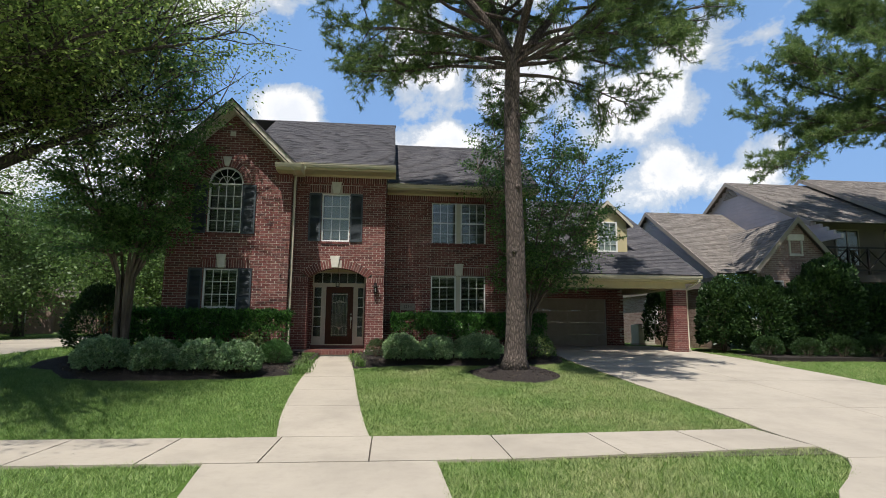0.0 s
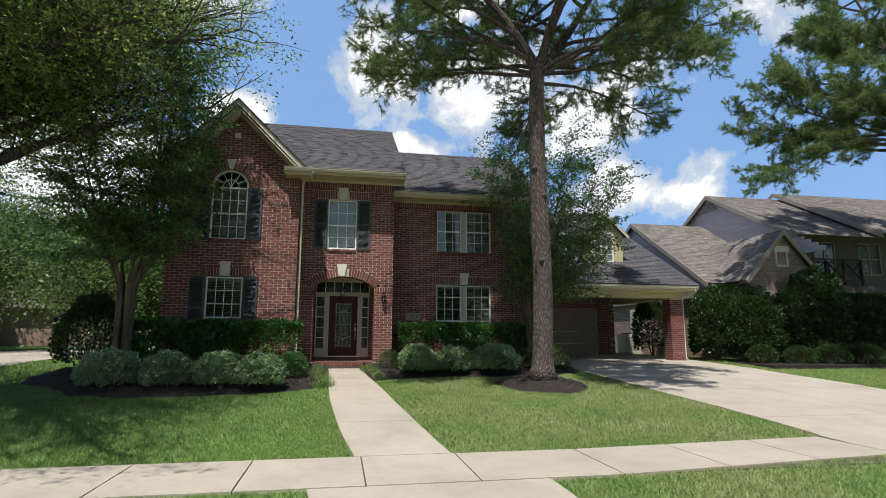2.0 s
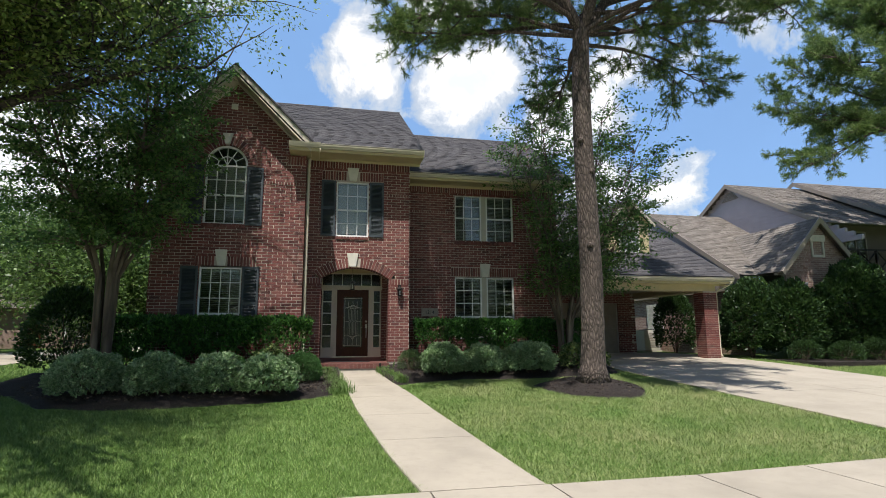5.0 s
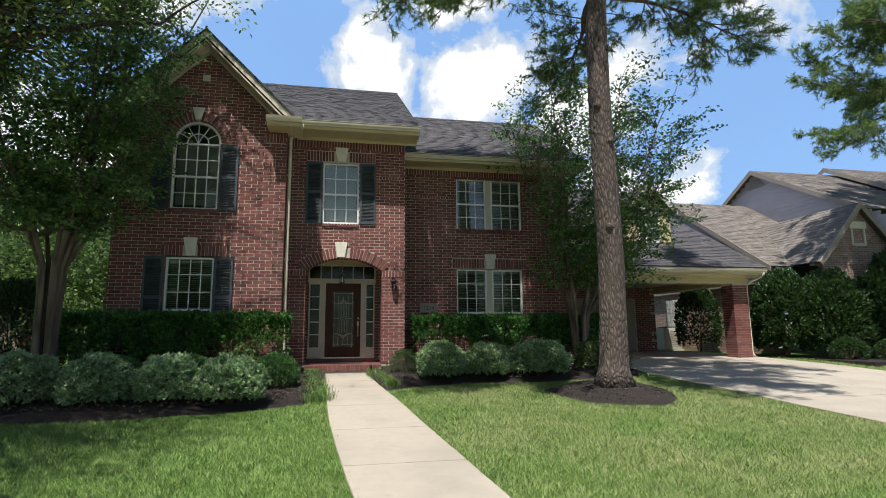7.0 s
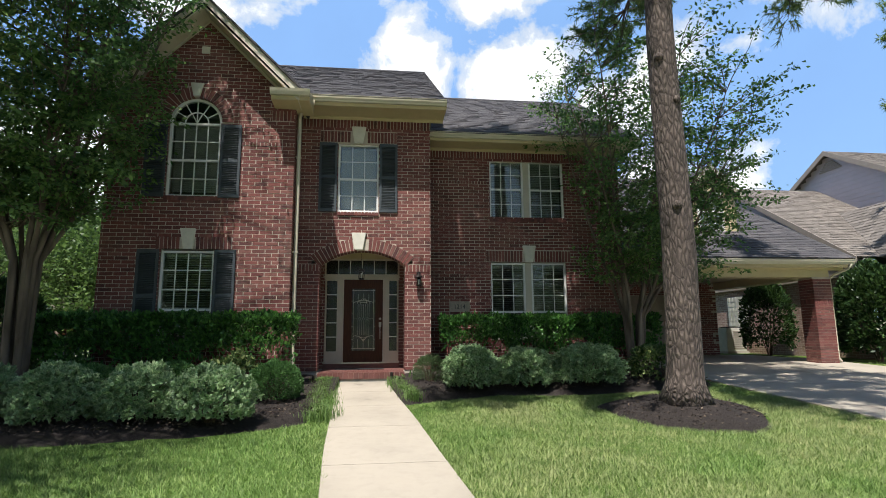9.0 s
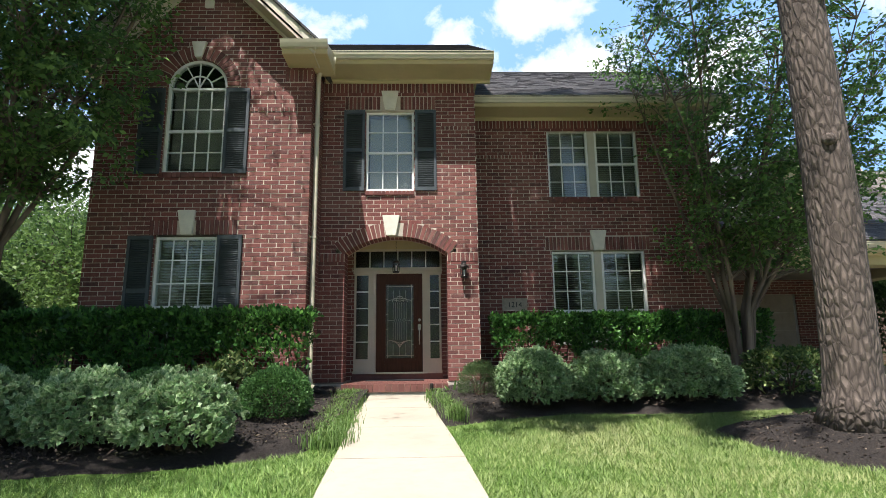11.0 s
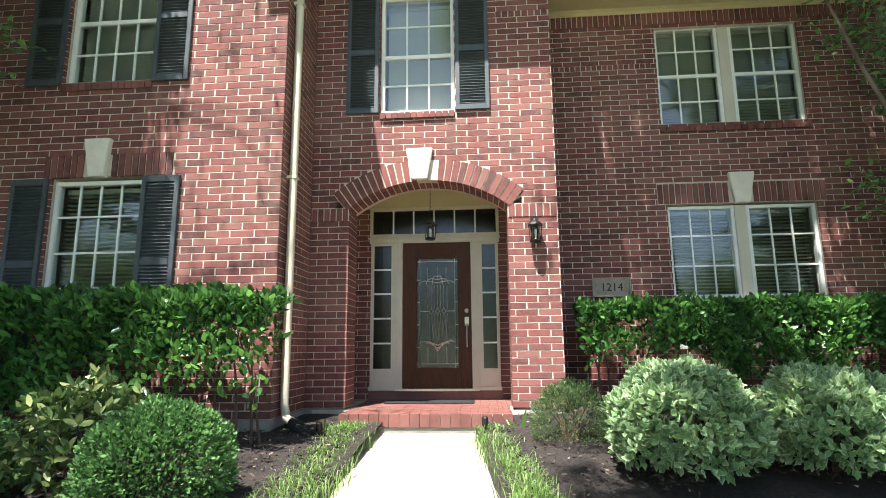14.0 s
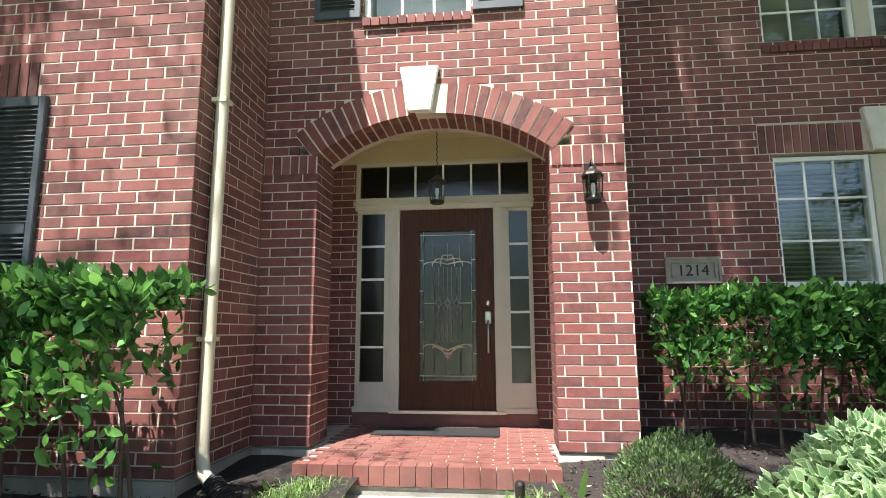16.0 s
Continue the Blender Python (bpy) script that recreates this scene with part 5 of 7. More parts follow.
def leaf_arrays(P, A, size, aspect, rim=0.0, fold=0.18, small=False):
    """Leaves at P that point along A: pointed blades folded at the midrib, or with a rim of its own."""
    n = len(P)
    A = unit(A)
    S = unit(np.cross(A, rng.normal(size=(n, 3))))
    N = np.cross(S, A)
    s = np.asarray(size).reshape(-1, 1) * np.ones((n, 1))
    w = s * aspect * 0.5
    if small:
        V = np.stack([P, P + A * s * 0.5 - S * w, P + A * s - N * s * 0.12, P + A * s * 0.5 + S * w + N * w * 0.5], 1).reshape(-1, 3)
        return V, np.arange(4 * n).reshape(-1, 4), None
    if not rim:
        V = np.stack([P, P + A * s * 0.35 - S * w + N * w * fold, P + A * s * 0.72 - S * w * 0.8 + N * w * fold, P + A * s, P + A * s * 0.72 + S * w * 0.8 + N * w * fold, P + A * s * 0.35 + S * w + N * w * fold], 1).reshape(-1, 3)
        F = (np.arange(n)[:, None] * 6)[:, :, None] + np.array([[[0, 1, 2, 3], [0, 3, 4, 5]]])
        return V, F.reshape(-1, 4), None
    out = np.stack([P, P + A * s * 0.5 - S * w + N * w * fold, P + A * s, P + A * s * 0.5 + S * w + N * w * fold], 1)
    mid = out.mean(1, keepdims=True) + (N * w * 0.06)[:, None, :]
    inn = mid + (out - mid) * (1 - rim)
    V = np.concatenate([out, inn], 1).reshape(-1, 3)
    F = (np.arange(n)[:, None] * 8)[:, :, None] + np.array([[[4, 5, 6, 7], [0, 1, 5, 4], [1, 2, 6, 5], [2, 3, 7, 6], [3, 0, 4, 7]]])
    return V, F.reshape(-1, 4), np.tile([0, 1, 1, 1, 1], n)


def leafy(name, P, A, size, aspect, mats, parent, rim=0.0, small=False):
    V, F, s = leaf_arrays(P, A, size, aspect, rim, 0.18, small)
    ob = quick_mesh(name, V, F, mats, parent, s)
    return tagged(ob, kind="stuff")


def lumps(D, seed, amount, freq=2.2):
    return np.array([1 + amount * noise.noise((d[0] * freq + seed, d[1] * freq, d[2] * freq)) for d in D]).reshape(-1, 1)


def shrub(name, label, at, radii, n, size, aspect, mats, rim=0.0, group="", flat=0.25, up=0.5, amount=0.22, freq=2.4, whorl=1):
    """A clipped or loose round shrub on short stems: leaves stand on an uneven shell and fill the inside."""
    x, y = at[:2]
    z = float(gz(y)) + (0.12 if 13 < y < 18.5 and x < 6 else 0.03) if len(at) < 3 else at[2]
    t = thing(name, label, "shrub", group, at=(x, y, z - 0.05))
    k = n // whorl
    D = unit(rng.normal(size=(k, 3)))
    D[:, 2] = np.where(D[:, 2] < -flat - 0.25, -D[:, 2], D[:, 2])
    shell = lumps(D, x * 3.1 + y, amount, freq) * (rng.random((k, 1)) ** 0.28 * 0.45 + 0.58)
    R3 = np.array(radii)
    P = D * shell * R3 + np.array([0, 0, radii[2] * (0.62 + 0.3 * flat)])
    P[:, 2] = np.maximum(P[:, 2], 0.05 + 0.05 * rng.random(k))
    A = D + np.array([0, 0, up])
    if whorl > 1:
        P, A = np.repeat(P, whorl, 0), np.repeat(unit(A), whorl, 0)
        A = A * 0.55 + rng.normal(size=A.shape) * 0.75
    else:
        A = A + rng.normal(size=A.shape) * 0.6
    leafy("foliage", P, A, size * rng.uniform(0.65, 1.2, (len(P), 1)), aspect, mats, t, rim)
    g = Geo()
    for i in range(9):
        a = 2.4 * i
        e = Vector((radii[0] * 0.6 * math.cos(a), radii[1] * 0.6 * math.sin(a), radii[2] * (0.7 + 0.3 * (i % 3))))
        g.tube([(0.05 * math.cos(a), 0.05 * math.sin(a), 0), e * 0.5 + Vector((0, 0, 0.05)), e], [0.016, 0.011, 0.004], 5)
    tagged(part("branching", g, STEM, t), kind="stuff")
    return t


def hedge(name, label, x0, x1, y0, y1, z_low, z_top, n, size, mats, base, category="hedge", open_end=0):
    """A clipped hedge: leaves on the faces of a long block, over bare stems."""
    t = thing(name, label, category, at=((x0 + x1) / 2, (y0 + y1) / 2, base))
    q = rng.random((n, 3))
    side = rng.random(n)
    q[:, 2] = np.where(side < 0.38, 1 - 0.12 * rng.random(n) ** 2, q[:, 2])
    q[:, 1] = np.where((side > 0.38) & (side < 0.85), 0.18 * rng.random(n) ** 1.5, q[:, 1])
    wob = np.array([noise.noise((a * (x1 - x0) * 1.7, b * 3, c * 2)) for a, b, c in q])
    zl = z_low + 0.28 * (wob > 0.1) - 0.22 * rng.random(n) ** 3
    P = np.stack([x0 + (x1 - x0) * q[:, 0], y0 + (y1 - y0) * q[:, 1] + 0.16 * wob, zl + (z_top - zl) * q[:, 2] + 0.12 * wob + rng.normal(0, 0.025, n)], 1)
    if open_end:
        far = P[:, 0] if open_end > 0 else x0 + x1 - P[:, 0]
        keep = (far < x1 - 1.2) | (P[:, 2] > z_top - 0.34 - 0.25 * rng.random(n)) | (rng.random(n) < 0.16) | ((wob > 0.12) & (rng.random(n) < 0.6))
        P = P[keep]
    P -= np.array(t.location)
    A = rng.normal(size=P.shape) * 0.7 + np.array([0, -0.45, 0.75])
    leafy("foliage", P, A, size * rng.uniform(0.6, 1.2, (len(P), 1)), 0.46, mats, t)
    g = Geo()
    k = int((x1 - x0) / 0.16)
    for i in range(k):
        x = x0 + (x1 - x0) * (i + random.random()) / k - t.location.x
        y = random.uniform(-0.12, 0.12)
        lean = random.uniform(-0.3, 0.3)
        g.tube([(x, y, 0), (x + lean * 0.3, y - 0.03, (z_top - base) * 0.45), (x + lean, y + random.uniform(-0.2, 0.1), (z_top - base) * 0.88)], [0.014, 0.010, 0.004], 5)
    tagged(part("branching", g, STEM, t), kind="stuff")
    return t


def limb(g, start, way, length, r0, r1, sag=0.0, bend=0.15, n=6, sides=7):
    """One curved, tapering limb; gives back the points along it."""
    p, d = Vector(start), Vector(way).normalized()
    pts = [p.copy()]
    for i in range(n):
        d = (d + Vector((random.uniform(-bend, bend), random.uniform(-bend, bend), random.uniform(-bend, bend) - sag / n))).normalized()
        p = p + d * (length / n)
        pts.append(p.copy())
    g.tube(pts, [r0 + (r1 - r0) * (i / n) for i in range(n + 1)], sides)
    return pts


def spray(pts, tips, count, spread):
    """Twig ends scattered about the outer part of a limb."""
    for i in range(count):
        p = pts[random.randrange(len(pts) // 3, len(pts))]
        tips.append(p + Vector((random.gauss(0, spread), random.gauss(0, spread), random.gauss(0, spread * 0.6))))


def crown(name, tips, per, radius, size, aspect, mat, parent, droop=0.2, squash=0.7):
    T = np.repeat(np.array([tuple(t) for t in tips]), per, 0)
    off = rng.normal(size=T.shape) * radius * np.array([1, 1, squash])
    A = off + rng.normal(size=T.shape) * radius * 0.7 + np.array([0, 0, -droop * radius])
    return leafy(name, T + off, A, size * rng.uniform(0.6, 1.25, (len(T), 1)), aspect, [mat], parent, 0.0, True)


# the tall pine in its mulch ring
def pine_tree(label, at, fork, lean, specs, r0=0.27, clumps=9, needles=44, seed=3, nlen=0.19, wide=0.0075, stems=()):
    """A pine: a bare bole up to its fork, rising stems above it, and limbs given as stem, height on it, compass angle, length, lift and sag."""
    random.seed(seed)
    t = thing("pine_tree", label, "tree", at=at)
    g = Geo()
    pts, rad = [], []
    n = 34
    for i in range(n + 1):
        f = i / n
        z = fork * f - 0.12 * (i == 0)
        pts.append(Vector((lean[0] * f * f * fork + 0.05 * math.sin(f * 6), lean[1] * f * f * fork, z)))
        rad.append(r0 * (1 - 0.30 * f) * (1 + 0.28 * math.exp(-z / 0.16)))
    sides = 26
    g.tube(pts, rad, sides)
    for i, v in enumerate(g.v[:len(pts) * sides]):
        c = pts[i // sides]
        a = math.atan2(v[1] - c.y, v[0] - c.x)
        w = 1 + 0.05 * noise.noise((math.cos(a) * 4, math.sin(a) * 4 + seed, v[2] * 2.2)) + 0.10 * noise.noise((math.cos(a) * 2, math.sin(a) * 2, v[2] * 0.5)) * math.exp(-v[2] / 0.6)
        g.v[i] = (c.x + (v[0] - c.x) * w, c.y + (v[1] - c.y) * w, v[2])
    trunk = part("trunk", g, PINEBARK, t, "", True)
    for h, a in ((0.36 * fork, 4.3), (0.55 * fork, 5.0), (0.66 * fork, 4.0), (0.8 * fork, 5.4)):
        k = min(range(len(pts)), key=lambda i: abs(pts[i].z - h))
        d = Vector((math.cos(a), math.sin(a), 0.1))
        knot = Geo().tube([pts[k] + d * rad[k] * 0.9, pts[k] + d * (rad[k] + 0.03), pts[k] + d * (rad[k] + 0.055)], [0.075, 0.06, 0.025], 9)
        part("knot", knot, PINEBARK, trunk, "broken branch knot", True)
    g, tips, leaders = Geo(), [], []
    for ang, length, lift in stems:
        way = Vector((math.cos(radians(ang)), math.sin(radians(ang)), lift))
        leaders.append(limb(Geo(), pts[-1] - Vector((0, 0, 0.25)), way, length, 0.1, 0.03, -0.25, 0.10, 12, 9))
        m = leaders[-1]
        g.tube(m, [r0 * 0.50 * (1 - 0.80 * i / 12) for i in range(13)], 9)
    for k, h, ang, length, lift, sag in specs:
        if k < 0:
            base = pts[-1] + Vector((0, 0, h))
        else:
            m = leaders[k]
            base = m[min(12, int(h * 12))]
        way = Vector((math.cos(radians(ang)), math.sin(radians(ang)), lift))
        main = limb(g, base, way, length, 0.030 + 0.008 * length, 0.010, sag, 0.17, 9)
        for i in range(3, len(main)):
            for q in range(3 if i > 4 else 2):
                d = (main[i] - main[i - 1]).normalized()
                w = d + Vector((random.uniform(-1, 1), random.uniform(-1, 1), random.uniform(-0.4, 0.6)))
                sub = limb(g, main[i], w, random.uniform(0.45, 1.15) * min(1, 0.4 + length / 5), 0.016, 0.006, 0.05, 0.25, 4, 5)
                out = (sub[-1] - sub[-2]).normalized()
                for j in range(clumps):
                    b = sub[random.randrange(2, len(sub))] + Vector((random.gauss(0, 0.05), random.gauss(0, 0.05), random.gauss(0, 0.04)))
                    e = b + (out * 0.7 + Vector((random.gauss(0, 0.75), random.gauss(0, 0.75), random.gauss(0.25, 0.5)))).normalized() * random.uniform(0.12, 0.34)
                    tips.append((b, e))
    tagged(part("branching", g, PINEBARK, t), kind="stuff")
    B = np.array([tuple(b) for b, e in tips])
    E = np.array([tuple(e) for b, e in tips])
    ax = np.repeat(unit(E - B), needles, 0)
    back = np.repeat(np.linalg.norm(E - B, axis=1), needles)[:, None] * rng.random((len(ax), 1)) ** 1.4 * 0.8
    P = np.repeat(E, needles, 0) - ax * back
    A = unit(ax * 0.60 + rng.normal(size=P.shape) * 0.55)
    S = unit(np.cross(A, rng.normal(size=P.shape)))
    ln = nlen * rng.uniform(0.6, 1.1, (len(P), 1))
    V = np.stack([P - S * wide, P + S * wide, P + A * ln + np.array([0, 0, -0.02])], 1).reshape(-1, 3)
    tagged(quick_mesh("needles", V, np.arange(len(P) * 3).reshape(-1, 3), [PINE], t), kind="stuff")
    tw = Geo()
    for b, e in tips[::2]:
        tw.tube([b, e], [0.006, 0.003], 3, False)
    tagged(part("twig_work", tw, PINEBARK, t), kind="stuff")
    return t


specs = [(-1, -0.5, 8, 3.0, 0.0, 0.5), (-1, -0.3, 168, 3.9, 0.12, 0.35), (-1, 0.1, 188, 5.2, 0.15, 0.1), (-1, -0.3, 310, 4.0, 0.15, 0.15), (-1, 0.2, 0, 4.6, 0.35, 0.05), (-1, -0.1, 20, 4.6, 0.28, 0.1), (-1, -0.1, 165, 4.2, 0.25, 0.15), (-1, -0.3, 80, 3.0, 0.1, 0.2), (-1, 0.0, 205, 4.4, 0.30, 0.1), (-1, -0.2, 335, 3.6, 0.2, 0.3)]
for i in range(40):
    k = i % 4
    h = 0.08 + 0.9 * (i // 4) / 9
    specs.append((k, h, (137.5 * i + 20) % 360, 4.4 - 2.6 * h, 0.25, 0.05))
pine_tree("tall pine with a bare furrowed trunk and open crown", (3.26, 14.10, 0.58), 8.0, (-0.002, -0.03), specs, 0.262, 15, 30, nlen=0.155, stems=((200, 6.5, 1.6), (20, 7.0, 1.5), (110, 7.5, 2.6), (300, 6.0, 1.9)))
right_specs = [(0, 0.05 + 0.038 * i, (137.5 * i + 150) % 360, 4.9 - 0.11 * i, 0.16, 0.12) for i in range(24)] + [(-1, -0.4, 180, 5.9, 0.22, 0.08), (-1, 0.3, 172, 6.0, 0.2, 0.06), (0, 0.2, 185, 5.3, 0.2, 0.06), (-1, 0.0, 200, 6.0, 0.2, 0.08), (0, 0.3, 176, 4.8, 0.2, 0.05), (-1, 0.2, 155, 5.4, 0.2, 0.05), (-1, -0.2, 215, 5.0, 0.14, 0.1), (-1, 0.1, 235, 4.6, 0.15, 0.1), (0, 0.1, 205, 5.2, 0.2, 0.06), (0, 0.15, 225, 4.8, 0.2, 0.06), (0, 0.42, 190, 4.2, 0.2, 0.05)]
pine_tree("broad pine leaning over the neighbouring yard", (19.0, 16.9, 0.66), 7.9, (0.0, 0.0), right_specs, 0.33, 26, 24, 11, 0.16, 0.0088, stems=((60, 7.5, 6.0),))


# the oak that overhangs the lawn
def broad_tree(name, label, at, trunk_h, r0, limbs, bark, mat, per, leaf, aspect, radius, seed, spread=0.55, subs=5, twig=7, sub_len=(1.2, 2.4), allow=None):
    """A broadleaf tree: a flared trunk, limbs given as angle, length, lift and sag, sub-limbs and leaf sprays."""
    random.seed(seed)
    t = thing(name, label, "tree", at=at)
    g = Geo()
    pts = [(0.02 * math.sin(i), 0.02 * math.cos(i * 1.3), -0.1 + (trunk_h + 0.1) * i / 8) for i in range(9)]
    g.tube(pts, [r0 * (1.45 if i == 0 else 1.12 if i == 1 else 1 - 0.03 * i) for i in range(9)], 14)
    part("trunk", g, bark, t, "", True)
    g, tips = Geo(), []
    for h, ang, length, lift, sag in limbs:
        way = Vector((math.cos(radians(ang)), math.sin(radians(ang)), lift))
        main = limb(Geo(), (0, 0, h), way, length, 0.1, 0.03, sag, 0.16, 9, 8)
        if allow:
            end = 4
            while end < len(main) and all(allow(*(Vector(at) + main[end])) for _ in range(3)):
                end += 1
            main = main[:end]
        g.tube(main, [r0 * 0.42 + (0.025 - r0 * 0.42) * i / (len(main) - 1) for i in range(len(main))], 8)
        for i in range(2, len(main)):
            if allow and not allow(*(Vector(at) + main[i])):
                continue
            for s in range(subs):
                d = (main[i] - main[i - 1]).normalized()
                w = d * 0.8 + Vector((random.uniform(-1, 1), random.uniform(-1, 1), random.uniform(-0.6, 0.7)))
                sub = limb(Geo(), main[i], w, random.uniform(*sub_len), 0.028, 0.006, 0.25, 0.3, 5, 5)
                if allow is None or allow(*(Vector(at) + sub[-1])):
                    g.tube(sub, [0.026, 0.022, 0.018, 0.013, 0.009, 0.005], 5)
                    spray(sub, tips, twig, spread)
    tagged(part("branching", g, bark, t), kind="stuff")
    if allow:
        tips = [q for q in tips if allow(*(Vector(at) + q))]
    crown("crown", tips, per, radius, leaf, aspect, mat, t)
    return t


def sunlit(x, y, z):
    """How seldom a leaf hangs here: it would shade the open lawn, the path or the sunny parts of the front."""
    for wall, x0, x1, z0, z1 in ((17.43, -4.2, -2.93, 0.6, 6.0), (16.6, -3.8, -2.4, 0.6, 1.9), (18.42, -2.3, -0.1, 0.9, 5.3), (19.6, 0.4, 1.9, 0.9, 4.8)):
        t = wall - y
        if t > 0 and x0 < x + 0.42 * t < x1 and z0 < z - 2.35 * t < z1:
            return 0.94
    sx, sy = x + 0.179 * (z - 0.4), y + 0.4255 * (z - 0.4)
    return 0.75 if (-2.9 if sy < 12.5 else -2.25) < sx < 1.2 and sy < 17.4 else 0.0


def oak_room(x, y, z):
    """The crown rises towards the house and keeps the open lawn in the sun."""
    if x > -2.6 or (y < 11.0 and x > -4.3) or (x > -5.2 and z < 7.0) or z < 5.2 or (y > 16.0 and x > -7.2 and z < 8.8):
        return False
    return random.random() >= sunlit(x, y, z)


oak_limbs = [(3.4, 5, 7.4, 0.62, 0.45), (3.6, 32, 7.6, 0.62, 0.4), (3.6, -30, 5.2, 0.5, 0.5), (3.9, 58, 6.4, 0.5, 0.45), (3.8, -62, 5.4, 0.5, 0.4), (4.2, 18, 8.0, 0.85, 0.45), (4.2, -8, 6.4, 0.95, 0.45),
             (4.4, 85, 5.6, 0.6, 0.5), (4.4, 120, 5.6, 0.6, 0.4), (4.3, 170, 5.0, 0.6, 0.4), (4.4, 220, 5.0, 0.6, 0.4), (4.5, 265, 5.6, 0.6, 0.4), (4.7, 40, 6.6, 1.2, 0.3), (4.8, -40, 5.0, 1.2, 0.3), (4.9, 140, 4.6, 1.3, 0.3),
             (4.6, 10, 7.6, 1.3, 0.5), (4.8, 22, 8.2, 1.1, 0.55), (3.2, -75, 7.5, 0.6, 0.5), (3.2, -50, 7.5, 0.6, 0.45), (4.0, -85, 8.2, 0.75, 0.45), (4.0, -62, 8.4, 0.8, 0.45), (4.2, -100, 7.8, 0.7, 0.4), (4.4, -45, 7.4, 0.9, 0.4), (3.8, -55, 8.8, 0.75, 0.45), (4.3, -38, 8.6, 0.85, 0.45), (4.1, -48, 8.4, 0.95, 0.45), (4.6, -72, 7.6, 1.1, 0.4),
             (4.6, 12, 9.0, 0.95, 0.5), (4.8, 4, 9.0, 1.05, 0.5), (4.8, 20, 9.2, 0.95, 0.45),
             # limbs added to shade the hedge and, overhead out of view, the left lawn
             (4.4, 8, 5.5, 1.1, 0.4), (4.6, 15, 6.0, 0.9, 0.4), (4.2, 0, 5.0, 0.9, 0.4), (4.4, -35, 8.8, 0.8, 0.4), (4.5, -48, 9.6, 0.8, 0.4), (4.2, -60, 9.2, 0.75, 0.4), (4.5, -25, 7.8, 0.9, 0.4), (4.4, -42, 7.6, 0.95, 0.4),
             # steep limbs, mostly above the view, added to cast shade on the bay wall
             (4.8, 15, 8.2, 1.6, 0.3), (4.9, 25, 8.6, 1.4, 0.3), (4.8, 5, 8.0, 1.8, 0.3), (4.9, 35, 8.8, 1.8, 0.3), (4.9, 20, 9.4, 2.2, 0.2), (4.9, 12, 9.0, 1.4, 0.2), (4.8, 30, 9.0, 1.2, 0.2)]
# a further fan of high limbs, put there only to shade the bay
oak_limbs += [(4.9, 10 + 4 * i, 7.4, 1.1 + 0.15 * i, 0.25) for i in range(7)]
broad_tree("oak_tree", "spreading oak overhanging the lawn with small leaves", (-10.4, 13.0, 0.45), 5.0, 0.36, oak_limbs, OAKBARK, OAK, 21, 0.10, 0.46, 0.17, 5, spread=0.44, subs=4, twig=5, sub_len=(1.3, 2.8), allow=oak_room)


# crape myrtles against the house
def myrtle(label, at, stems, seed, per, subs, spread, rise, leaf=0.075, low=3, allow=None, thick=0.055):
    """A many-stemmed tree: stems stand close together up to the height rise, then fan out."""
    random.seed(seed)
    t = thing("crape_myrtle", label, "tree", "crape myrtles", at=at)
    g, tips = Geo(), []
    for k, (ang, lean, length) in enumerate(stems):
        way = Vector((math.cos(radians(ang)) * lean, math.sin(radians(ang)) * lean, 1))
        out = Vector((math.cos(radians(ang)), math.sin(radians(ang)), 0))
        foot = [out * (0.10 + 0.05 * lean + 0.22 * lean * f * f) + Vector((random.gauss(0, 0.012), random.gauss(0, 0.012), -0.08 + (rise + 0.08) * f)) for f in (0, 0.35, 0.7)]
        main = foot + limb(Geo(), foot[-1] + out * 0.06 * lean + Vector((0, 0, 0.3 * rise)), way, length - rise, 0.055, 0.012, -0.05, 0.075, 9, 9)
        if allow:
            main = main[:max([i for i, q in enumerate(main) if i < 5 or allow(*(Vector(at) + q))]) + 1]
        part("trunk", Geo().tube(main, [thick * (1 - 0.82 * (i / (len(main) - 1)) ** 0.8) for i in range(len(main))], 9), MYRTLEBARK, t, "", True)
        for i in range(3 + low, len(main)):
            for q in range(subs):
                d = (main[i] - main[i - 1]).normalized()
                w = d * 0.55 + Vector((random.uniform(-1, 1), random.uniform(-1, 1), random.uniform(-0.30, 0.45)))
                sub = limb(Geo(), main[i], w, random.uniform(0.8, 1.8), 0.012, 0.003, 0.40, 0.2, 5, 5)
                if allow is None or allow(*(Vector(at) + sub[-1])):
                    g.tube(sub, [0.012, 0.010, 0.008, 0.006, 0.004, 0.002], 5)
                    spray(sub, tips, 7, spread)
    tagged(part("branching", g, MYRTLEBARK, t), kind="stuff")
    if allow:
        tips = [q for q in tips if allow(*(Vector(at) + q))]
    crown("crown", tips, per, 0.095, leaf, 0.52, MYRTLE, t, 0.5, 0.3)
    return t


def bay_room(x, y, z):
    """Between the bay wall and the bed, opening towards the gable above."""
    if y > 16.9 or x > -3.9 or (x > -4.9 and z < 6.1) or (x > -5.9 and z < 3.6):
        return False
    return random.random() >= sunlit(x, y, z)


def side_room(x, y, z):
    """Clear of the paired windows and of the carport roof's end."""
    if not 2.5 < x < 7.6 or z < 2.7 or z > 8.3 or (y > 19.1 and z < 6.6 and x < 5.2):
        return False
    return x > 3.35 or z > 6.0


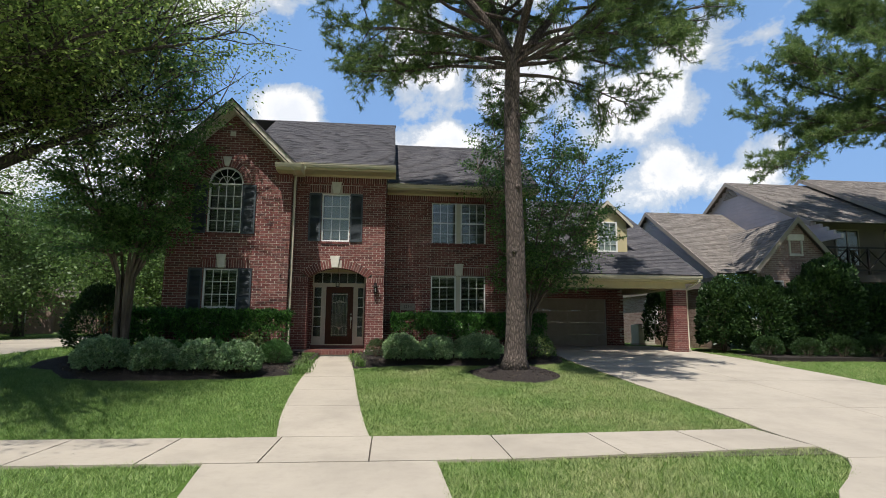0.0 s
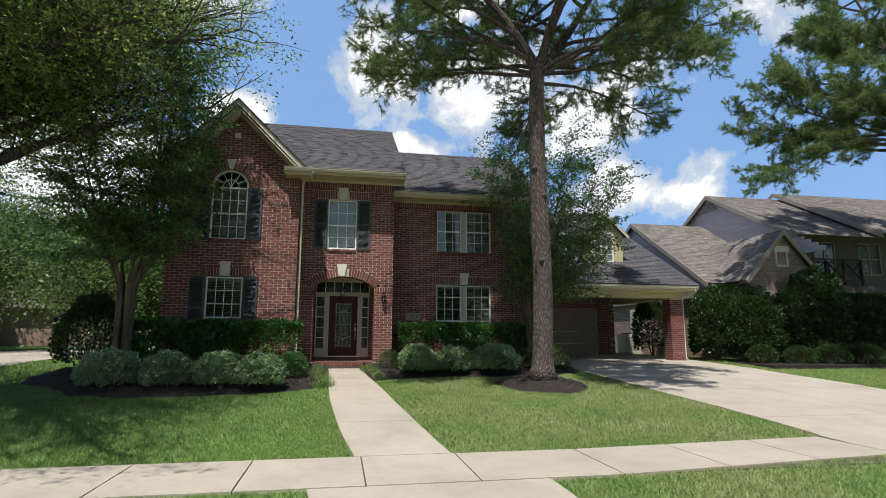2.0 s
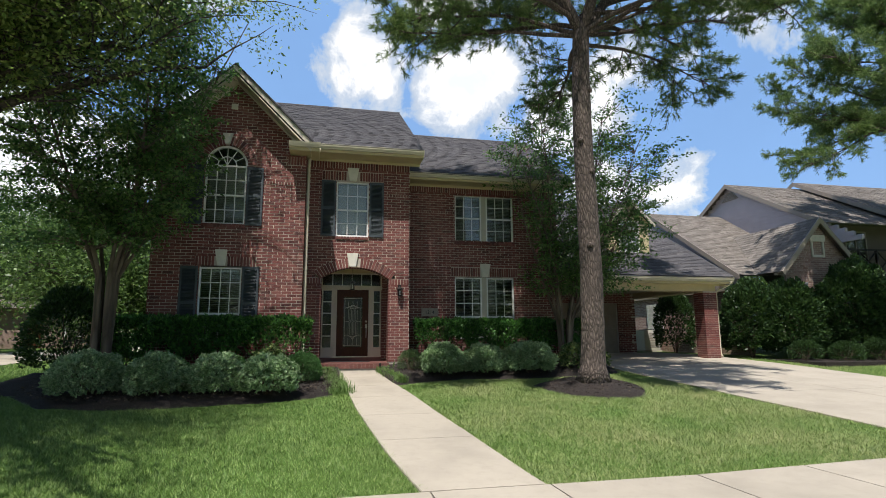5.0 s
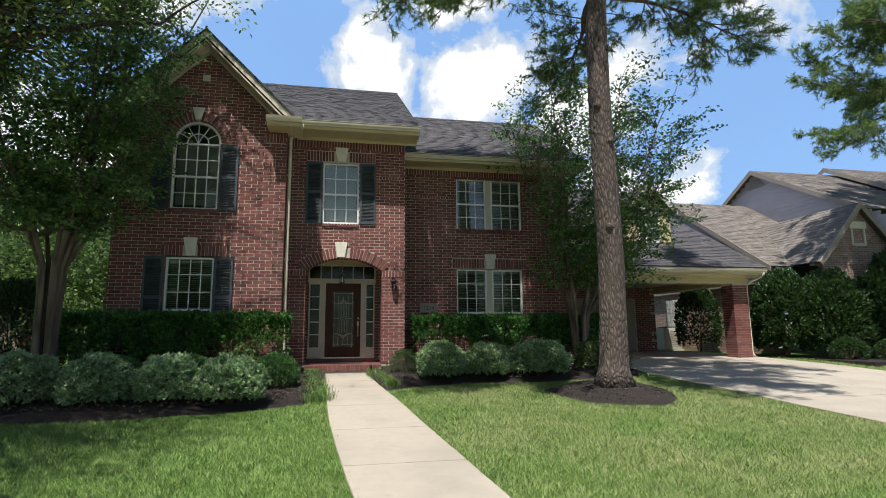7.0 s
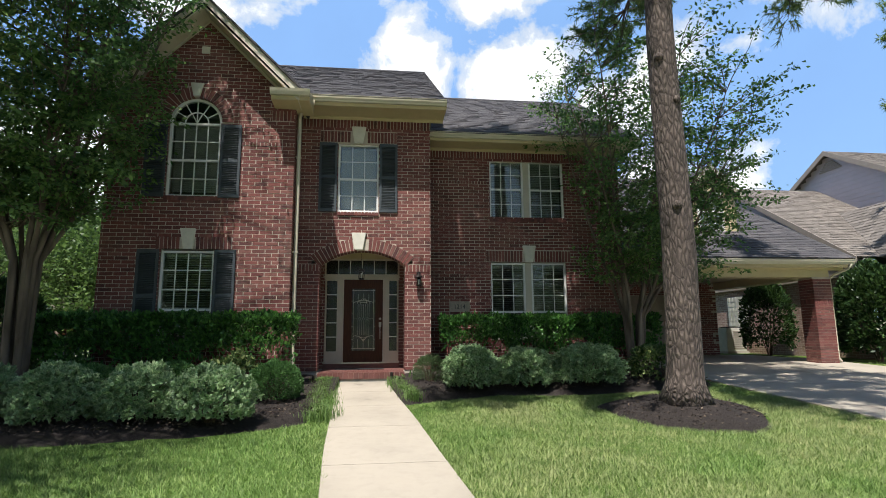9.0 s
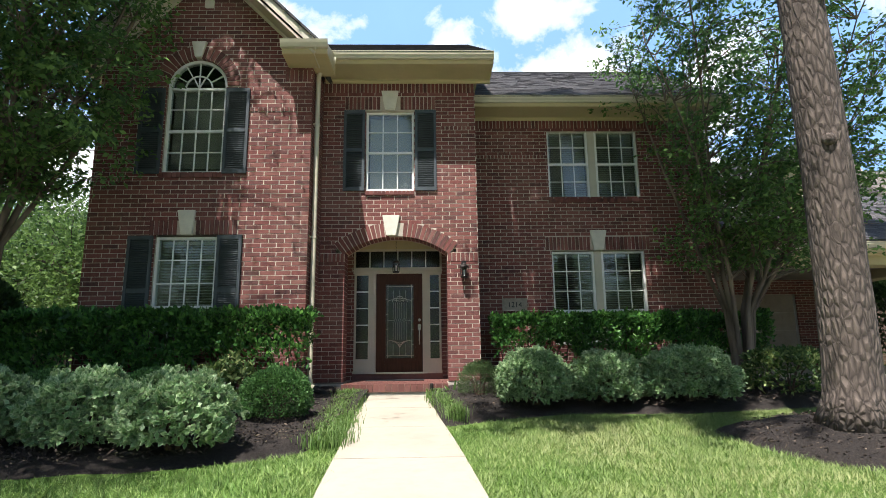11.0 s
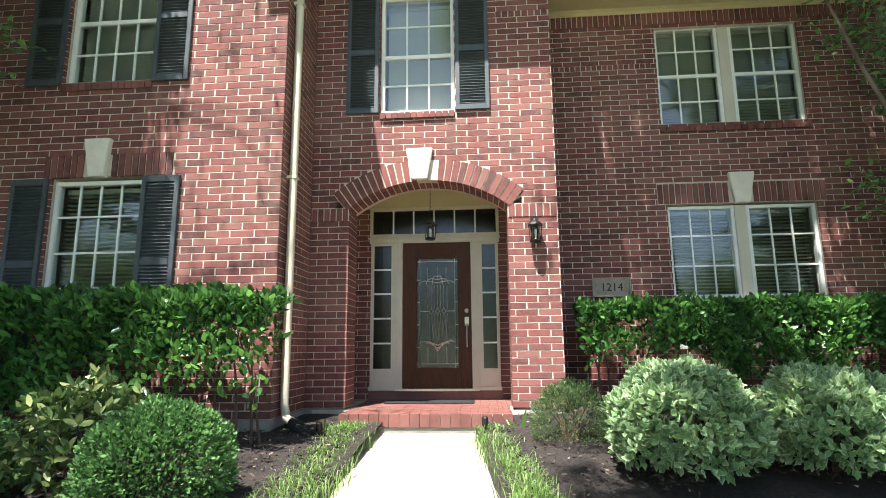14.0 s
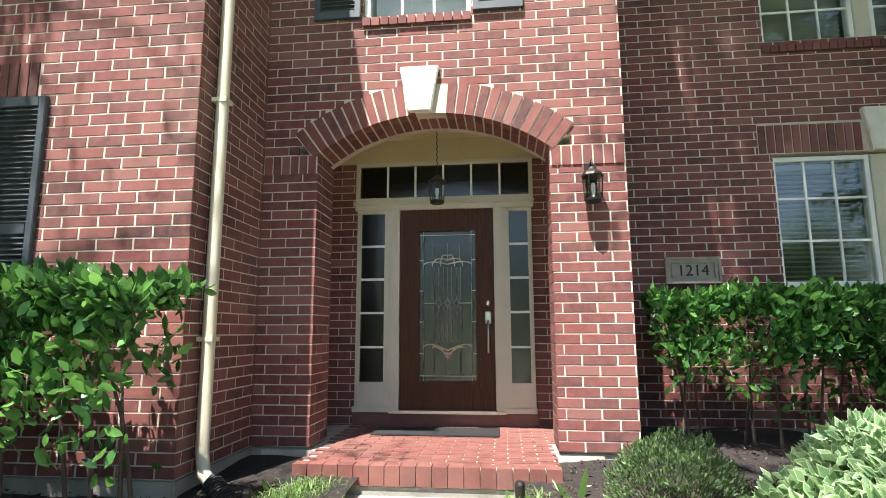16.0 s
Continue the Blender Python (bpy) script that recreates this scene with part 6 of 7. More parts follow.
myrtle("multi-stem crape myrtle with dense green leaves before the bay", (-6.85, 15.85, 0.6),
       ((0, 0.16, 8.4), (-15, 0.30, 8.2), (60, 0.14, 8.8), (140, 0.28, 7.8), (190, 0.36, 7.2), (225, 0.28, 7.4), (300, 0.24, 7.6), (12, 0.38, 8.8), (35, 0.30, 9.0), (-40, 0.30, 8.2), (25, 0.26, 8.8), (165, 0.42, 7.4), (20, 0.46, 8.8)), 21, 12, 6, 0.085, 2.2, 0.098, low=1, allow=bay_room, thick=0.062)
myrtle("multi-stem crape myrtle beside the paired windows", (4.5, 18.2, 0.66),
       ((0, 0.28, 7.4), (-10, 0.48, 6.8), (30, 0.36, 7.0), (180, 0.30, 6.8), (200, 0.22, 7.4), (230, 0.36, 6.2), (300, 0.32, 7.0), (345, 0.62, 6.6), (100, 0.12, 7.2), (168, 0.40, 6.4), (5, 0.75, 5.8), (320, 0.50, 6.4)), 22, 8, 6, 0.075, 1.3, 0.10, low=1, allow=side_room)

# shrubs of the left bed
random.seed(5)
VAR = [VARIEGATED, VAR_RIM]
for x, y, r, h in ((-6.5, 14.25, 0.60, 0.44), (-5.3, 14.15, 0.50, 0.42), (-4.28, 14.15, 0.48, 0.41), (-3.36, 14.0, 0.52, 0.40)):
    shrub("pittosporum", "rounded variegated pittosporum shrub with cream-edged leaves", (x, y), (r, r * 0.9, h), 9500, 0.070, 0.54, VAR, 0.20, "variegated shrubs", whorl=6)
shrub("boxwood", "clipped dark green boxwood ball", (-2.80, 15.42), (0.41, 0.41, 0.37), 13000, 0.032, 0.55, [BOX], amount=0.13, up=0.3, freq=4)
shrub("boxwood", "rounded dark boxwood in shade", (-4.35, 15.5), (0.46, 0.44, 0.36), 9000, 0.032, 0.55, [BOX], amount=0.08, up=0.2)
shrub("boxwood", "rounded dark boxwood in shade", (-5.45, 15.3), (0.48, 0.44, 0.36), 8000, 0.034, 0.55, [BOX], amount=0.08, up=0.2)
shrub("aucuba", "loose shrub with yellow-flecked leaves", (-3.50, 15.75), (0.40, 0.38, 0.41), 1900, 0.085, 0.42, [AUCUBA], amount=0.3, whorl=5)
hedge("hedge", "long glossy green hedge under the bay window", -7.2, -2.66, 16.55, 17.15, 1.12, 1.88, 18000, 0.094, [LAUREL], 0.6, open_end=1)
# shrubs of the right bed
for x, y, rx, ry, h in ((0.50, 16.40, 0.50, 0.50, 0.435), (1.53, 16.5, 0.46, 0.48, 0.40), (2.73, 16.5, 0.66, 0.56, 0.425)):
    shrub("pittosporum", "rounded variegated pittosporum shrub with cream-edged leaves", (x, y), (rx, ry, h), 11000, 0.070, 0.54, VAR, 0.20, "variegated shrubs", whorl=6)
shrub("aucuba", "rounded shrub with yellow-flecked leaves behind the pine", (4.45, 16.95), (0.66, 0.58, 0.42), 3200, 0.075, 0.45, [AUCUBA], amount=0.2, whorl=5)
shrub("fine_shrub", "small airy grey-green shrub beside the porch pier", (-0.20, 17.10), (0.31, 0.30, 0.31), 9000, 0.024, 0.32, [ROSEMARY], amount=0.25, freq=4, up=0.9)
hedge("hedge", "glossy green hedge under the paired windows", 0.22, 5.4, 18.65, 19.25, 1.20, 1.90, 17000, 0.094, [LAUREL], 0.64, open_end=-1)


# border grass beside the path
def tuft(x, y, n, length, wide=0.10):
    t = thing("border_grass", "arching clump of green border grass beside the path", "grass clump", "border grass clumps", at=(x, y, float(gz(y)) - 0.01))
    a = rng.uniform(0, 2 * math.pi, n)
    o = np.stack([rng.normal(0, wide, n), rng.normal(0, wide, n), np.zeros(n)], 1)
    d = np.stack([np.cos(a), np.sin(a), np.zeros(n)], 1)
    ln = (length * rng.uniform(0.5, 1.15, n))[:, None]
    lean = rng.uniform(0.15, 0.8, n)[:, None]
    s = np.stack([-np.sin(a), np.cos(a), np.zeros(n)], 1) * 0.0032
    up = np.array([0, 0, 1.0])
    p1, p2, p3 = o + up * ln * 0.5 + d * ln * lean * 0.2, o + up * ln * 0.82 + d * ln * lean * 0.55, o + up * ln * 0.85 + d * ln * lean * 1.0
    V = np.stack([o - s, o + s, p1 - s, p1 + s, p2 - s * 0.8, p2 + s * 0.8, p3, p3 + s * 0.1], 1).reshape(-1, 3)
    F = ((np.arange(n) * 8)[:, None, None] + np.array([[[0, 1, 3, 2], [2, 3, 5, 4], [4, 5, 7, 6]]])).reshape(-1, 4)
    quick_mesh("blades", V, F, [LIRIOPE], t)


for i in range(13):
    y = 14.35 + 0.27 * i
    tuft(float(walk_l(y)) - 0.17 + random.uniform(-0.05, 0.03), y, 420, 0.17, 0.10)
for x, y in ((-0.62, 15.7), (-0.64, 15.9), (-0.66, 16.1), (-0.69, 16.3), (-0.71, 16.5), (-0.75, 16.75), (-0.78, 17.0), (-0.82, 17.25), (-0.88, 17.6), (-2.2, 17.75), (-2.32, 17.55)):
    tuft(x, y, 300, 0.18 if y < 17 else 0.18, 0.07)
for x, y in ((-2.48, 17.75), (-0.58, 17.72)):
    t = thing("lily_clump", "small strap-leaved plant beside the porch step", "plant", at=(x, y, float(gz(y)) + 0.02))
    k = 9
    A = unit(rng.normal(size=(k, 3)) * np.array([1, 1, 0.3]) + np.array([0, 0, 0.8]))
    leafy("leaves", np.zeros((k, 3)), A, 0.26 * rng.uniform(0.7, 1.1, (k, 1)), 0.16, [LIRIOPE], t)
# path lights
for x, y in ((-2.42, 17.3), (-0.92, 17.55)):
    t = thing("path_light", "small dark metal path light stake", "path light", "path lights", at=(x, y, float(gz(y))))
    part("stake", Geo().lathe([(0.0, -0.05), (0.012, -0.05), (0.012, 0.16), (0.0, 0.16)], 0, 0, 8), DARKMETAL, t)
    part("head", Geo().lathe([(0.012, 0.14), (0.028, 0.15), (0.03, 0.22), (0.022, 0.235), (0.0, 0.24)], 0, 0, 10), DARKMETAL, t)


# ---- lawn blades ----
def lawn(n, x0, x1, y0, y1, h, w, name, label):
    P = np.stack([rng.uniform(x0, x1, n), rng.uniform(y0, y1, n)], 1)
    P = P[is_lawn(P[:, 0], P[:, 1], 0.025)]
    n = len(P)
    base = np.column_stack([P, gz(P[:, 1]) - 0.035])
    a = rng.uniform(0, 2 * math.pi, n)
    clump = 0.85 + 0.3 * (np.sin(P[:, 0] * 7.3 + 2 * np.sin(P[:, 1] * 3.1)) * np.sin(P[:, 1] * 6.1 + 1.7 * np.sin(P[:, 0] * 2.7)) * 0.5 + 0.5)
    ln = (h * rng.uniform(0.55, 1.2, n) * clump)[:, None]
    d = np.stack([np.cos(a), np.sin(a), np.zeros(n)], 1)
    s = np.stack([-np.sin(a), np.cos(a), np.zeros(n)], 1) * w * rng.uniform(0.6, 1.2, n)[:, None]
    tip = base + np.array([0, 0, 1.0]) * ln + d * ln * rng.uniform(0.3, 1.7, n)[:, None]
    V = np.stack([base - s, base + s, tip], 1).reshape(-1, 3)
    ob = quick_mesh(name, V, np.arange(3 * n).reshape(-1, 3), [LAWN])
    return tagged(ob, label, "grass", kind="stuff")


lawn(560000, -9.0, 6.2, 5.7, 17.0, 0.052, 0.0052, "lawn_grass", "thick green lawn grass with a few dry patches")
lawn(70000, 5.9, 19.0, 5.7, 20.0, 0.065, 0.006, "side_lawn_grass", "green lawn grass beyond the driveway")
lawn(60000, -24.0, -9.0, 5.7, 34.0, 0.09, 0.011, "corner_lawn_grass", "green lawn grass on the corner of the lot")


# ---- bark chips on the beds ----
def chips(n, x0, x1, y0, y1, inside, lift):
    P = np.stack([rng.uniform(x0, x1, n), rng.uniform(y0, y1, n)], 1)
    P = P[inside(P[:, 0], P[:, 1])]
    n = len(P)
    base = np.column_stack([P, gz(P[:, 1]) + lift(P[:, 0], P[:, 1]) + rng.uniform(-0.02, 0.03, n)])
    A = unit(rng.normal(size=(n, 3)) * np.array([1, 1, 0.35]))
    V, F, _ = leaf_arrays(base, A, rng.uniform(0.014, 0.05, (n, 1)), 0.35, 0.0, 0.3)
    return V, F


def chip_material():
    m, nt, b = material("bark_chip")
    nt.links.new(ramp(nt, piece_random(nt), [(0.0, (0.012, 0.009, 0.008)), (0.55, (0.045, 0.032, 0.025)), (0.9, (0.11, 0.08, 0.06)), (1.0, (0.26, 0.20, 0.14))]), b.inputs["Base Color"])
    b.inputs["Roughness"].default_value = 0.9
    return m


CHIP = chip_material()
for n, x0, x1, y0, y1, inside in ((16000, -8.0, -2.0, 13.3, 17.5, lambda x, y: (y > bed_left_edge(x) + 0.1) & (x < walk_l(y) - 0.1)),
                                  (11000, -0.95, 5.3, 15.0, 19.0, lambda x, y: (y > bed_right_edge(x) + 0.1) & (x > walk_r(y) + 0.1)),
                                  (5000, 1.9, 4.5, 12.9, 15.5, lambda x, y: ((x - RING[0]) / RING[2]) ** 2 + ((y - RING[1]) / RING[3]) ** 2 < 0.85)):
    if x0 > 1:
        V, F = chips(n, x0, x1, y0, y1, inside, lambda x, y: -0.03 + 0.30 * np.maximum(0, 1 - np.sqrt(((x - RING[0]) / RING[2]) ** 2 + ((y - RING[1]) / RING[3]) ** 2)) ** 0.8)
    else:
        V, F = chips(n, x0, x1, y0, y1, inside, lambda x, y: 0.11 + 0 * x)
    tagged(quick_mesh("bark_chips", V, F, [CHIP]), "loose dark bark chips lying on the mulch bed", "bark mulch", kind="stuff")


# ---- the house next door ----
TAN = brick_material("tan_brick", [(0.0, (0.24, 0.17, 0.13)), (0.5, (0.34, 0.25, 0.20)), (1.0, (0.40, 0.31, 0.26))])
TAUPE = plain("taupe_stucco", (0.14, 0.115, 0.095), 0.85, vary=0.1, scale=2, relief=0.4)
nb = thing("neighbour_house", "taupe two-storey house with brown shingle roofs and lap siding gables", "house")


def lap_wall(name, x, outline_fn, y0, y1, z0, z1, parent):
    """Lap siding on a wall that faces along x; each board is its own piece. outline_fn gives the wall's span at a height."""
    z = z0
    body = Geo()
    boards = []
    while z < z1:
        s = outline_fn(z + 0.09)
        if s:
            body.box(x, x + 0.1, s[0], s[1], z, min(z + 0.18, z1))
            boards.append((s, z))
        z += 0.18
    wall = part(name, body, SIDING, parent)
    for (a, b), z in boards:
        part("board", Geo().prism([(x - 0.022, z), (x - 0.004, z + 0.19), (x + 0.002, z + 0.19), (x + 0.002, z)], a, b, "y"), SIDING, wall)
    return wall


def gable_span(ridge_y, ridge_z, slope):
    def f(z):
        h = (ridge_z - z) / slope
        return (ridge_y - h, ridge_y + h) if h > 0.05 else None
    return f


lap_wall("gable_wall", 13.2, gable_span(26.75, 7.25, 0.63), 21, 32, 3.5, 7.2, nb)
lap_wall("gable_wall", 17.1, gable_span(25.92, 8.72, 0.56), 21, 31, 5.0, 8.7, nb)
S1, S2 = 0.63, 0.56
shingled("roof", (13.0, 21.0, 3.75), (17.4, 21.0, 3.75), (0, 5.75, 5.75 * S1), NSHINGLE, nb, expo=0.15)
shingled("roof", (13.0, 32.5, 3.75), (17.4, 32.5, 3.75), (0, -5.75, 5.75 * S1), NSHINGLE, nb, expo=0.15)
shingled("roof", (16.85, 20.6, 5.85), (21.4, 20.6, 5.85), (0, 5.32, 5.32 * S2), NSHINGLE, nb, expo=0.15)
shingled("roof", (16.85, 31.2, 5.85), (32, 31.2, 5.85), (0, -5.3, 5.3 * S2), NSHINGLE, nb, expo=0.15)
shingled("roof", (20.9, 20.2, 5.95), (32, 20.2, 5.95), (0, 5.75, 5.75 * S2), NSHINGLE, nb, expo=0.15)
for x, y0, z0, y1, z1 in ((12.97, 21.0, 3.75, 26.75, 7.37), (16.82, 20.6, 5.85, 25.92, 8.83), (20.87, 20.2, 5.95, 25.95, 9.17)):
    g = Geo().prism([(y0, z0 - 0.2), (y1, z1 - 0.2), (y1, z1 + 0.01), (y0, z0 + 0.01)], x, x + 0.03, "x")
    g.prism([(2 * y1 - y0, z0 - 0.2), (y1, z1 - 0.2), (y1, z1 + 0.01), (2 * y1 - y0, z0 + 0.01)], x, x + 0.03, "x")
    part("rake_board", g, NTRIM, nb)
vent = Geo()
for i in range(6):
    vent.box(17.04, 17.08, 25.92 - 0.55 + 0.075 * i, 25.92 + 0.55 - 0.075 * i, 8.02 + 0.07 * i, 8.07 + 0.07 * i)
part("gable_vent", vent, NTRIM, nb)
# front gable
shingled("roof", (13.85, 19.85, 3.78), (13.85, 24.5, 3.78), (1.86, 0, 2.06), NSHINGLE, nb, expo=0.15)
shingled("roof", (17.57, 19.85, 3.78), (17.57, 24.5, 3.78), (-1.86, 0, 2.06), NSHINGLE, nb, expo=0.15)
brick_wall("front_gable", (0, 20.1), (1, 0), (0, -1), lambda z: cut([(14.2, 17.2)], 14.5, 15.1) if 1.6 < z < 3.4 else ([(14.2, 17.2)] if z < 3.7 else [(15.71 - (5.75 - z) * 0.9, 15.71 + (5.75 - z) * 0.9)]), 0.7, 5.7, None, mat=TAN, parent=nb)
g = Geo()
for s in (-1, 1):
    g.prism([(15.71, 5.86), (15.71, 5.62), (15.71 + s * 1.80, 3.62), (15.71 + s * 1.90, 3.76)], 19.82, 19.86, "y")
part("rake_board", g, NTRIM, nb)
part("attic_window", Geo().soft(15.42, 16.0, 20.04, 20.1, 4.35, 4.45, 0.01).soft(15.42, 15.5, 20.04, 20.1, 4.45, 4.95, 0.01).soft(15.92, 16.0, 20.04, 20.1, 4.45, 4.95, 0.01).soft(15.36, 16.06, 20.02, 20.1, 4.95, 5.2, 0.02), CAST, nb)
w = part("window", Geo().soft(14.5, 14.56, 20.06, 20.2, 1.6, 3.4, 0.004).soft(15.04, 15.1, 20.06, 20.2, 1.6, 3.4, 0.004).soft(14.56, 15.04, 20.06, 20.2, 1.6, 1.66, 0.004).soft(14.56, 15.04, 20.06, 20.2, 3.34, 3.4, 0.004).box(14.56, 15.04, 20.1, 20.14, 2.48, 2.53), WHITE, nb)
part("pane", Geo().box(14.56, 15.04, 20.12, 20.125, 1.66, 3.34), GLASS, w)
part("window_back", Geo().box(14.3, 15.3, 20.32, 20.34, 1.4, 3.6), INTERIOR, nb)
# side wall seen through the carport
brick_wall("side_wall", (13.25, 0), (0, 1), (-1, 0), lambda z: [(21.1, 32.0)], 0.7, 3.2, None, mat=TAN, parent=nb)
part("side_frieze", Geo().soft(13.10, 13.24, 21.1, 32.0, 3.2, 3.62, 0.01), NTRIM, nb)
gb = part("glass_block_window", Geo().box(13.16, 13.22, 26.35, 27.55, 1.75, 2.95), WHITE, nb, "pale glass block window")
for i in range(6):
    for j in range(6):
        part("glass_block", Geo().soft(13.13, 13.18, 26.37 + 0.195 * i, 26.37 + 0.195 * i + 0.18, 1.78 + 0.195 * j, 1.78 + 0.195 * j + 0.18, 0.012), ACMETAL, gb)
# recessed front with the small balcony
part("front_wall", Geo().box(17.2, 32.0, 21.6, 21.8, 0.6, 6.0).box(17.2, 32, 21.2, 21.6, 3.5, 3.8), TAUPE, nb)
for x0, x1, z0, z1 in ((18.7, 19.8, 4.2, 5.75), (21.0, 22.2, 4.3, 5.75), (18.6, 20.0, 1.3, 3.1)):
    w = part("window", Geo().soft(x0, x1, 21.54, 21.6, z0, z0 + 0.06, 0.006).soft(x0, x1, 21.54, 21.6, z1 - 0.06, z1, 0.006).soft(x0, x0 + 0.06, 21.54, 21.6, z0, z1, 0.006).soft(x1 - 0.06, x1, 21.54, 21.6, z0, z1, 0.006).box((x0 + x1) / 2 - 0.02, (x0 + x1) / 2 + 0.02, 21.55, 21.59, z0, z1).box(x0, x1, 21.555, 21.585, (z0 + z1) / 2 - 0.02, (z0 + z1) / 2 + 0.02), NTRIM, nb)
    part("pane", Geo().box(x0 + 0.06, x1 - 0.06, 21.575, 21.58, z0 + 0.06, z1 - 0.06), GLASS, w)
balcony = thing("balcony_rail", "dark wooden balcony rail with crossed braces", "railing")
for x in (18.0, 18.9, 19.8, 20.7):
    part("post", Geo().soft(x - 0.045, x + 0.045, 21.15, 21.24, 3.8, 4.95, 0.008), DARKMETAL, balcony)
for z in (3.95, 4.88):
    part("rail", Geo().soft(17.9, 20.8, 21.16, 21.23, z, z + 0.07, 0.008), DARKMETAL, balcony)
for x in (18.0, 18.9, 19.8):
    for a, b in (((x, 4.0), (x + 0.9, 4.88)), ((x + 0.9, 4.0), (x, 4.88))):
        part("brace", Geo().tube([(a[0], 21.19, a[1]), (b[0], 21.19, b[1])], 0.03, 6), DARKMETAL, balcony)
# air conditioner
ac = thing("air_conditioner", "beige metal outdoor air conditioner on a pad", "air conditioner")
part("pad", Geo().soft(12.15, 13.05, 26.3, 27.25, 0.72, 0.82, 0.01), KERB, ac)
part("case", Geo().soft(12.2, 13.0, 26.35, 27.2, 0.82, 1.72, 0.02), ACMETAL, ac)
for i in range(9):
    part("grille_slat", Geo().box(12.45, 12.95, 26.335, 26.352, 0.92 + 0.08 * i, 0.95 + 0.08 * i), NTRIM, ac)
part("fan_guard", Geo().lathe([(0.36, 1.722), (0.36, 1.75), (0.1, 1.77), (0.0, 1.77)], 12.6, 26.78, 18), DARKMETAL, ac)

# tall shrubs before the neighbouring house
for x, y, rx, ry, h, n in ((12.75, 20.4, 0.8, 1.0, 1.55, 12000), (13.75, 19.6, 1.0, 0.9, 1.55, 13000), (15.9, 19.0, 1.35, 0.9, 1.95, 19000), (17.6, 18.9, 1.2, 0.9, 1.45, 13000), (19.8, 19.4, 1.4, 0.9, 1.5, 7000), (12.3, 24.2, 0.7, 0.9, 1.5, 4500)):
    shrub("tall_shrub", "tall dense dark green shrub against the neighbouring house", (x, y), (rx, ry, h), n, 0.13, 0.5, [DARKSHRUB], group="tall shrubs next door", amount=0.26, up=0.5, freq=3.2)
for x, y, r in ((13.2, 18.6, 0.5), (14.3, 18.1, 0.5), (15.4, 17.9, 0.55), (16.5, 17.7, 0.6), (17.8, 17.6, 0.65), (19.2, 17.8, 0.7)):
    shrub("round_shrub", "low rounded dark green shrub in the neighbouring bed", (x, y), (r, r, r * 0.8), 3200, 0.05, 0.5, [DARKSHRUB], group="round shrubs next door", amount=0.1)
structure(part("neighbour_bed", Geo().box(12.5, 24, 17.2, 21.5, 0.5, 0.66), MULCH), "dark mulch bed before the neighbouring house", "mulch bed")

# ---- trees and houses in the distance ----
def plain_tree(label, at, h, spread_r, seed, per=24, leaf=0.18):
    limbs = [(h * (0.28 + 0.04 * (i % 5)), 137.5 * i, spread_r * random.uniform(0.85, 1.1), random.uniform(0.35, 1.5), 0.25) for i in range(11)]
    return broad_tree("shade_tree", label, at, h * 0.45, 0.24, limbs, OAKBARK, FAR, per, leaf, 0.5, 0.5, seed, 0.7, 4, 5, (1.2, 2.6))


t1 = plain_tree("leafy shade tree beyond the corner of the lot", (-20.2, 20.5, 0.7), 5.4, 3.2, 31)
t2 = plain_tree("leafy shade tree across the side street", (-20, 33, 0.78), 9.0, 5.0, 32)
for x, y, s, a, src in ((-10.6, 27.5, 0.9, 40, t1), (-21.0, 27.5, 0.7, 120, t2), (-27, 40, 1.0, 200, t2), (-8.8, 39, 0.9, 80, t2), (-34, 30, 1.2, 10, t2), (-22, 52, 1.3, 150, t2), (-40, 50, 1.3, 250, t2), (-9, 48, 1.2, 300, t2),
                        (15, 46, 0.98, 60, t2), (22, 48, 1.04, 170, t2), (7, 50, 1.1, 220, t2), (30, 40, 1.0, 30, t2), (38, 34, 1.1, 90, t2), (1.5, 44, 0.9, 10, t2),
                        (-14, -16, 1.05, 30, t2), (-3, -19, 1.0, 100, t2), (8, -17, 1.1, 170, t2), (19, -18, 1.0, 250, t2), (-26, -14, 1.1, 310, t2), (30, -15, 1.1, 20, t2), (40, 10, 1.2, 20, t2), (-30, 8, 1.1, 70, t2)):
    c = copy_thing(src, pose(x, y, float(gz(y)), 0, 0, a))
    c.scale = (s, s, s)


def far_house(label, x, y, w, d, turn):
    t = thing("distant_house", label, "house", at=(x, y, 0.75))
    t.rotation_euler = (0, 0, radians(turn))
    part("wall", Geo().box(-w / 2, w / 2, 0, d, -0.2, 2.9), TAN, t)
    g = Geo().prism([(-0.5, 2.75), (d / 2, 5.4), (d + 0.5, 2.75)], -w / 2 - 0.4, w / 2 + 0.4, "x")
    part("roof", g, NSHINGLE, t)
    part("front_gable", Geo().prism([(-w * 0.2 - 1.8, 2.7), (-w * 0.2 + 1.8, 2.7), (-w * 0.2, 4.9)], -1.2, 2.0, "y").box(-w * 0.2 - 1.5, -w * 0.2 + 1.5, -1.0, 0.1, -0.2, 2.7), TAN, t)
    part("door", Geo().soft(w * 0.12, w * 0.12 + 1.0, -0.05, 0.05, -0.1, 2.1, 0.02), DOORWOOD, t)
    for a in (-w * 0.3, w * 0.28):
        wn_ = part("window", Geo().soft(a, a + 1.3, -1.06 if a < 0 else -0.06, -0.98 if a < 0 else 0.02, 0.8, 2.2, 0.02), WHITE, t)
        part("pane", Geo().box(a + 0.08, a + 1.22, -1.07 if a < 0 else -0.07, -1.062 if a < 0 else -0.062, 0.88, 2.12), INTERIOR, wn_)


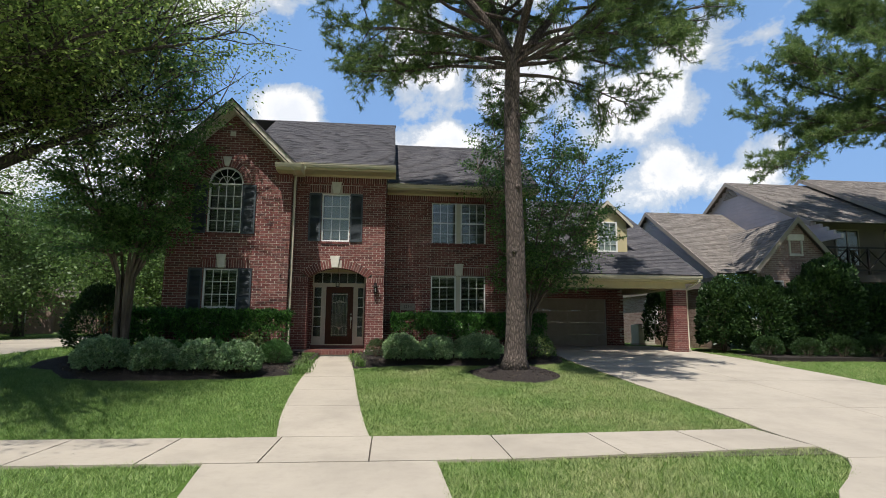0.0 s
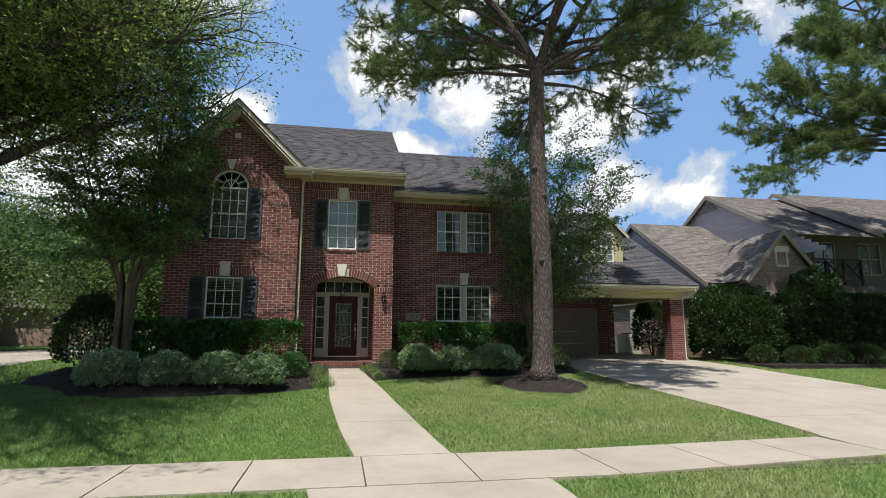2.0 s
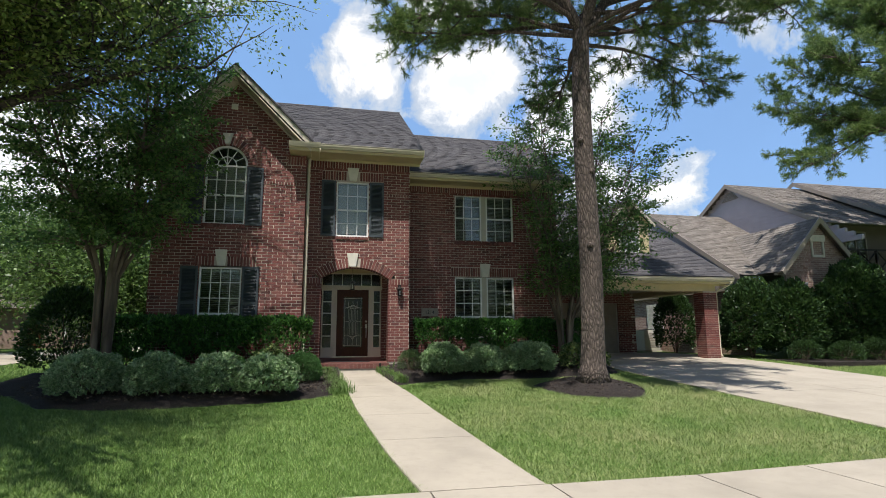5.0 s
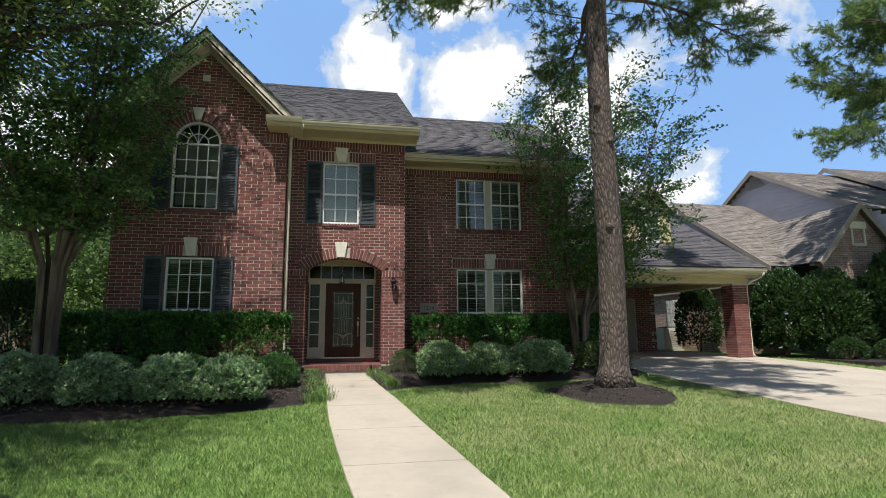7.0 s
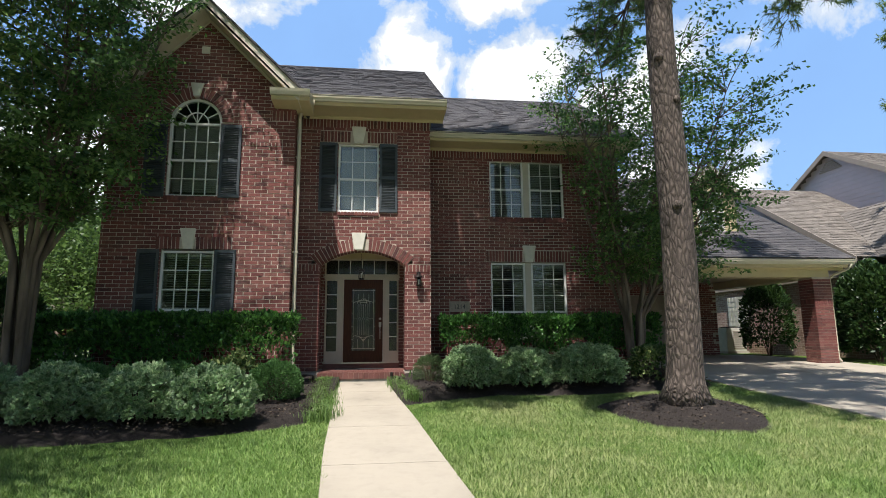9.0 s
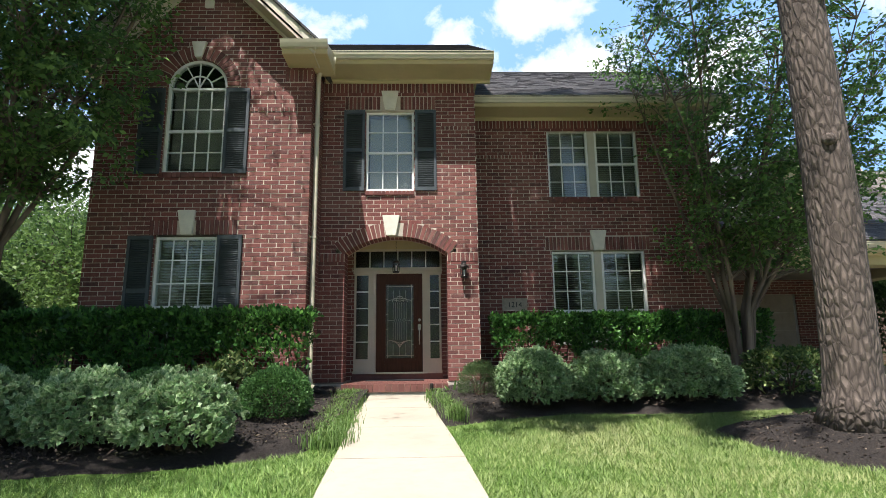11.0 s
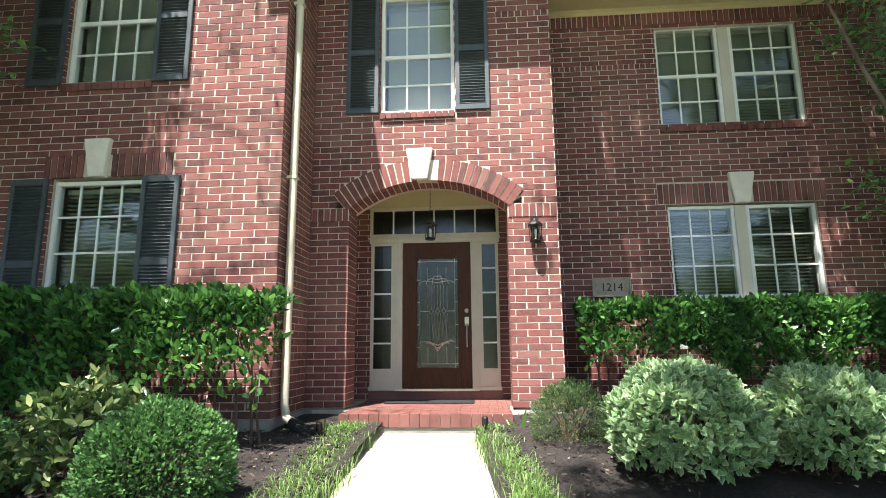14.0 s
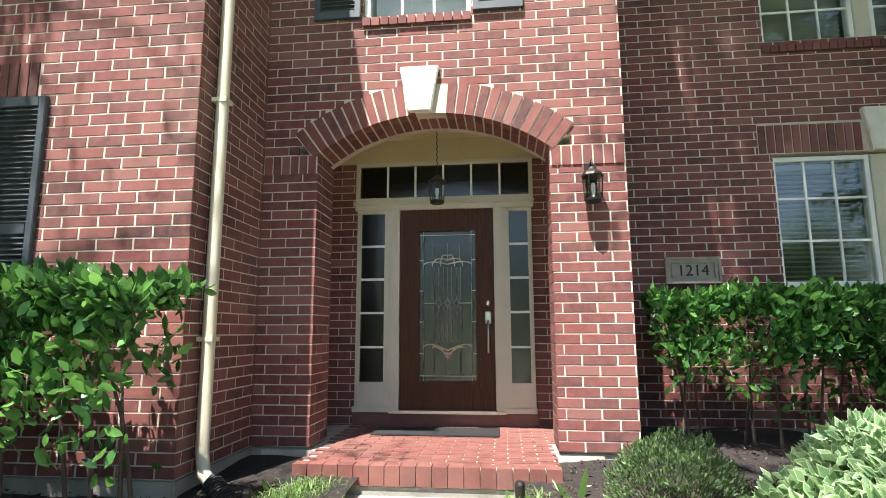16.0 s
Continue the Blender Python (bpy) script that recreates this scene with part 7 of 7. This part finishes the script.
far_house("low brick house across the side street", -24, 46, 14, 9, 20)
far_house("low brick house far down the side street", -46, 60, 14, 9, 30)
fence = thing("fence", "dark iron picket fence beside the house corner", "fence")
for i in range(17):
    part("picket", Geo().box(-8.9 + 0.13 * i, -8.875 + 0.13 * i, 19.2, 19.225, 0.6, 1.55), DARKMETAL, fence)
for z in (0.75, 1.4):
    part("rail", Geo().box(-8.95, -6.6, 19.195, 19.23, z, z + 0.04), DARKMETAL, fence)
shrub("tall_shrub", "dark shrub in deep shade beside the house corner", (-8.0, 17.1), (0.85, 0.7, 1.15), 8200, 0.09, 0.45, [DARKSHRUB], amount=0.2)

# ---- clouds ----
def cloud_material():
    m = bpy.data.materials.new("cumulus_cloud")
    m.use_nodes = True
    nt = m.node_tree
    nt.nodes.remove(nt.nodes["Principled BSDF"])
    geo = nt.nodes.new("ShaderNodeNewGeometry")
    vn = nt.nodes.new("ShaderNodeVectorMath")
    vn.operation = "NORMALIZE"
    nt.links.new(geo.outputs["Position"], vn.inputs[0])
    v = vn.outputs[0]
    n = calc(nt, "SUBTRACT", noise_of(nt, v, 8, 10, 0.6, 0.2), 0.5)
    total = None
    for az, el, w, h, soft in ((3.6, 26.5, 5.0, 6.0, 1.0), (15.5, 26.0, 7.5, 4.6, 0.85), (24.0, 21.5, 7.5, 4.2, 0.6), (30.5, 14.0, 7.5, 4.6, 1.0), (-10.5, 20.5, 3.6, 2.6, 1.0), (5.0, 18.5, 5.0, 3.0, 0.8), (-30, 14, 16, 7, 0.9), (-22, 30, 9, 4, 0.7), (12.0, 33.0, 4, 2.4, 0.6), (45, 30, 10, 3, 0.35), (36, 26, 9, 2.2, 0.3)):
        e, a = radians(el), radians(az)
        c = Vector((math.sin(a) * math.cos(e), math.cos(a) * math.cos(e), math.sin(e)))
        right = Vector((math.cos(a), -math.sin(a), 0))
        up = right.cross(c)
        dots = []
        for axis, size in ((right, radians(w)), (up, radians(h))):
            d = nt.nodes.new("ShaderNodeVectorMath")
            d.operation = "DOT_PRODUCT"
            nt.links.new(v, d.inputs[0])
            d.inputs[1].default_value = axis
            q = calc(nt, "DIVIDE", calc(nt, "SUBTRACT", d.outputs["Value"], axis.dot(c)), size)
            dots.append(calc(nt, "MULTIPLY", q, q))
        r = calc(nt, "SQRT", calc(nt, "ADD", *dots))
        k = calc(nt, "MULTIPLY", calc(nt, "SUBTRACT", 1.0, r), soft)
        total = k if total is None else calc(nt, "MAXIMUM", total, k)
    dens = calc(nt, "ADD", calc(nt, "MAXIMUM", total, -0.6), calc(nt, "MULTIPLY", n, 2.8))
    fac = ramp(nt, dens, [(0.02, (0, 0, 0)), (0.22, (0.55, 0.55, 0.55)), (0.5, (0.95, 0.95, 0.95))])
    thin = calc(nt, "MULTIPLY", noise_of(nt, v, 3, 5, 0.6), 0.25)
    fac = calc(nt, "MAXIMUM", fac, calc(nt, "ADD", thin, 0.48), True)
    em = nt.nodes.new("ShaderNodeEmission")
    nt.links.new(ramp(nt, dens, [(0.0, (0.29, 0.53, 0.98)), (0.16, (0.66, 0.78, 0.95)), (0.42, (1, 1, 1)), (0.95, (0.84, 0.87, 0.93))]), em.inputs["Color"])
    em.inputs["Strength"].default_value = 1.0
    tr = nt.nodes.new("ShaderNodeBsdfTransparent")
    mx = nt.nodes.new("ShaderNodeMixShader")
    nt.links.new(fac, mx.inputs[0])
    nt.links.new(tr.outputs[0], mx.inputs[1])
    nt.links.new(em.outputs[0], mx.inputs[2])
    nt.links.new(mx.outputs[0], nt.nodes["Material Output"].inputs[0])
    return m


az, el = np.meshgrid(np.radians(np.linspace(-80, 80, 41)), np.radians(np.linspace(1, 60, 16)))
V = np.stack([np.sin(az) * np.cos(el), np.cos(az) * np.cos(el), np.sin(el)], -1).reshape(-1, 3) * 2500
ids = np.arange(41 * 16).reshape(16, 41)
F = np.stack([ids[:-1, :-1], ids[:-1, 1:], ids[1:, 1:], ids[1:, :-1]], -1).reshape(-1, 4)
structure(quick_mesh("backdrop", V, F, [cloud_material()]), "distant bank of white cumulus clouds in the sky", "clouds")

lay_bricks()
